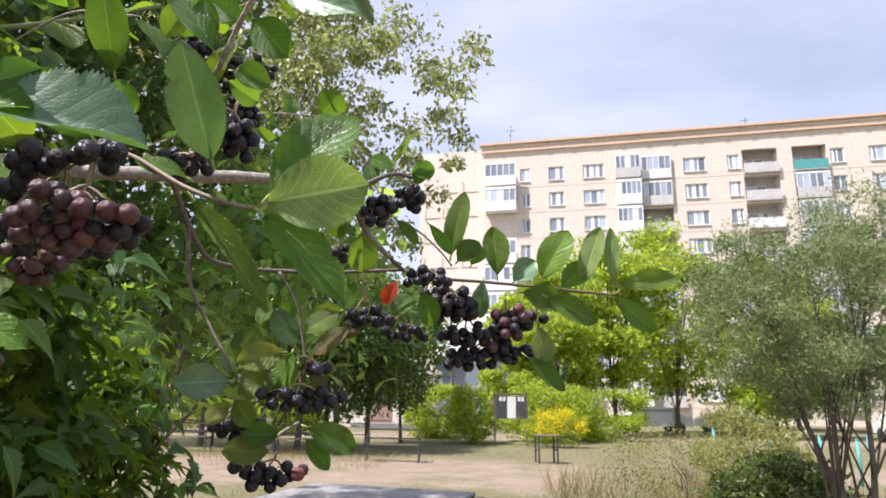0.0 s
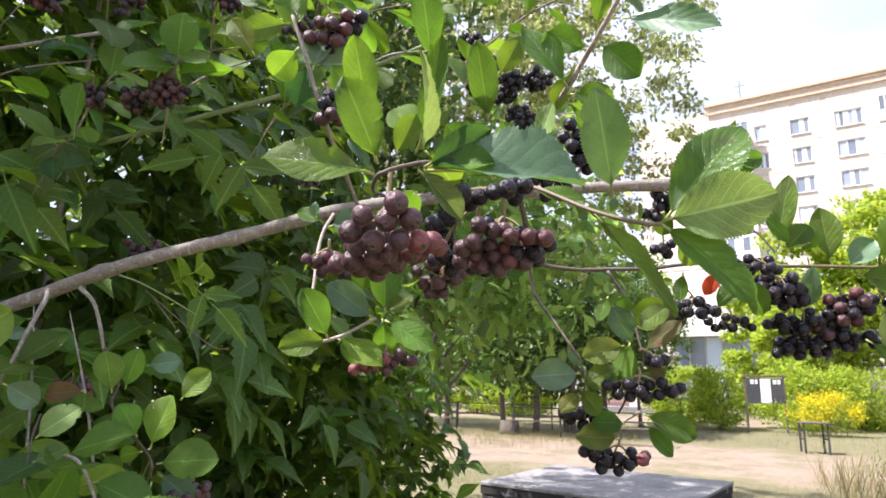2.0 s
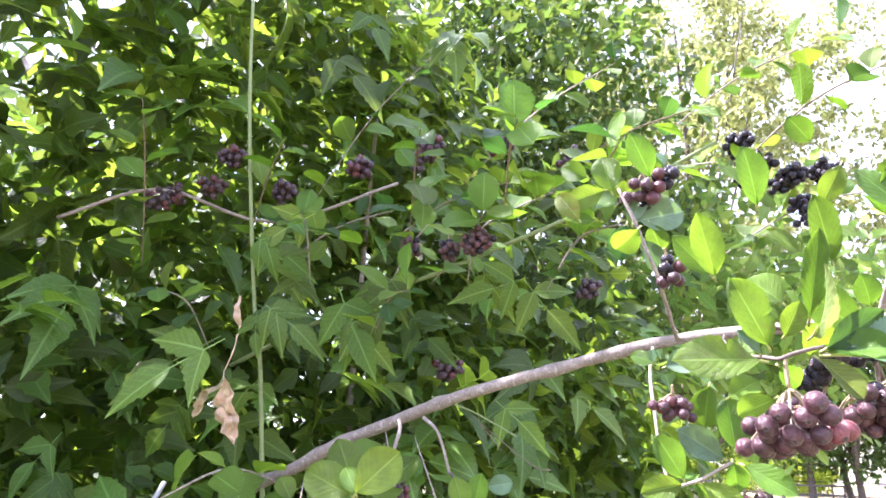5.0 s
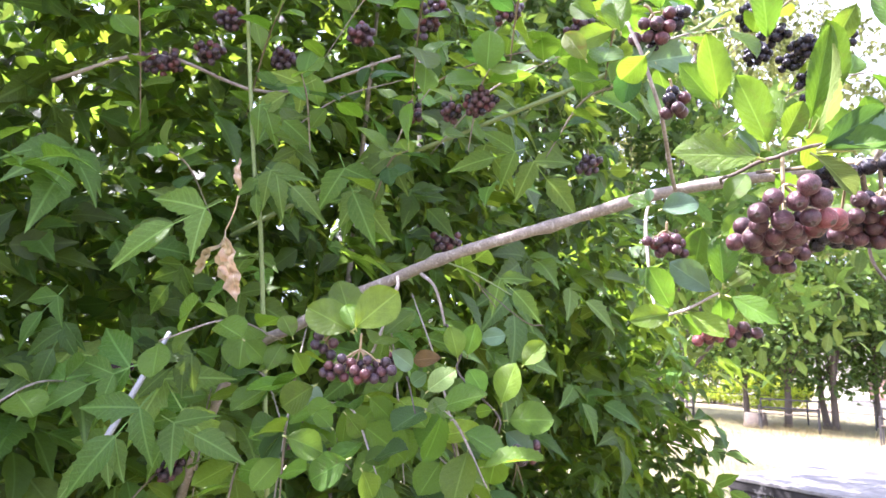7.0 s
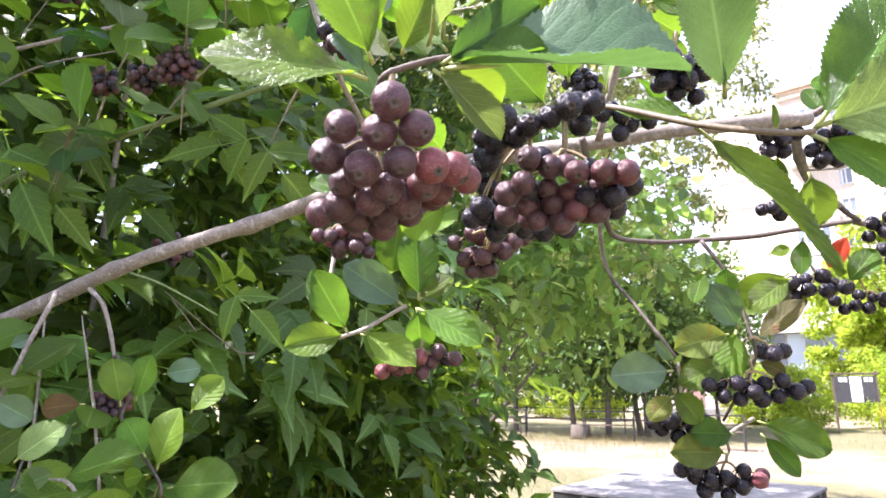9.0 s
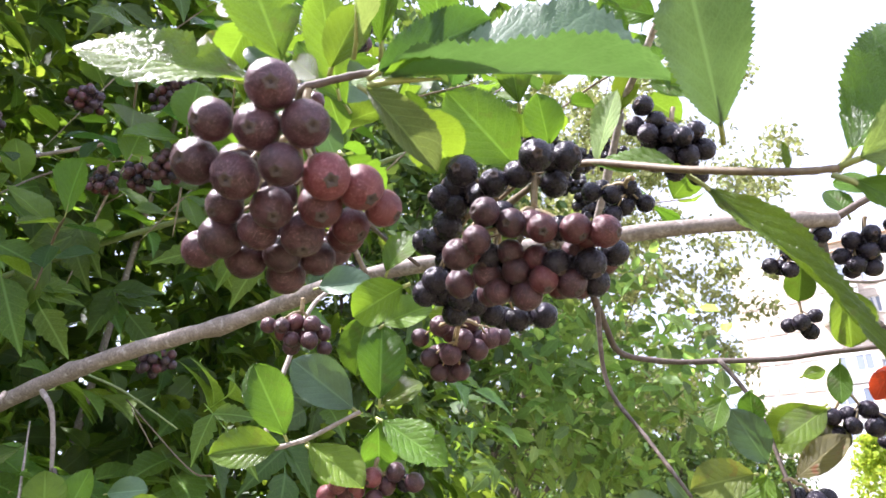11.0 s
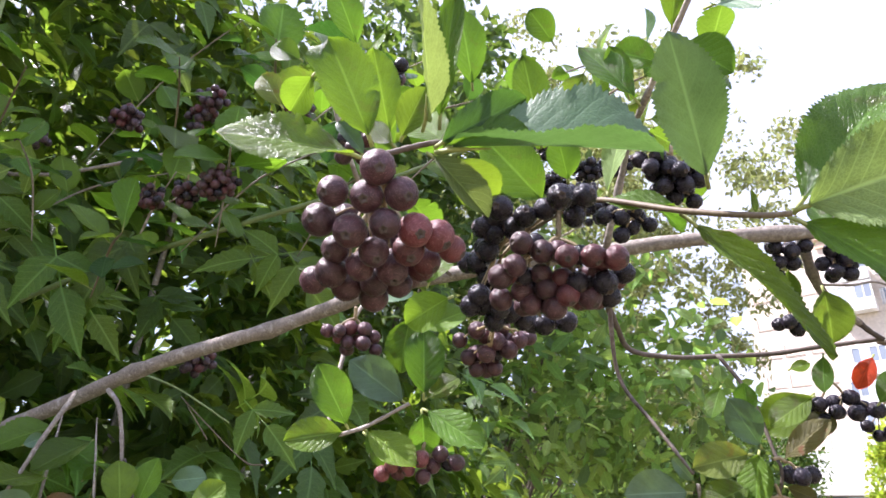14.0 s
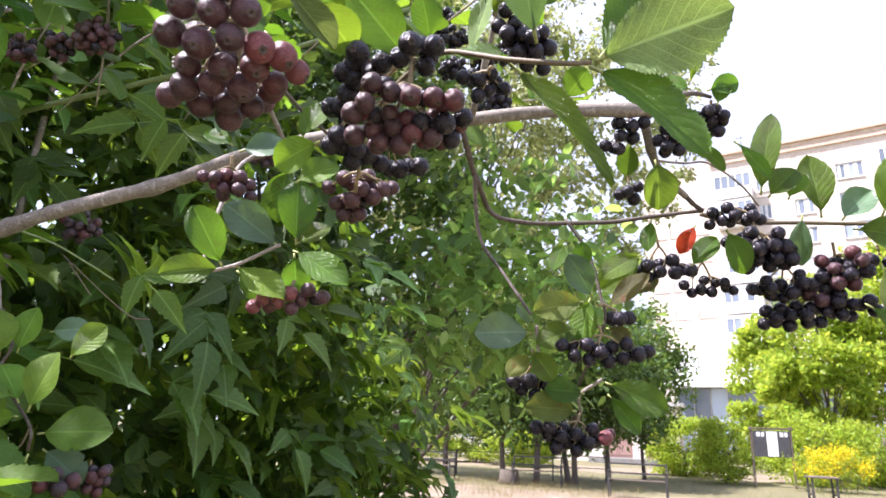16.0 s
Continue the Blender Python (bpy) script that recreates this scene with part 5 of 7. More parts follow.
def berries_on(at, centres, kinds, r, meshes=BERRY_MESH):
    """A cluster: branching stalks from its twig, and the berries at their ends."""
    at = Vector(at)
    mid = sum(centres, Vector()) / len(centres)
    hub = at.lerp(mid, 0.5) + Vector((0, 0, r * 0.5))
    bits = [tube(smooth_line([at, at.lerp(hub, 0.5) + Vector((0, 0, r * 0.3)), hub], 3), [0.0013] * 7, 6)]
    # every fifth berry gathers its neighbours on one side stalk
    heads = centres[::5]
    near = [min(range(len(heads)), key=lambda k: (heads[k] - c).length) for c in centres]
    for k in range(len(heads)):
        own = [c for c, q in zip(centres, near) if q == k]
        if not own:
            continue
        joint = hub.lerp(sum(own, Vector()) / len(own), 0.62) + Vector((0, 0, r * 0.25))
        bits.append(tube(smooth_line([hub, hub.lerp(joint, 0.5) + Vector((0, 0, r * 0.2)), joint], 3), [0.0010] * 6 + [0.0008], 5))
        for c in own:
            a = c + (joint - c).normalized() * r * 0.9
            bits.append(tube(smooth_line([joint, joint.lerp(a, 0.5) + Vector((0, 0, r * 0.25)), a], 3), [0.0007, 0.0006, 0.0005, 0.0005, 0.0005, 0.0005, 0.0006], 5))
    v, f = join_parts(bits)
    ob = under(new("fruit_stalk", mesh_of("fruit_stalk", v, f, [stalk_mat])), chokeberry, Matrix.Identity(4))
    for c, k in zip(centres, kinds):
        axis = (hub - c).normalized() + Vector((BUNCH_RND.uniform(-1, 1), BUNCH_RND.uniform(-1, 1), BUNCH_RND.uniform(-1, 1))) * 0.35
        m = axis.to_track_quat("Z", "Y").to_matrix().to_4x4() @ Matrix.Rotation(BUNCH_RND.uniform(0, 6.28), 4, "Z")
        s = r * BUNCH_RND.uniform(0.92, 1.08)
        m = Matrix.Translation(c) @ m @ Matrix.Diagonal((s, s, s * BUNCH_RND.uniform(0.94, 1.04), 1))
        under(new("berry", meshes[k]), ob, m)


def cluster(at, spots, r, look_of):
    """A near cluster: its berries lie so many millimetres from where its stalk leaves the twig."""
    centres = [Vector(at) + Vector(s[:3]) / 1000 for s in spots]
    kinds = [s[3] if len(s) > 3 else MIX[look_of][BUNCH_RND.randrange(5)] for s in spots]
    berries_on(at, centres, kinds, r)


def bunch(at, a, b, n, r, thick, look_of):
    """A cluster packed along the line from a to b."""
    a, b = Vector(a), Vector(b)
    rng = np.random.RandomState(int(abs(a.x * 9973 + a.z * 7919) * 100) % 99991)
    t = (np.arange(n) + 0.5) / n
    p = np.array(a) + np.outer(t, np.array(b - a)) + rng.normal(size=(n, 3)) * max(thick, r * 0.6) * 0.8
    for _ in range(60):
        d = p[:, None] - p[None]
        dist = np.linalg.norm(d, axis=2) + np.eye(n)
        push = np.clip(2.02 * r - dist, 0, None) * (1 - np.eye(n))
        p += (d / dist[..., None] * push[..., None]).sum(1) * 0.35
        p += (np.array(a) + np.outer(t, np.array(b - a)) - p) * 0.02
    names = MIX[look_of]
    if look_of in ("redblack",):
        kinds = [names[min(len(names) - 1, int(k * len(names) / n))] for k in range(n)]
    elif look_of == "blackred":
        kinds = ["r" if k == n - 2 else ("s" if k == n - 1 else "k") for k in range(n)]
    else:
        kinds = [names[rng.randint(len(names))] for _ in range(n)]
    berries_on(at, [Vector(q) for q in p], kinds, r, SMALL_BERRY_MESH)


# the main limb and its side branches
twig("limb", [(-1.72, 0.60, -0.15), (-1.66, 0.56, 0.55), (-1.50, 0.52, 1.05), (-1.22, 0.47, 1.453), (-1.0, 0.475, 1.562), (-0.8100, 0.4900, 1.6220), (-0.675, 0.502, 1.656), (-0.545, 0.523, 1.681), (-0.4036, 0.5155, 1.6981), (-0.2059, 0.5240, 1.6982), (-0.0950, 0.5600, 1.7030), (-0.0957, 0.5850, 1.7056), (-0.0880, 0.6230, 1.6770), (-0.0682, 0.6486, 1.6589)], 0.0118, 0.0026, bark)
twig("branch", [(-0.0682, 0.6486, 1.6589), (-0.0619, 0.6554, 1.6529), (-0.0549, 0.6618, 1.6484)], 0.0021, 0.0019, bark_dark)
twig("branch", [(-0.2285, 0.5009, 1.6943), (-0.2335, 0.5712, 1.6577), (-0.2268, 0.6224, 1.6445), (-0.1500, 0.6497, 1.6426), (-0.0971, 0.6559, 1.6456), (-0.0549, 0.6618, 1.6484)], 0.0026, 0.0016, bark_dark)
twig("branch", [(-0.2321, 0.5533, 1.6683), (-0.2361, 0.5800, 1.6166), (-0.2078, 0.5707, 1.5738), (-0.1873, 0.5656, 1.5435)], 0.0018, 0.0011, bark_dark)
twig("twig", [(-0.0568, 0.6814, 1.6524), (-0.0250, 0.7040, 1.6487), (0.0558, 0.7276, 1.6477), (0.1394, 0.7420, 1.6422), (0.1777, 0.7441, 1.6392)], 0.0022, 0.0012, bark_young)
twig("twig", [(-0.0873, 0.5746, 1.7075), (-0.0669, 0.5731, 1.7168), (-0.0552, 0.5824, 1.7225), (-0.0430, 0.5931, 1.7226)], 0.0024, 0.0015, bark_dark)
twig("twig", [(-0.0883, 0.6166, 1.6821), (-0.0685, 0.6416, 1.6880), (-0.0475, 0.6617, 1.6932), (-0.0214, 0.6772, 1.6749), (-0.0068, 0.7014, 1.6620)], 0.0012, 0.0009, bark)
twig("twig", [(-0.1674, 0.6117, 1.6358), (-0.1500, 0.6168, 1.6055), (-0.1399, 0.6145, 1.5654), (-0.1387, 0.6155, 1.5402), (-0.1666, 0.6464, 1.4952)], 0.0016, 0.0011, bark_dark)
twig("twig", [(-0.1898, 0.5943, 1.5399), (-0.1905, 0.5998, 1.5157), (-0.1970, 0.5984, 1.5074)], 0.0014, 0.0010, bark)
twig("twig", [(-0.1433, 0.6290, 1.4987), (-0.1621, 0.6280, 1.4859), (-0.1643, 0.6417, 1.4722)], 0.0014, 0.0010, bark)
twig("twig", [(-0.352, 0.516, 1.6975), (-0.325, 0.43, 1.678), (-0.285, 0.335, 1.652), (-0.2530, 0.2815, 1.6420), (-0.2402, 0.2660, 1.6381), (-0.2327, 0.2680, 1.6406), (-0.2232, 0.2721, 1.6432), (-0.2171, 0.2753, 1.6443)], 0.0014, 0.0012, bark_dark)
twig("twig", [(-0.3150, 0.5059, 1.7012), (-0.2231, 0.3967, 1.6646), (-0.1834, 0.3631, 1.6521), (-0.1399, 0.3426, 1.6263), (-0.1128, 0.3372, 1.6154), (-0.1007, 0.3372, 1.6133)], 0.0018, 0.0011, bark_young)
twig("twig", [(-0.1895, 0.4719, 1.7536), (-0.1688, 0.4417, 1.7599), (-0.1432, 0.4094, 1.7751), (-0.1218, 0.3903, 1.7972), (-0.1081, 0.3786, 1.8094)], 0.0022, 0.0016, bark)
twig("twig", [(-0.2183, 0.5071, 1.6933), (-0.1878, 0.4729, 1.7537)], 0.0026, 0.0021, bark)
twig("twig", [(-0.3995, 0.5127, 1.6969), (-0.3862, 0.4662, 1.7128), (-0.3615, 0.3881, 1.7332), (-0.3647, 0.3616, 1.7758), (-0.3769, 0.3549, 1.8153)], 0.0022, 0.0014, bark)
twig("twig", [(-0.4268, 0.5098, 1.6914), (-0.4140, 0.4691, 1.6519), (-0.3854, 0.4194, 1.5651), (-0.3638, 0.4216, 1.5587), (-0.3320, 0.4342, 1.5757)], 0.0018, 0.0012, bark)
twig("twig", [(-0.7800, 0.4696, 1.6213), (-0.7666, 0.4571, 1.6042), (-0.7673, 0.4444, 1.5743), (-0.7701, 0.4362, 1.5459), (-0.7772, 0.4262, 1.5135)], 0.0028, 0.0018, bark)
twig("twig", [(-0.7500, 0.4864, 1.6249), (-0.7271, 0.4849, 1.6102), (-0.7170, 0.4890, 1.5878), (-0.7092, 0.4941, 1.5525)], 0.0026, 0.0017, bark)
twig("twig", [(-0.7665, 0.5191, 1.6553), (-0.7126, 0.5454, 1.6341), (-0.6587, 0.5746, 1.6007)], 0.0014, 0.0009, shoot_green)

# leaves of the near shoot with the maroon berries
leaf((-0.2440, 0.2610, 1.6370), (-0.2855, 0.2202, 1.6360), (0.62, -0.62, 0.48), 0.0275, "leaf", 0.05, 12, 2)
leaf((-0.2417, 0.2613, 1.6413), (-0.2536, 0.2406, 1.6846), (0.66, -0.73, -0.17), 0.0242, "leaf", 0.06, 20, 1)
leaf((-0.2224, 0.2705, 1.6467), (-0.2000, 0.2199, 1.6782), (0.87, 0.08, -0.49), 0.0124, "leaf_pale", 0.20, 42, 0)
leaf((-0.2251, 0.2836, 1.6577), (-0.2066, 0.2635, 1.7119), (0.21, -0.89, -0.40), 0.0147, "leaf", 0.08, 24, 0)
leaf((-0.2381, 0.2743, 1.6502), (-0.2253, 0.2724, 1.6719), (0.43, -0.84, -0.33), 0.0151, "leaf", 0.12, 18, 0)
leaf((-0.2196, 0.2725, 1.6402), (-0.1388, 0.2973, 1.6285), (0.30, -0.68, 0.67), 0.0460, "leaf_grey", 0.06, 34, 1)
leaf((-0.2190, 0.2714, 1.6400), (-0.1870, 0.2886, 1.6636), (0.56, -0.81, -0.17), 0.0181, "leaf_dark", 0.06, 16, 0)
leaf((-0.2187, 0.2738, 1.6406), (-0.1829, 0.2831, 1.6414), (0.20, -0.84, 0.51), 0.0235, "leaf_light", 0.04, 28, 0)
leaf((-0.2219, 0.2716, 1.6392), (-0.2054, 0.2921, 1.6150), (0.73, -0.68, -0.08), 0.0150, "leaf_under", 0.10, 38, 0)
leaf((-0.2376, 0.3152, 1.6669), (-0.2285, 0.3433, 1.6515), (0.66, -0.51, -0.55), 0.0234, "leaf_light", 0.12, 18, 0)
leaf((-0.2484, 0.2656, 1.6403), (-0.2588, 0.2576, 1.6559), (0.75, -0.64, 0.18), 0.0085, "leaf_grey", 0.12, 18, 0)
leaf((-0.2498, 0.2978, 1.6382), (-0.2427, 0.3158, 1.6266), (0.70, -0.56, -0.44), 0.0158, "leaf_light", 0.10, 14, 3)
leaf((-0.2448, 0.2790, 1.6529), (-0.2576, 0.2765, 1.6657), (0.21, -0.98, 0.01), 0.0100, "leaf_light", 0.12, 18, 0)
leaf((-0.2140, 0.3820, 1.6655), (-0.2388, 0.3528, 1.6995), (0.46, -0.81, -0.36), 0.0301, "leaf", 0.12, 18, 0)
leaf((-0.2061, 0.3956, 1.6849), (-0.2067, 0.3814, 1.7083), (0.45, -0.77, -0.45), 0.0192, "leaf_light", 0.12, 18, 0)
leaf((-0.1779, 0.4447, 1.7675), (-0.1832, 0.4232, 1.7982), (0.34, -0.80, -0.50), 0.0171, "leaf", 0.12, 18, 0)
leaf((-0.1985, 0.4456, 1.6984), (-0.1825, 0.4414, 1.7454), (-0.37, -0.93, 0.04), 0.0170, "leaf_pale", 0.12, 18, 0)
leaf((-0.1412, 0.3542, 1.6345), (-0.1755, 0.3580, 1.6470), (0.03, -0.93, 0.36), 0.0106, "leaf_light", 0.12, 18, 0)
leaf((-0.2278, 0.4112, 1.7247), (-0.2273, 0.3816, 1.7756), (0.48, -0.76, -0.44), 0.0248, "leaf", 0.12, 18, 0)
leaf((-0.2735, 0.4022, 1.7805), (-0.2712, 0.3748, 1.8295), (0.63, -0.67, -0.40), 0.0278, "leaf", 0.12, 18, 0)
leaf((-0.3413, 0.3178, 1.7598), (-0.3711, 0.3308, 1.7502), (-0.04, -0.64, -0.76), 0.0238, "leaf_light", 0.12, 18, 0)
leaf((-0.3464, 0.3615, 1.8153), (-0.3516, 0.3347, 1.8552), (0.65, -0.67, -0.36), 0.0244, "leaf", 0.12, 18, 0)
leaf((-0.1738, 0.4570, 1.7510), (-0.1569, 0.4840, 1.7461), (0.71, -0.53, -0.47), 0.0197, "leaf", 0.12, 18, 0)
leaf((-0.2754, 0.3866, 1.6245), (-0.3062, 0.3875, 1.6119), (0.06, -0.98, -0.21), 0.0233, "leaf_light", 0.10, 14, 0)
leaf((-0.2349, 0.4632, 1.8541), (-0.2469, 0.4419, 1.8772), (0.37, -0.77, -0.52), 0.0221, "leaf", 0.12, 18, 0)
leaf((-0.2174, 0.4833, 1.8391), (-0.2397, 0.4883, 1.8061), (0.29, -0.90, -0.33), 0.0221, "leaf", 0.12, 18, 0)

# leaves of the second near shoot
leaf((-0.1003, 0.3420, 1.6170), (-0.0432, 0.3360, 1.6261), (-0.20, -0.92, -0.33), 0.0370, "leaf_under", 0.05, 12, 1)
leaf((-0.1003, 0.3440, 1.6175), (-0.0556, 0.3600, 1.6742), (0.17, -0.97, 0.19), 0.0340, "leaf", 0.08, 20, 0)
leaf((-0.1015, 0.3420, 1.6160), (-0.0566, 0.3551, 1.5716), (0.42, -0.85, 0.30), 0.0262, "leaf_light", 0.08, 22, 1)
leaf((-0.1401, 0.3440, 1.6270), (-0.0968, 0.3600, 1.5655), (0.66, -0.72, 0.20), 0.0150, "leaf", 0.04, 30, 0)
leaf((-0.1289, 0.3522, 1.6384), (-0.1303, 0.3021, 1.6845), (0.32, -0.65, -0.69), 0.0274, "leaf_grey", 0.06, 18, 1)
leaf((-0.1131, 0.3420, 1.6182), (-0.1131, 0.3424, 1.6288), (0.55, -0.83, 0.03), 0.0035, "leaf_light", 0.12, 18, 0)

# leaves of the upper twig
leaf((-0.1232, 0.4026, 1.7859), (-0.0610, 0.3806, 1.7528), (-0.30, -0.95, 0.07), 0.0224, "leaf_grey", 0.10, 18, 0)
leaf((-0.1396, 0.4075, 1.7710), (-0.1142, 0.4153, 1.7442), (0.02, -0.97, -0.26), 0.0264, "leaf", 0.10, 18, 1)
leaf((-0.1446, 0.4246, 1.7929), (-0.1277, 0.3969, 1.8359), (-0.02, -0.84, -0.54), 0.0182, "leaf", 0.12, 18, 0)
leaf((-0.1689, 0.4337, 1.7535), (-0.2023, 0.4207, 1.8033), (0.42, -0.91, 0.04), 0.0232, "leaf", 0.12, 18, 0)
leaf((-0.1709, 0.4566, 1.7585), (-0.1431, 0.4693, 1.7524), (0.42, -0.90, 0.05), 0.0218, "leaf", 0.12, 18, 0)
leaf((-0.1543, 0.4371, 1.7835), (-0.1836, 0.4336, 1.8027), (-0.01, -0.98, -0.20), 0.0234, "leaf", 0.12, 18, 0)
leaf((-0.1631, 0.4478, 1.7783), (-0.1870, 0.4626, 1.7496), (-0.23, -0.93, -0.29), 0.0171, "leaf_light", 0.12, 18, 0)

# rosette of leaves below the limb
leaf((-0.3685, 0.4194, 1.5573), (-0.3977, 0.3943, 1.5491), (0.59, -0.77, 0.24), 0.0230, "leaf", 0.05, 22, 0)
leaf((-0.3677, 0.4196, 1.5580), (-0.3814, 0.3983, 1.5967), (0.75, -0.65, -0.10), 0.0252, "leaf", 0.05, 18, 0)
leaf((-0.3376, 0.4405, 1.5760), (-0.3675, 0.4137, 1.6019), (0.67, -0.74, 0.01), 0.0266, "leaf_grey", 0.05, 14, 0)
leaf((-0.3597, 0.4234, 1.5601), (-0.3255, 0.4334, 1.5365), (0.54, -0.68, 0.50), 0.0235, "leaf_light", 0.05, 14, 0)
leaf((-0.3307, 0.4466, 1.5754), (-0.2917, 0.4595, 1.5501), (0.50, -0.79, 0.36), 0.0246, "leaf_light", 0.05, 14, 3)
leaf((-0.3345, 0.4546, 1.5819), (-0.3369, 0.4531, 1.6303), (0.64, -0.77, 0.01), 0.0292, "leaf", 0.05, 16, 0)
leaf((-0.3670, 0.4337, 1.5589), (-0.3567, 0.4529, 1.5406), (0.80, -0.57, -0.15), 0.0173, "leaf", 0.12, 18, 0)
leaf((-0.3415, 0.4635, 1.5775), (-0.3447, 0.4746, 1.5488), (0.63, -0.70, -0.34), 0.0216, "leaf", 0.12, 18, 0)
leaf((-0.3352, 0.4542, 1.5819), (-0.3176, 0.4710, 1.5985), (0.50, -0.81, 0.30), 0.0177, "leaf", 0.12, 18, 0)
leaf((-0.3948, 0.4424, 1.6648), (-0.4163, 0.4345, 1.6737), (0.43, -0.85, 0.29), 0.0172, "leaf", 0.12, 18, 0)
leaf((-0.3910, 0.4467, 1.6612), (-0.3613, 0.4716, 1.6691), (0.55, -0.76, 0.33), 0.0277, "leaf_grey", 0.12, 18, 0)
leaf((-0.3884, 0.4213, 1.6624), (-0.3872, 0.4193, 1.6756), (0.06, -0.99, -0.16), 0.0094, "leaf_grey", 0.12, 18, 0)
leaf((-0.3519, 0.4582, 1.6456), (-0.3652, 0.4690, 1.6071), (0.12, -0.95, -0.30), 0.0295, "leaf", 0.12, 18, 0)
leaf((-0.3217, 0.4294, 1.6521), (-0.3061, 0.4369, 1.6799), (0.15, -0.97, 0.18), 0.0230, "leaf", 0.12, 18, 0)
leaf((-0.3364, 0.4489, 1.6287), (-0.3117, 0.4673, 1.6451), (0.44, -0.85, 0.29), 0.0245, "leaf_light", 0.12, 18, 0)

# hanging shoot with black berries
leaf((-0.1934, 0.5933, 1.5341), (-0.2340, 0.5669, 1.5302), (0.52, -0.83, 0.22), 0.0303, "leaf_grey", 0.06, 16, 0)
leaf((-0.1528, 0.6081, 1.5613), (-0.1902, 0.5854, 1.5497), (0.44, -0.86, 0.26), 0.0261, "leaf_yellow", 0.06, 16, 0)
leaf((-0.1488, 0.6097, 1.5638), (-0.1562, 0.6091, 1.5263), (-0.14, -0.99, 0.04), 0.0244, "leaf_light", 0.06, 16, 0)
leaf((-0.1565, 0.6112, 1.5405), (-0.1893, 0.5923, 1.5233), (0.33, -0.88, 0.34), 0.0235, "leaf", 0.06, 16, 0)
leaf((-0.1409, 0.6302, 1.4966), (-0.0953, 0.6537, 1.4755), (0.49, -0.87, 0.08), 0.0277, "leaf", 0.06, 16, 0)
leaf((-0.1397, 0.6332, 1.4870), (-0.1170, 0.6468, 1.4567), (0.42, -0.90, -0.09), 0.0168, "leaf", 0.06, 16, 0)
leaf((-0.1638, 0.6238, 1.4730), (-0.2001, 0.5984, 1.4747), (0.56, -0.78, 0.29), 0.0261, "leaf_yellow", 0.06, 16, 0)
leaf((-0.1949, 0.5959, 1.5199), (-0.1788, 0.6045, 1.4959), (0.43, -0.90, -0.04), 0.0211, "leaf", 0.06, 16, 0)
leaf((-0.1570, 0.6240, 1.4871), (-0.1855, 0.6027, 1.4886), (0.58, -0.77, 0.26), 0.0219, "leaf", 0.06, 16, 0)
leaf((-0.1458, 0.6113, 1.5638), (-0.1617, 0.5891, 1.5965), (0.42, -0.83, -0.36), 0.0235, "leaf_grey", 0.06, 16, 0)
leaf((-0.1510, 0.6032, 1.5855), (-0.1500, 0.5925, 1.6079), (-0.16, -0.89, -0.42), 0.0160, "leaf", 0.06, 16, 0)
leaf((-0.1652, 0.5904, 1.6073), (-0.1739, 0.5858, 1.5834), (-0.00, -0.98, 0.19), 0.0151, "leaf", 0.06, 16, 0)
leaf((-0.1643, 0.5906, 1.6081), (-0.1633, 0.5826, 1.6196), (-0.15, -0.82, -0.56), 0.0098, "leaf_grey", 0.06, 16, 0)
leaf((-0.1069, 0.6224, 1.6026), (-0.1386, 0.6056, 1.5790), (0.25, -0.92, 0.31), 0.0210, "leaf", 0.06, 16, 0)
leaf((-0.1368, 0.6179, 1.5562), (-0.1015, 0.6239, 1.5845), (0.01, -0.98, 0.19), 0.0185, "leaf_olive", 0.06, 16, 0)
leaf((-0.1210, 0.6109, 1.6194), (-0.1064, 0.6121, 1.6225), (0.07, -1.00, 0.05), 0.0092, "leaf_light", 0.06, 16, 0)
leaf((-0.0970, 0.6205, 1.6318), (-0.1009, 0.6196, 1.6034), (-0.22, -0.97, 0.06), 0.0143, "leaf", 0.06, 16, 0)
leaf((-0.1916, 0.5928, 1.5399), (-0.2022, 0.5776, 1.5551), (0.61, -0.73, -0.31), 0.0109, "leaf_grey", 0.06, 16, 0)
leaf((-0.1961, 0.5963, 1.5158), (-0.2122, 0.5864, 1.4974), (0.17, -0.92, 0.35), 0.0184, "leaf_yellow", 0.06, 16, 0)
leaf((-0.1520, 0.6136, 1.5405), (-0.1692, 0.6048, 1.5157), (0.04, -0.95, 0.31), 0.0210, "leaf", 0.06, 16, 0)
leaf((-0.1370, 0.6216, 1.5403), (-0.1191, 0.6274, 1.5318), (0.33, -0.94, 0.06), 0.0126, "leaf_olive", 0.06, 16, 0)

# far end of the limb with its leaves
leaf((-0.0084, 0.6594, 1.6578), (0.0064, 0.6534, 1.7282), (-0.21, -0.98, -0.04), 0.0244, "leaf", 0.10, 20, 0)
leaf((-0.0026, 0.6601, 1.6557), (0.0215, 0.6655, 1.6797), (0.04, -0.98, 0.18), 0.0241, "leaf", 0.10, 20, 0)
leaf((0.0433, 0.7049, 1.6471), (0.0371, 0.7011, 1.7054), (0.19, -0.98, -0.04), 0.0283, "leaf", 0.10, 20, 0)
leaf((0.0579, 0.7062, 1.6438), (0.0844, 0.7111, 1.6701), (-0.04, -0.97, 0.22), 0.0263, "leaf_grey", 0.10, 20, 0)
leaf((0.0877, 0.7071, 1.6443), (0.1199, 0.7047, 1.7020), (-0.26, -0.96, 0.10), 0.0345, "leaf_light", 0.10, 20, 0)
leaf((0.0123, 0.6614, 1.6526), (0.0262, 0.6670, 1.6741), (-0.01, -0.97, 0.26), 0.0184, "leaf_light", 0.10, 20, 0)
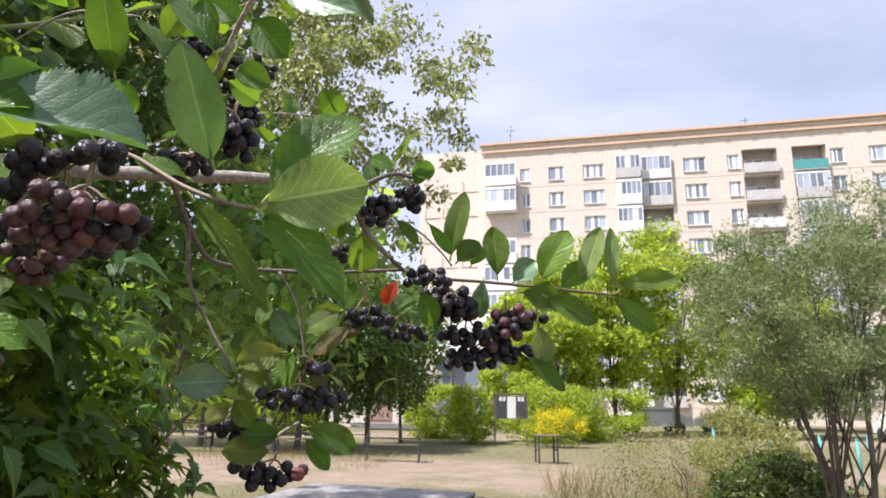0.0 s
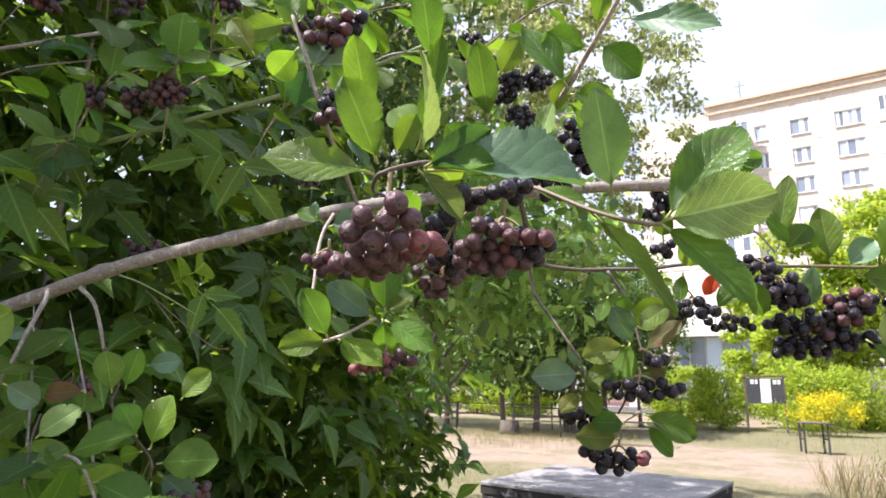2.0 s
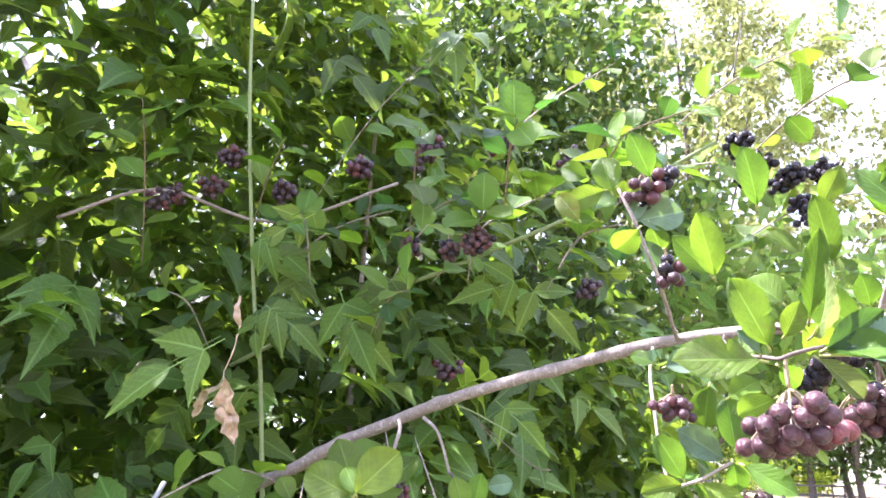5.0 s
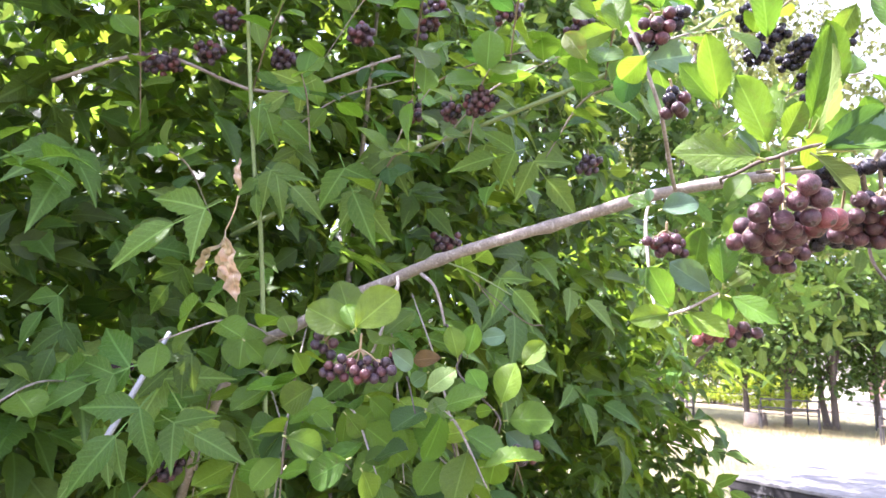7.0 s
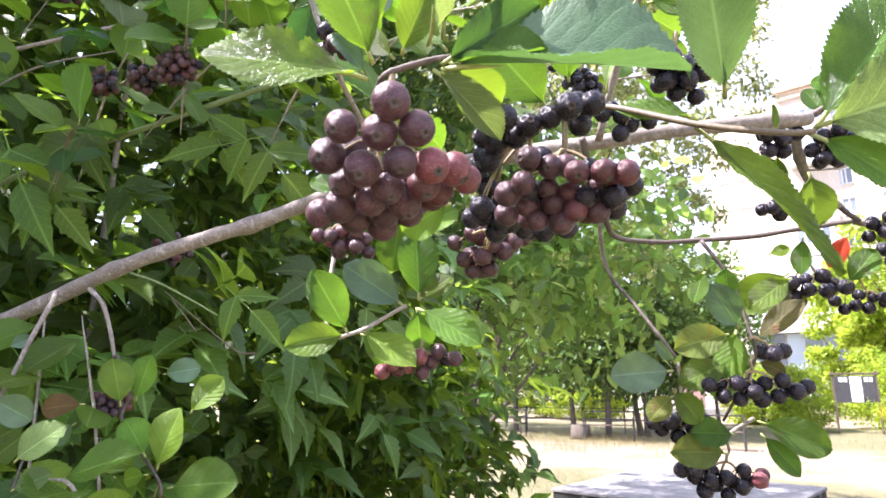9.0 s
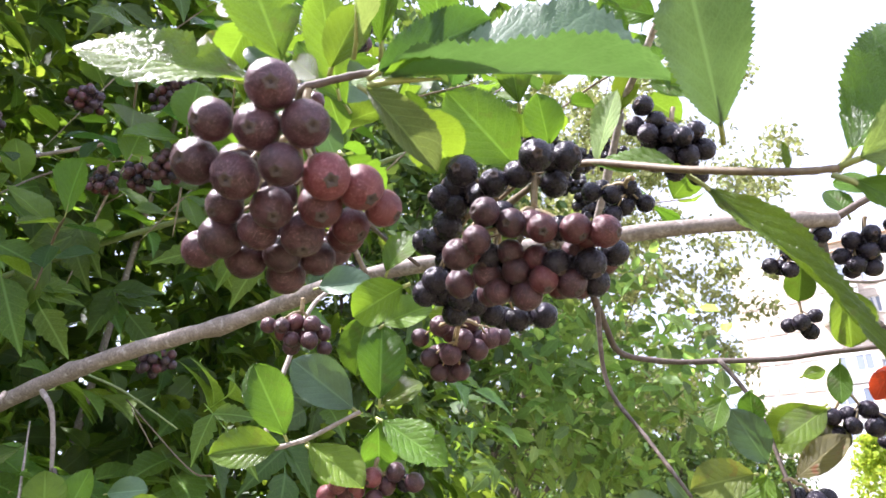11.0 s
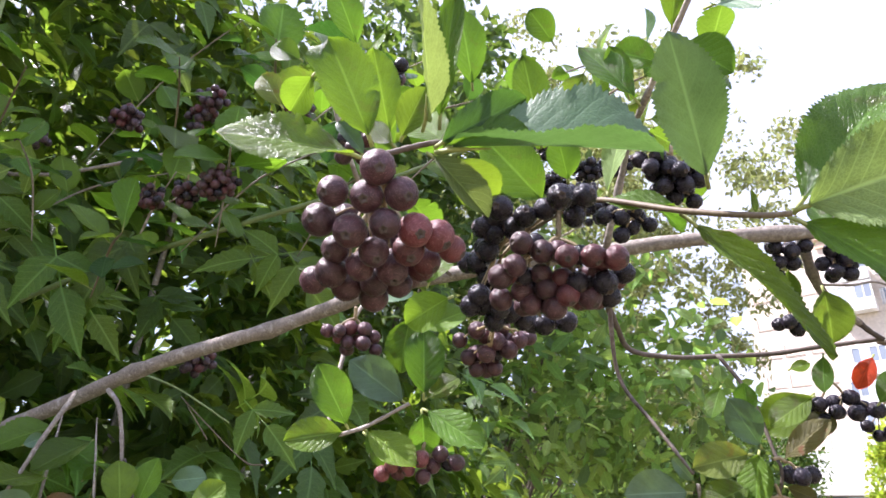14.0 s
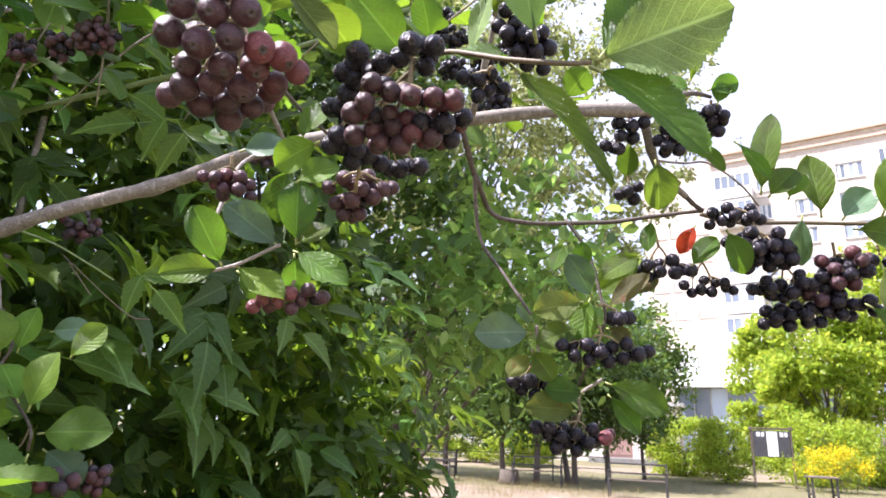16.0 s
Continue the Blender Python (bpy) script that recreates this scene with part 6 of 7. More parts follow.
leaf((0.1335, 0.7101, 1.6386), (0.1545, 0.7049, 1.7062), (-0.38, -0.92, 0.05), 0.0259, "leaf_pale", 0.10, 20, 0)
leaf((0.1675, 0.7110, 1.6398), (0.1656, 0.7052, 1.7064), (0.03, -1.00, -0.08), 0.0160, "leaf_pale", 0.10, 20, 0)
leaf((0.1091, 0.7092, 1.6388), (0.1425, 0.7140, 1.6663), (-0.06, -0.97, 0.24), 0.0283, "leaf_light", 0.10, 20, 0)
leaf((0.1675, 0.7101, 1.6433), (0.2408, 0.7202, 1.6547), (0.11, -0.98, 0.13), 0.0234, "leaf", 0.10, 20, 0)
leaf((0.1639, 0.7123, 1.6338), (0.2148, 0.7326, 1.5990), (0.25, -0.95, -0.20), 0.0246, "leaf", 0.10, 20, 0)
leaf((0.0909, 0.7098, 1.6337), (0.1505, 0.7287, 1.6063), (0.27, -0.96, -0.07), 0.0271, "leaf", 0.10, 20, 0)
leaf((0.0665, 0.7085, 1.6357), (0.1120, 0.7226, 1.6261), (0.30, -0.95, 0.01), 0.0308, "leaf", 0.10, 20, 0)
leaf((0.0702, 0.7239, 1.5718), (0.1185, 0.7449, 1.5336), (0.34, -0.94, -0.09), 0.0185, "leaf", 0.10, 20, 0)
leaf((-0.0883, 0.5913, 1.6729), (-0.0895, 0.6103, 1.6364), (0.41, -0.80, -0.43), 0.0288, "leaf", 0.10, 20, 0)
leaf((-0.1071, 0.5869, 1.6887), (-0.1131, 0.6022, 1.6669), (-0.13, -0.83, -0.55), 0.0191, "leaf", 0.10, 20, 0)
leaf((-0.1077, 0.6668, 1.6126), (-0.1488, 0.6817, 1.5874), (-0.27, -0.95, -0.13), 0.0325, "leaf", 0.10, 20, 0)
leaf((-0.0452, 0.5808, 1.7231), (-0.0223, 0.5902, 1.7301), (0.39, -0.92, -0.02), 0.0179, "leaf", 0.10, 20, 0)
leaf((-0.0593, 0.5787, 1.7299), (-0.0422, 0.5811, 1.7652), (0.04, -1.00, 0.05), 0.0074, "leaf_light", 0.10, 20, 0)
leaf((0.0851, 0.7167, 1.6040), (0.0965, 0.7374, 1.5621), (0.22, -0.90, -0.38), 0.0246, "leaf_pale", 0.10, 20, 0)
leaf((-0.0686, 0.6709, 1.6010), (-0.0455, 0.6759, 1.6265), (0.03, -0.99, 0.17), 0.0209, "leaf", 0.10, 20, 0)
leaf((-0.0368, 0.6650, 1.6306), (-0.0254, 0.6841, 1.5951), (0.39, -0.86, -0.34), 0.0244, "leaf_light", 0.10, 20, 0)
leaf((0.0274, 0.7036, 1.6504), (0.0244, 0.7237, 1.6090), (-0.31, -0.87, -0.40), 0.0197, "leaf_grey", 0.10, 20, 0)
leaf((-0.0287, 0.5915, 1.6810), (-0.0052, 0.6092, 1.6533), (0.38, -0.89, -0.25), 0.0116, "leaf", 0.10, 20, 0)
leaf((-0.0572, 0.5900, 1.6830), (-0.0370, 0.6058, 1.6630), (0.44, -0.87, -0.24), 0.0116, "leaf", 0.10, 20, 0)
leaf((-0.0393, 0.5839, 1.7111), (-0.0324, 0.5899, 1.7299), (0.06, -0.96, 0.28), 0.0147, "leaf_light", 0.10, 20, 0)
leaf((-0.0577, 0.5797, 1.7259), (-0.0800, 0.5860, 1.7394), (-0.21, -0.97, 0.10), 0.0158, "leaf", 0.10, 20, 0)
leaf((-0.1199, 0.6744, 1.5790), (-0.0988, 0.6811, 1.5973), (0.13, -0.97, 0.20), 0.0201, "leaf_olive", 0.10, 20, 0)
leaf((-0.0757, 0.5828, 1.7105), (-0.0852, 0.5871, 1.7342), (0.19, -0.95, 0.25), 0.0158, "leaf", 0.10, 20, 0)
leaf((-0.0618, 0.6818, 1.6428), (-0.0776, 0.6872, 1.6178), (-0.09, -0.98, -0.16), 0.0157, "leaf_orange", 0.12, 18, 0)

# lower shoots of the limb
leaf((-0.6769, 0.3052, 1.5358), (-0.6465, 0.3429, 1.5802), (0.62, -0.76, 0.22), 0.0460, "leaf_bright", 0.08, 14, 0)
leaf((-0.6822, 0.3146, 1.5339), (-0.7307, 0.2850, 1.5608), (0.63, -0.69, 0.37), 0.0437, "leaf_light", 0.08, 14, 0)
leaf((-0.6988, 0.3247, 1.5433), (-0.7177, 0.3164, 1.5938), (0.86, -0.44, 0.25), 0.0381, "leaf", 0.08, 14, 0)
leaf((-0.6724, 0.3093, 1.5361), (-0.6908, 0.3065, 1.5646), (0.75, -0.50, 0.44), 0.0239, "leaf_bright", 0.08, 14, 0)
leaf((-0.6990, 0.2420, 1.4284), (-0.6833, 0.2809, 1.4106), (0.92, -0.23, 0.31), 0.0319, "leaf_light", 0.08, 14, 0)
leaf((-0.6501, 0.2909, 1.4083), (-0.6946, 0.2775, 1.3815), (0.21, -0.97, 0.13), 0.0375, "leaf", 0.08, 14, 0)
leaf((-0.7011, 0.3082, 1.4299), (-0.7257, 0.3027, 1.4461), (0.53, -0.58, 0.61), 0.0210, "leaf_light", 0.08, 14, 0)
leaf((-0.6814, 0.3342, 1.3947), (-0.6687, 0.3636, 1.4056), (0.70, -0.49, 0.51), 0.0237, "leaf", 0.08, 14, 0)
leaf((-0.6426, 0.3002, 1.3975), (-0.6484, 0.3230, 1.3654), (0.95, -0.14, -0.27), 0.0279, "leaf_light", 0.08, 14, 0)
leaf((-0.7669, 0.2945, 1.5263), (-0.7873, 0.2904, 1.5527), (0.74, -0.45, 0.50), 0.0235, "leaf", 0.08, 14, 0)
leaf((-0.7681, 0.2965, 1.5133), (-0.7732, 0.3185, 1.4874), (0.97, -0.07, -0.25), 0.0241, "leaf_light", 0.08, 14, 0)
leaf((-0.8039, 0.2843, 1.4859), (-0.7989, 0.3013, 1.5197), (0.66, -0.70, 0.26), 0.0267, "leaf", 0.08, 14, 0)
leaf((-0.8385, 0.2713, 1.5249), (-0.8337, 0.3022, 1.4986), (0.99, -0.12, 0.03), 0.0286, "leaf_light", 0.08, 14, 0)
leaf((-0.7602, 0.3263, 1.4748), (-0.8056, 0.3126, 1.4459), (0.29, -0.96, -0.00), 0.0389, "leaf", 0.08, 14, 0)
leaf((-0.6845, 0.3711, 1.5172), (-0.6773, 0.4025, 1.4984), (0.98, -0.22, 0.01), 0.0261, "leaf_grey", 0.08, 14, 0)
leaf((-0.7166, 0.3683, 1.4637), (-0.7102, 0.4009, 1.4369), (0.98, -0.19, 0.00), 0.0299, "leaf_light", 0.08, 14, 0)
leaf((-0.7063, 0.3269, 1.4467), (-0.7061, 0.3537, 1.4206), (0.99, -0.11, -0.10), 0.0262, "leaf", 0.08, 14, 0)

# leafy side shoot below the limb
leaf((-0.6092, 0.4633, 1.4303), (-0.6630, 0.4432, 1.4186), (0.20, -0.84, 0.51), 0.0336, "leaf_bright", 0.07, 14, 0)
leaf((-0.5931, 0.4680, 1.4235), (-0.6138, 0.4755, 1.3670), (0.35, -0.90, -0.25), 0.0384, "leaf_light", 0.07, 14, 1)
leaf((-0.5960, 0.4750, 1.4406), (-0.5500, 0.5108, 1.4430), (0.51, -0.69, 0.51), 0.0409, "leaf_light", 0.07, 14, 1)
leaf((-0.6090, 0.4933, 1.4270), (-0.5871, 0.5206, 1.3985), (0.86, -0.46, 0.22), 0.0316, "leaf_grey", 0.07, 14, 2)
leaf((-0.5921, 0.4513, 1.4544), (-0.6148, 0.4484, 1.4488), (0.06, -0.97, 0.24), 0.0164, "leaf_bright", 0.07, 14, 0)
leaf((-0.5856, 0.4546, 1.4572), (-0.5710, 0.4636, 1.5065), (0.18, -0.98, 0.12), 0.0364, "leaf_light", 0.07, 14, 0)
leaf((-0.6179, 0.4694, 1.4654), (-0.6388, 0.4609, 1.4971), (0.79, -0.47, 0.40), 0.0273, "leaf_light", 0.07, 14, 0)
leaf((-0.6334, 0.4741, 1.4541), (-0.6699, 0.4599, 1.4662), (0.45, -0.67, 0.59), 0.0287, "leaf_bright", 0.07, 14, 0)
leaf((-0.6702, 0.4782, 1.5072), (-0.6818, 0.4729, 1.5507), (0.88, -0.45, 0.18), 0.0318, "leaf_light", 0.07, 14, 0)
leaf((-0.6674, 0.4908, 1.5111), (-0.6585, 0.4975, 1.5551), (0.48, -0.87, 0.03), 0.0265, "leaf_light", 0.07, 14, 0)
leaf((-0.5670, 0.4690, 1.5028), (-0.5471, 0.4847, 1.5321), (0.37, -0.90, 0.23), 0.0263, "leaf_bright", 0.07, 14, 0)
leaf((-0.6778, 0.5269, 1.5371), (-0.6508, 0.5510, 1.5431), (0.65, -0.75, 0.12), 0.0257, "leaf_grey", 0.07, 14, 0)
leaf((-0.6514, 0.4298, 1.5111), (-0.6902, 0.4174, 1.5062), (0.27, -0.93, 0.26), 0.0210, "leaf_reddish", 0.07, 14, 0)
leaf((-0.6107, 0.3549, 1.4733), (-0.5856, 0.3746, 1.4976), (0.39, -0.87, 0.30), 0.0261, "leaf_pale", 0.07, 14, 2)
leaf((-0.6129, 0.3572, 1.4536), (-0.5958, 0.3748, 1.4635), (0.53, -0.74, 0.41), 0.0185, "leaf_pale", 0.07, 14, 2)
leaf((-0.8409, 0.4355, 1.3847), (-0.8956, 0.4082, 1.4110), (0.57, -0.60, 0.56), 0.0411, "leaf_light", 0.07, 14, 1)
leaf((-0.8242, 0.4502, 1.3577), (-0.7804, 0.4823, 1.3741), (0.45, -0.81, 0.39), 0.0352, "leaf", 0.07, 14, 0)
leaf((-0.7991, 0.4093, 1.4059), (-0.7713, 0.4284, 1.4419), (0.50, -0.86, 0.07), 0.0346, "leaf_light", 0.07, 14, 1)
leaf((-0.8808, 0.4191, 1.3466), (-0.9014, 0.4106, 1.3789), (0.84, -0.28, 0.46), 0.0274, "leaf_light", 0.07, 14, 1)
leaf((-0.8527, 0.4593, 1.3449), (-0.9053, 0.4358, 1.3567), (0.43, -0.65, 0.63), 0.0344, "leaf", 0.07, 14, 0)
leaf((-0.7652, 0.3983, 1.4471), (-0.7477, 0.4142, 1.4671), (0.56, -0.81, 0.17), 0.0217, "leaf_light", 0.07, 14, 0)
leaf((-0.7865, 0.3620, 1.4487), (-0.8207, 0.3488, 1.4633), (0.50, -0.66, 0.57), 0.0276, "leaf_grey", 0.07, 14, 0)
leaf((-0.7230, 0.3938, 1.4784), (-0.7031, 0.4120, 1.4943), (0.56, -0.80, 0.21), 0.0219, "leaf", 0.07, 14, 2)
leaf((-0.6977, 0.4530, 1.4925), (-0.7236, 0.4501, 1.4766), (0.22, -0.96, -0.19), 0.0214, "leaf_grey", 0.07, 14, 0)
leaf((-0.6792, 0.4843, 1.4439), (-0.6735, 0.5009, 1.4227), (0.95, -0.30, 0.02), 0.0192, "leaf_light", 0.07, 14, 0)
leaf((-0.8289, 0.4846, 1.4118), (-0.8147, 0.5058, 1.3926), (0.89, -0.35, 0.28), 0.0223, "leaf_dark", 0.07, 14, 0)
leaf((-0.8079, 0.4458, 1.5652), (-0.7957, 0.4606, 1.5744), (0.69, -0.69, 0.20), 0.0149, "leaf_grey", 0.07, 14, 0)
leaf((-0.7717, 0.4958, 1.5352), (-0.7659, 0.5061, 1.5488), (0.70, -0.68, 0.21), 0.0126, "leaf_light", 0.07, 14, 0)
twig("twig", [(-0.7071, 0.4949, 1.5549), (-0.6801, 0.4935, 1.5203), (-0.6794, 0.4866, 1.4958), (-0.6401, 0.4792, 1.4688), (-0.6005, 0.4716, 1.4444), (-0.6012, 0.4746, 1.4258)], 0.0018, 0.0013, bark_dark)
twig("twig", [(-0.6005, 0.4716, 1.4444), (-0.6067, 0.4707, 1.4296), (-0.6135, 0.4674, 1.4260)], 0.0009, 0.0006, bark_young)
twig("twig", [(-0.7065, 0.5086, 1.4159), (-0.6963, 0.5100, 1.3759), (-0.7042, 0.5106, 1.3470)], 0.0016, 0.0011, bark_dark)
twig("twig", [(-0.5987, 0.5056, 1.3924), (-0.5930, 0.5144, 1.3616)], 0.0007, 0.0005, bark_young)
twig("twig", [(-0.5923, 0.4962, 1.3998), (-0.5987, 0.5069, 1.3847), (-0.6106, 0.5163, 1.3595)], 0.0007, 0.0005, bark_young)
twig("twig", [(-0.9178, 0.4065, 1.4263), (-0.8761, 0.4248, 1.3952), (-0.8306, 0.4467, 1.3565)], 0.0016, 0.0011, bark_dark)
twig("twig", [(-0.7226, 0.4398, 1.4849), (-0.6756, 0.3998, 1.4690), (-0.6435, 0.3755, 1.4480)], 0.0012, 0.0008, bark_dark)
twig("twig", [(-0.6178, 0.5934, 1.5585), (-0.6477, 0.5862, 1.5663), (-0.7214, 0.5551, 1.6293)], 0.0009, 0.0006, bark_young)
twig("twig", [(-0.6780, 0.5655, 1.5826), (-0.7065, 0.5541, 1.6184)], 0.0007, 0.0005, bark_young)
bunch((-0.5915, 0.4950, 1.4092), (-0.5968, 0.4940, 1.3972), (-0.5825, 0.5020, 1.3997), 5, 0.0070, 0.0034, "purple")

# shoots above the limb
leaf((-0.4016, 0.3849, 1.8316), (-0.4392, 0.3673, 1.8200), (0.47, -0.86, -0.22), 0.0244, "leaf", 0.08, 16, 0)
leaf((-0.3989, 0.3889, 1.8252), (-0.4072, 0.3852, 1.8668), (0.56, -0.83, 0.04), 0.0298, "leaf_light", 0.08, 16, 0)
leaf((-0.3922, 0.4008, 1.7997), (-0.4073, 0.4091, 1.7646), (0.18, -0.94, -0.30), 0.0274, "leaf_dark", 0.08, 16, 0)
leaf((-0.3882, 0.4047, 1.7988), (-0.3541, 0.4458, 1.8130), (0.78, -0.61, -0.11), 0.0322, "leaf_grey", 0.08, 16, 0)
leaf((-0.3830, 0.4128, 1.7840), (-0.3785, 0.4376, 1.7539), (0.61, -0.65, -0.45), 0.0211, "leaf_grey", 0.08, 16, 0)
leaf((-0.4258, 0.3709, 1.7982), (-0.4445, 0.3602, 1.8296), (0.48, -0.88, -0.01), 0.0222, "leaf_yellow", 0.08, 16, 0)
leaf((-0.3894, 0.4046, 1.7945), (-0.3822, 0.4159, 1.8325), (0.35, -0.91, 0.21), 0.0222, "leaf_grey", 0.08, 16, 0)
leaf((-0.4137, 0.3716, 1.8418), (-0.4379, 0.3598, 1.8572), (0.35, -0.92, -0.16), 0.0218, "leaf_light", 0.08, 16, 0)
leaf((-0.3767, 0.4147, 1.8004), (-0.3751, 0.4363, 1.7726), (0.59, -0.65, -0.47), 0.0222, "leaf", 0.08, 16, 0)
leaf((-0.3042, 0.3629, 1.7176), (-0.3242, 0.3368, 1.7518), (0.66, -0.73, -0.18), 0.0226, "leaf_light", 0.10, 24, 0)
leaf((-0.2965, 0.3444, 1.7096), (-0.2962, 0.3191, 1.7604), (0.52, -0.76, -0.38), 0.0237, "leaf_light", 0.10, 24, 0)
leaf((-0.2457, 0.3270, 1.6815), (-0.2689, 0.3279, 1.7046), (0.27, -0.91, 0.31), 0.0230, "leaf_light", 0.12, 18, 0)

# berry clusters
cluster((-0.2368, 0.2660, 1.6387), [(19.2, -30.3, -28.7), (1.4, -31.2, -33.7), (12.3, -26.1, -36.0), (22.8, -20.8, -34.9), (-7.9, -26.3, -40.3), (3.3, -22.3, -45.3), (17.1, -21.0, -45.1), (22.4, -10.7, -44.0, "r"), (25.7, -0.8, -42.7, "r"), (24.9, 10.7, -42.9, "r"), (-12.5, -11.1, -44.6), (5.5, -10.9, -49.2), (15.4, -3.8, -47.4, "s"), (13.1, 12.1, -45.3, "s"), (-17.3, -6.5, -51.0), (-28.1, -3.8, -51.6), (-5.7, -4.2, -50.5), (4.1, 2.9, -50.7), (-19.4, 5.4, -52.5), (-8.3, 8.7, -51.6), (-3.8, 18.7, -49.5), (-16.2, 19.3, -52.9), (7.4, 17.2, -45.1, "s"), (-5.6, -15.3, -35.6), (-0.5, -4.0, -40.3), (8.1, 3.4, -38.9), (-16.9, 8.2, -47.4), (-3.2, 11.5, -42.5), (-19.6, 16.6, -37.5), (-27.9, 12.1, -39.0), (-20.0, 27.8, -43.5), (-4.6, 26.6, -42.7)], 0.0058, "maroon")
cluster((-0.1987, 0.3564, 1.6469), [(-9.4, -25.0, -26.2), (-2.1, -18.6, -29.2), (9.5, -18.4, -33.6, "s"), (19.5, -13.1, -33.3, "s"), (28.5, -8.7, -34.1, "s"), (-12.2, -25.6, -37.0), (-20.7, -23.0, -40.0), (-6.3, -9.6, -36.1), (9.2, -4.7, -41.1, "k"), (20.6, -0.7, -41.5, "k"), (26.8, 9.2, -34.3, "k"), (-17.3, -6.2, -41.6), (-5.1, -6.6, -42.5), (4.4, -4.7, -46.6, "s"), (12.5, 2.1, -46.8), (17.4, 15.8, -42.2, "k"), (-13.9, -4.2, -48.3), (-3.3, -1.7, -50.5), (-26.7, -9.8, -45.5), (-1.4, 0.1, -38.5), (-16.3, -1.8, -33.9), (14.1, 3.3, -34.3)], 0.0055, "maroon")
cluster((-0.1987, 0.3564, 1.6469), [(-6.6, -16.4, -24.0), (3.1, -12.6, -27.8), (12.2, -8.0, -29.4), (21.1, -4.5, -32.1), (-19.3, -17.7, -36.9), (-14.6, -10.6, -36.5), (1.9, -4.8, -38.1), (12.2, 2.2, -40.3), (21.0, 17.5, -33.5), (-13.7, 0.1, -40.0), (-3.5, 0.2, -43.6), (6.3, 7.1, -45.1), (11.6, 15.2, -43.0), (-11.8, 2.3, -45.7), (-21.5, 5.1, -45.0), (-12.3, 7.7, -32.2)], 0.0052, "darkred")
cluster((-0.2092, 0.3640, 1.6563), [(-12.4, -26.6, -11.5), (-28.0, -15.0, -13.7), (-4.7, -14.1, -12.1), (17.5, -24.9, -11.9), (25.6, -12.8, -7.2), (16.5, -3.0, -11.8), (-23.5, -11.1, -16.8), (-38.6, 0.1, -25.6), (-29.5, -5.6, -22.2), (-45.2, 2.0, -23.3), (-13.9, -7.9, -13.6), (-35.1, -3.5, -45.4), (-28.1, 5.0, -51.2), (-40.8, -1.8, -49.5), (-24.1, 26.7, -51.2), (-17.1, 38.3, -51.0), (-4.9, 40.1, -50.2), (-33.2, 9.9, -55.6), (-27.8, 17.3, -48.8), (-35.0, 5.2, -33.0)], 0.0061, "black")
cluster((-0.2092, 0.3640, 1.6563), [(-22.7, -13.1, -9.1), (-17.7, -8.5, -8.9), (4.5, -11.1, -8.7), (17.3, -10.3, -3.9), (17.6, -1.6, -4.8), (-34.2, 0.1, -16.9), (-35.3, 2.6, -20.8), (-41.6, 6.9, -19.6), (-35.1, 4.2, -46.9), (-39.0, 6.9, -46.8), (-24.1, 38.5, -49.5), (-15.4, 46.6, -46.0), (-32.2, 19.7, -49.2), (-34.0, 12.4, -40.7)], 0.0058, "black")
cluster((-0.2465, 0.3869, 1.6105), [(-34.9, 41.4, 6.0), (-24.4, 48.1, -0.5), (-13.7, 57.7, 1.7), (-9.5, 63.9, 4.4), (-43.6, 47.2, -8.8), (-30.8, 47.0, -8.0), (-19.3, 55.0, -4.5), (-40.7, 53.0, -15.4), (-30.9, 58.6, -14.3), (-48.0, 43.5, 1.6), (-23.5, 53.9, 10.8)], 0.0056, "maroon")
cluster((-0.2465, 0.3869, 1.6105), [(-34.4, 53.5, 5.5), (-22.8, 60.2, 2.9), (-16.5, 68.3, 5.6), (-39.8, 54.4, -4.4), (-30.6, 58.1, -5.3), (-36.9, 63.3, -9.2), (-37.5, 60.6, -14.1), (-44.3, 55.5, -4.9), (-38.6, 51.1, 8.4), (-34.4, 57.1, 12.0)], 0.0056, "darkred")
bunch((-0.1545, 0.4394, 1.7231), (-0.1653, 0.4291, 1.7062), (-0.1483, 0.4477, 1.6931), 20, 0.0054, 0.0101, "black")
bunch((-0.1743, 0.4214, 1.6758), (-0.1959, 0.4324, 1.6786), (-0.1763, 0.4464, 1.6761), 8, 0.0052, 0.0034, "black")
bunch((-0.3707, 0.4177, 1.6411), (-0.3847, 0.4144, 1.6239), (-0.3631, 0.4275, 1.6170), 13, 0.0051, 0.0084, "wine")
bunch((-0.3305, 0.4522, 1.5530), (-0.3535, 0.4384, 1.5357), (-0.3093, 0.4601, 1.5427), 10, 0.0053, 0.0026, "redblack")
bunch((-0.1421, 0.6074, 1.5401), (-0.1690, 0.5981, 1.5199), (-0.1075, 0.6308, 1.5194), 14, 0.0063, 0.0067, "black")
bunch((-0.1937, 0.5965, 1.5199), (-0.2148, 0.6103, 1.4911), (-0.1807, 0.6277, 1.4938), 7, 0.0067, 0.0026, "black")
bunch((-0.1647, 0.6459, 1.4717), (-0.1948, 0.6232, 1.4518), (-0.1429, 0.6506, 1.4523), 15, 0.0062, 0.0070, "blackred")
bunch((-0.1404, 0.6043, 1.5564), (-0.1325, 0.6115, 1.5441), (-0.1172, 0.6185, 1.5488), 3, 0.0067, 0.0013, "black")
bunch((-0.0976, 0.6618, 1.6351), (-0.1151, 0.6795, 1.6015), (-0.0697, 0.6809, 1.6023), 9, 0.0064, 0.0058, "black")
bunch((-0.0633, 0.6952, 1.6295), (-0.0755, 0.7046, 1.5884), (-0.0329, 0.7059, 1.5891), 10, 0.0051, 0.0048, "black")
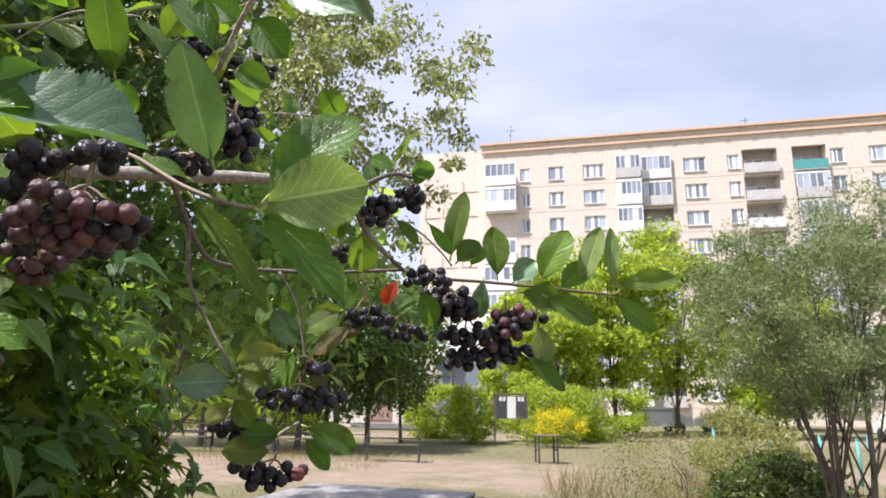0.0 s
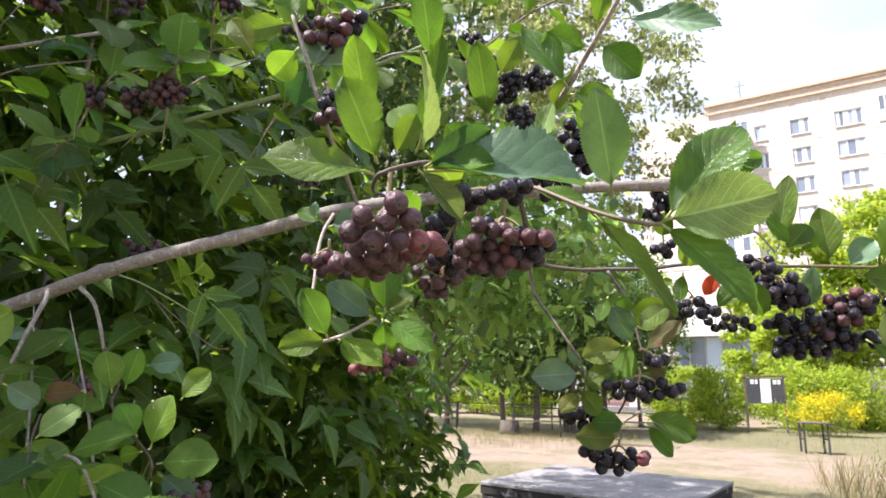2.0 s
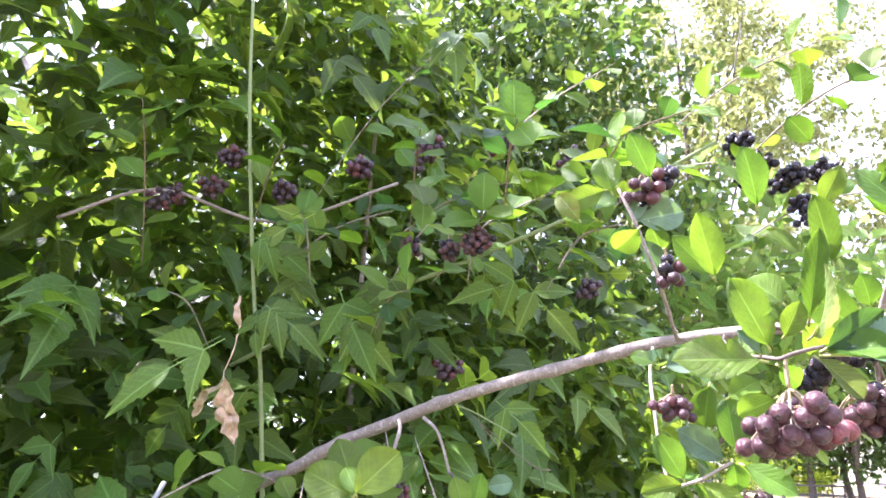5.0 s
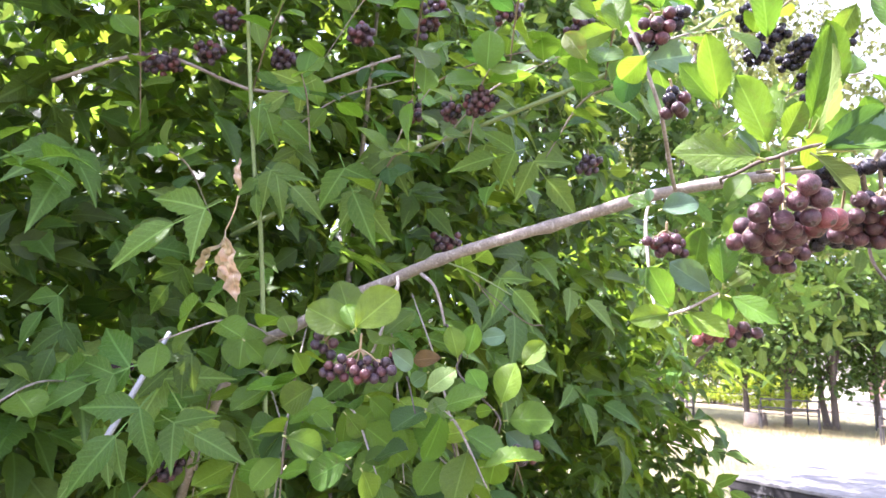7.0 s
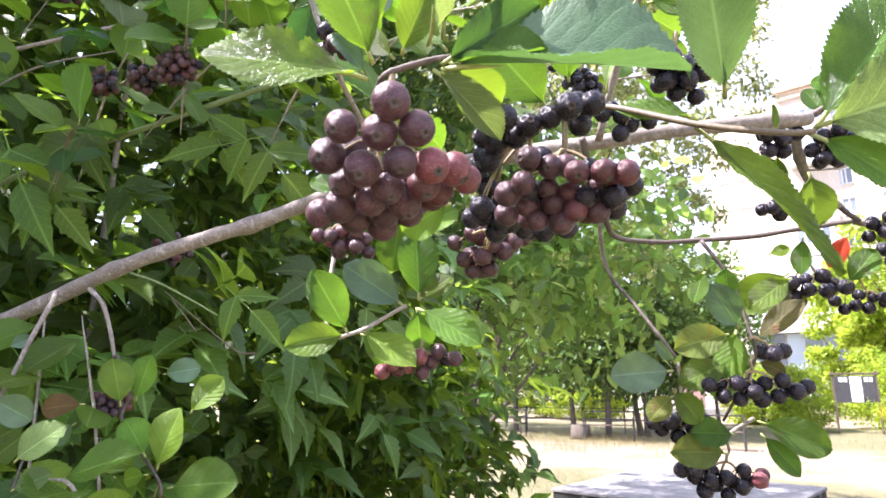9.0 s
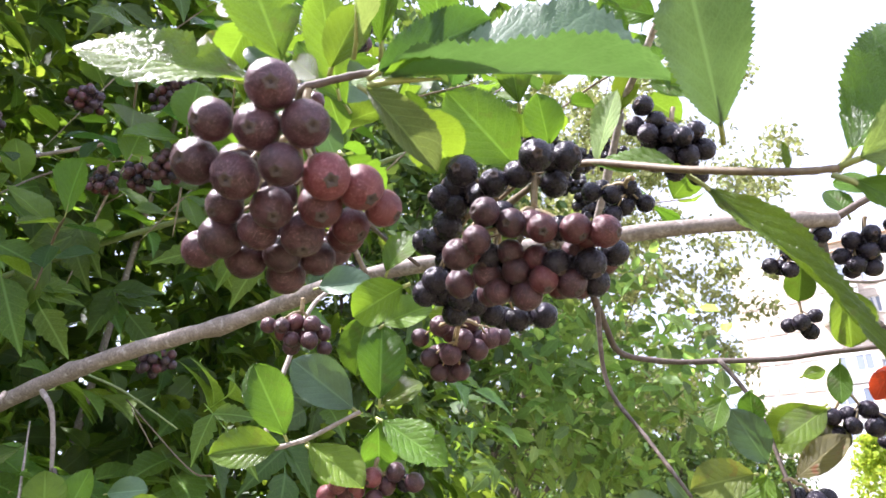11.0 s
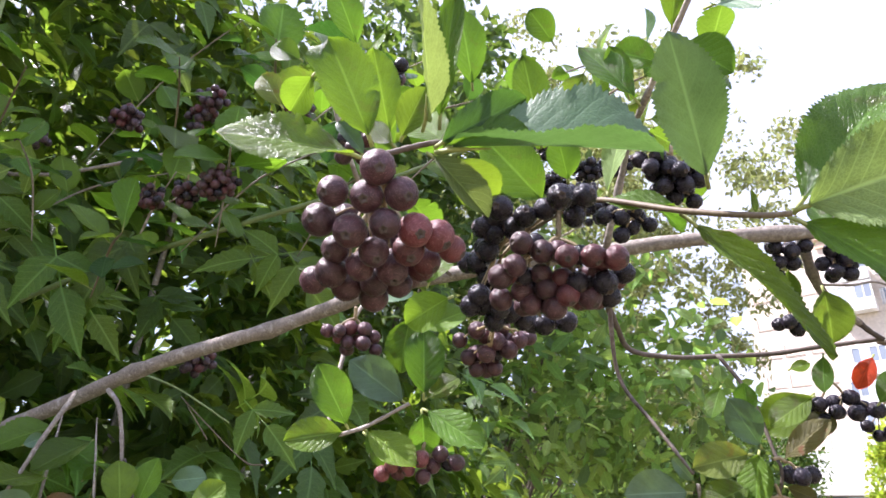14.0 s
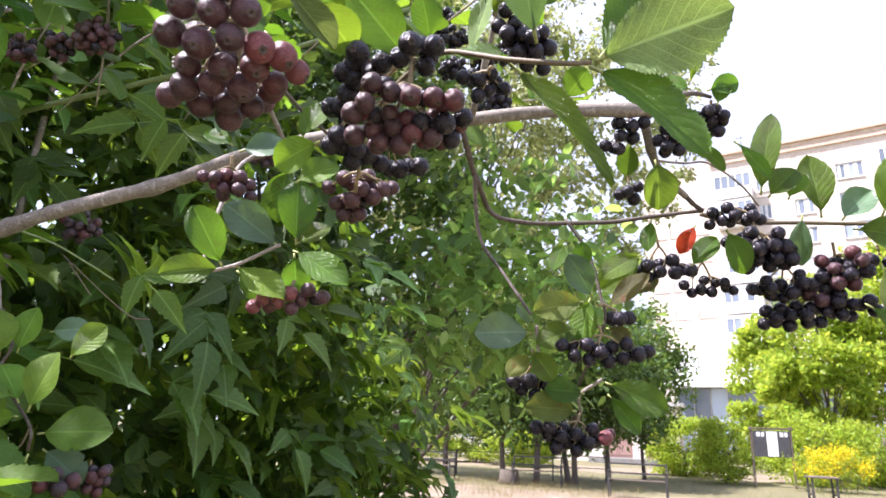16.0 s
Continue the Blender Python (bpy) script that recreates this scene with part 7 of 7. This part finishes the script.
bunch((-0.0376, 0.6596, 1.6529), (-0.0506, 0.6619, 1.6415), (-0.0117, 0.6631, 1.6421), 12, 0.0054, 0.0069, "black")
bunch((-0.0128, 0.7024, 1.6497), (-0.0247, 0.7077, 1.6258), (0.0131, 0.7109, 1.6176), 26, 0.0067, 0.0146, "black")
bunch((0.0119, 0.7201, 1.6220), (-0.0137, 0.7277, 1.5867), (0.0295, 0.7279, 1.5922), 15, 0.0063, 0.0074, "black")
bunch((0.0527, 0.7299, 1.6303), (0.0374, 0.7396, 1.5873), (0.0717, 0.7348, 1.6123), 26, 0.0068, 0.0125, "darkred")
bunch((0.0311, 0.7379, 1.5933), (-0.0062, 0.7435, 1.5646), (0.0752, 0.7444, 1.5727), 27, 0.0064, 0.0063, "black")
bunch((0.0872, 0.7324, 1.6247), (0.0842, 0.7352, 1.6125), (0.0937, 0.7363, 1.6090), 2, 0.0068, 0.0019, "black")
bunch((-0.1032, 0.5652, 1.7015), (-0.1181, 0.5694, 1.6817), (-0.1007, 0.5670, 1.6942), 12, 0.0055, 0.0080, "black")
bunch((-0.0681, 0.5847, 1.7112), (-0.0809, 0.5909, 1.6831), (-0.0628, 0.5885, 1.6961), 12, 0.0057, 0.0073, "black")
bunch((-0.0430, 0.5937, 1.7200), (-0.0523, 0.5977, 1.7018), (-0.0333, 0.5971, 1.7073), 10, 0.0054, 0.0074, "black")
bunch((-0.1134, 0.6111, 1.6803), (-0.1196, 0.6165, 1.6566), (-0.1067, 0.6173, 1.6553), 4, 0.0055, 0.0022, "black")
bunch((-0.6689, 0.3129, 1.5338), (-0.7000, 0.2930, 1.4930), (-0.6480, 0.3390, 1.4950), 27, 0.0058, 0.0085, "purple")
bunch((-0.7079, 0.3052, 1.5334), (-0.7308, 0.2997, 1.5268), (-0.7179, 0.3149, 1.5116), 5, 0.0064, 0.0064, "purple")
bunch((-0.3800, 0.3992, 1.8541), (-0.3831, 0.4045, 1.8190), (-0.3562, 0.4223, 1.8471), 17, 0.0068, 0.0110, "darkred")
bunch((-0.3385, 0.3520, 1.7488), (-0.3417, 0.3546, 1.7252), (-0.3330, 0.3611, 1.7313), 7, 0.0059, 0.0038, "darkred")
bunch((-0.6636, 0.4986, 1.8851), (-0.6740, 0.4949, 1.8607), (-0.6585, 0.5080, 1.8645), 34, 0.0054, 0.0220, "darkred")
bunch((-0.7113, 0.4930, 1.8820), (-0.7156, 0.4940, 1.8613), (-0.7096, 0.4994, 1.8616), 14, 0.0055, 0.0161, "darkred")
bunch((-0.8114, 0.5128, 1.9167), (-0.8187, 0.5134, 1.8863), (-0.8109, 0.5204, 1.8867), 16, 0.0058, 0.0175, "darkred")
bunch((-1.1723, 0.3235, 1.3919), (-1.3135, 0.3110, 1.4849), (-1.2959, 0.3289, 1.4760), 3, 0.0084, 0.0040, "darkred")
bunch((-1.2657, 0.2900, 2.0515), (-1.2784, 0.2855, 2.0215), (-1.2578, 0.3025, 2.0285), 17, 0.0071, 0.0207, "purple")
bunch((-1.2327, 0.3781, 2.0946), (-1.2460, 0.3734, 2.0634), (-1.2245, 0.3911, 2.0707), 18, 0.0074, 0.0216, "purple")
bunch((-1.1510, 0.3746, 2.1327), (-1.1637, 0.3702, 2.1028), (-1.1431, 0.3871, 2.1098), 22, 0.0071, 0.0207, "purple")
bunch((-1.3382, 0.3500, 2.0997), (-1.3520, 0.3451, 2.0672), (-1.3296, 0.3636, 2.0748), 20, 0.0077, 0.0225, "purple")
bunch((-0.9764, 0.5369, 2.1134), (-0.9891, 0.5324, 2.0835), (-0.9685, 0.5494, 2.0905), 21, 0.0071, 0.0207, "purple")
bunch((-0.8407, 0.5866, 2.1325), (-0.8529, 0.5824, 2.1038), (-0.8332, 0.5986, 2.1105), 16, 0.0068, 0.0198, "purple")
bunch((-0.8675, 0.5947, 2.1116), (-0.8799, 0.5903, 2.0824), (-0.8598, 0.6068, 2.0892), 15, 0.0069, 0.0201, "purple")
bunch((-1.1292, 0.4729, 2.0888), (-1.1425, 0.4683, 2.0576), (-1.1210, 0.4860, 2.0649), 20, 0.0074, 0.0216, "purple")
bunch((-0.7450, 0.6721, 2.1369), (-0.7571, 0.6679, 2.1082), (-0.7374, 0.6841, 2.1150), 17, 0.0068, 0.0198, "purple")
bunch((-0.6655, 0.8042, 1.8790), (-0.6777, 0.8000, 1.8503), (-0.6580, 0.8162, 1.8571), 16, 0.0068, 0.0198, "purple")
bunch((-0.6052, 0.6792, 2.0618), (-0.6162, 0.6753, 2.0358), (-0.5983, 0.6900, 2.0419), 16, 0.0068, 0.0180, "purple")
bunch((-0.8942, 0.6963, 1.7496), (-0.9068, 0.6919, 1.7196), (-0.8863, 0.7088, 1.7267), 21, 0.0071, 0.0207, "purple")
bunch((-0.8943, 0.3682, 1.3973), (-0.9037, 0.3649, 1.3752), (-0.8885, 0.3774, 1.3804), 15, 0.0058, 0.0153, "purple")
bunch((-1.1569, 0.3494, 1.3406), (-1.1679, 0.3455, 1.3146), (-1.1501, 0.3602, 1.3207), 16, 0.0068, 0.0180, "purple")
bunch((-0.6144, 0.5486, 1.4148), (-0.6233, 0.5455, 1.3940), (-0.6090, 0.5573, 1.3989), 17, 0.0055, 0.0144, "purple")
bunch((-1.1014, 0.7657, 1.5297), (-1.1158, 0.7606, 1.4958), (-1.0925, 0.7798, 1.5037), 22, 0.0080, 0.0234, "purple")
bunch((-0.3670, 0.8331, 2.0316), (-0.3774, 0.8294, 2.0068), (-0.3604, 0.8434, 2.0126), 17, 0.0065, 0.0171, "black")
bunch((-0.3339, 0.8676, 2.0122), (-0.3443, 0.8639, 1.9874), (-0.3274, 0.8779, 1.9933), 22, 0.0065, 0.0171, "black")
bunch((-0.3454, 0.9318, 1.9857), (-0.3564, 0.9279, 1.9597), (-0.3385, 0.9426, 1.9658), 18, 0.0068, 0.0180, "black")
bunch((-0.4032, 0.8565, 2.0843), (-0.4142, 0.8526, 2.0583), (-0.3963, 0.8674, 2.0644), 22, 0.0068, 0.0180, "black")
bunch((-0.2900, 0.8428, 1.9952), (-0.2999, 0.8393, 1.9718), (-0.2838, 0.8526, 1.9773), 19, 0.0061, 0.0162, "black")
bunch((-0.3736, 0.9617, 2.0410), (-0.3852, 0.9576, 2.0137), (-0.3664, 0.9731, 2.0201), 16, 0.0065, 0.0189, "black")
bunch((-0.4275, 0.9725, 2.0789), (-0.4396, 0.9683, 2.0502), (-0.4199, 0.9845, 2.0569), 22, 0.0068, 0.0198, "black")
bunch((-0.3205, 0.8942, 1.9501), (-0.3309, 0.8905, 1.9253), (-0.3139, 0.9045, 1.9311), 19, 0.0065, 0.0171, "black")


# ---- more chokeberry foliage on the twigs further in ----
def further_leaves():
    rnd = random.Random(55)
    kinds = []
    for k in range(6):
        v, f, u, ix = blade(1.0, rnd.uniform(0.60, 0.80), rnd.uniform(8, 22), rnd.uniform(0.02, 0.18), True, 30, 3, rnd, k % 2, 0.08)
        kinds.append((v, f, u, ix))
    looks = ["leaf", "leaf", "leaf_light", "leaf_dark", "leaf_light", "leaf"]
    meshes = [mesh_of("leaf", v, f, [LEAF[looks[k]], petiole_mat], ix, u) for k, (v, f, u, ix) in enumerate(kinds)]
    # twigs: start, end, number of leaves
    lowest = [((-0.75, 0.4, 1.32), (-0.6, 0.36, 1.2), 9), ((-1.3, 0.5, 1.35), (-1.02, 0.16, 1.22), 9), ((-1.0, 0.38, 1.36), (-0.84, 0.26, 1.24), 9), ((-0.7, 0.46, 1.4), (-0.55, 0.5, 1.22), 8), ((-0.92, 0.4, 1.42), (-0.78, 0.3, 1.33), 9), ((-1.25, 0.46, 1.44), (-0.98, 0.3, 1.3), 9), ((-0.8, 0.38, 1.45), (-0.66, 0.34, 1.38), 8), ((-0.68, 0.42, 1.45), (-0.56, 0.4, 1.38), 8), ((-1.25, 0.25, 1.45), (-1.1, 0.05, 1.4), 8)]
    low = [((-1.15, 0.47, 1.48), (-0.86, 0.36, 1.4), 10), ((-1.05, 0.47, 1.53), (-0.95, 0.22, 1.52), 8), ((-1.0, 0.48, 1.55), (-0.8, 0.3, 1.28), 10), ((-0.78, 0.5, 1.6), (-0.6, 0.44, 1.3), 10), ((-0.83, 0.49, 1.61), (-0.7, 0.42, 1.36), 10), ((-0.9, 0.52, 1.75), (-0.76, 0.46, 1.8), 7), ((-1.2, 0.4, 1.75), (-1.1, 0.25, 1.82), 8), ((-1.3, 0.1, 1.75), (-1.18, 0.0, 1.85), 7), ((-0.95, 0.58, 1.8), (-0.78, 0.52, 1.92), 8)]
    middle = [((-0.62, 0.6, 1.8), (-0.48, 0.56, 1.86), 8), ((-0.75, 0.58, 1.83), (-0.64, 0.49, 1.9), 8), ((-0.85, 0.6, 1.85), (-0.6, 0.6, 1.95), 10), ((-1.05, 0.5, 1.85), (-0.95, 0.4, 1.95), 8), ((-0.52, 0.58, 1.86), (-0.42, 0.46, 1.92), 9), ((-1.2, 0.5, 1.9), (-0.95, 0.62, 2.02), 10), ((-1.3, 0.3, 1.9), (-1.15, 0.2, 2.15), 9), ((-0.5, 0.95, 1.9), (-0.22, 1.05, 2.0), 10), ((-0.66, 0.56, 1.92), (-0.56, 0.46, 2.0), 9)]
    high = [((-1.0, 0.62, 1.95), (-0.72, 0.72, 2.05), 11), ((-1.2, 0.45, 1.95), (-1.02, 0.4, 2.1), 9), ((-0.6, 0.75, 1.95), (-0.4, 0.72, 1.98), 8), ((-0.86, 0.56, 1.95), (-0.74, 0.46, 2.05), 9), ((-0.42, 0.8, 1.98), (-0.15, 0.85, 2.12), 9), ((-0.7, 0.72, 2.0), (-0.45, 0.8, 2.12), 11), ((-0.55, 0.85, 2.1), (-0.25, 0.95, 2.25), 12), ((-0.9, 0.75, 2.1), (-0.6, 0.85, 2.3), 12), ((-1.2, 0.6, 2.1), (-0.9, 0.65, 2.35), 12)]
    for a, b, n in lowest + low + middle + high:
        a, b = Vector(a), Vector(b)
        mid = a.lerp(b, 0.5) + Vector((0, 0, 0.03))
        line = smooth_line([a, mid, b], n)
        v, f = tube(line, [0.0013 * math.sin(0.25 + 2.7 * i / len(line)) + 0.0003 for i in range(len(line))], 6, 0.1)
        under(new("twig", mesh_of("twig", v, f, [bark_young if n % 2 else bark])), chokeberry, Matrix.Identity(4))
        for k in range(n):
            p = line[min(len(line) - 1, int((k + 1) / n * (len(line) - 1)))]
            along = (b - a).normalized()
            ang = k * 2.4 + rnd.uniform(-0.4, 0.4)
            side = along.cross(Vector((0, 0, 1))).normalized()
            up = side.cross(along)
            d = along * rnd.uniform(0.2, 0.7) + side * math.cos(ang) + up * math.sin(ang) * 0.7 + Vector((0, 0, -0.15))
            nn = Vector((0, 0, 0.9)) + Vector((0.45, -0.45, 0)) + Vector((rnd.gauss(0, 0.4), rnd.gauss(0, 0.4), 0))
            m = frame_on(d, nn).to_4x4()
            m.translation = p
            under(new("leaf", meshes[rnd.randrange(6)]), chokeberry, m @ Matrix.Scale(rnd.uniform(0.045, 0.076), 4))


further_leaves()
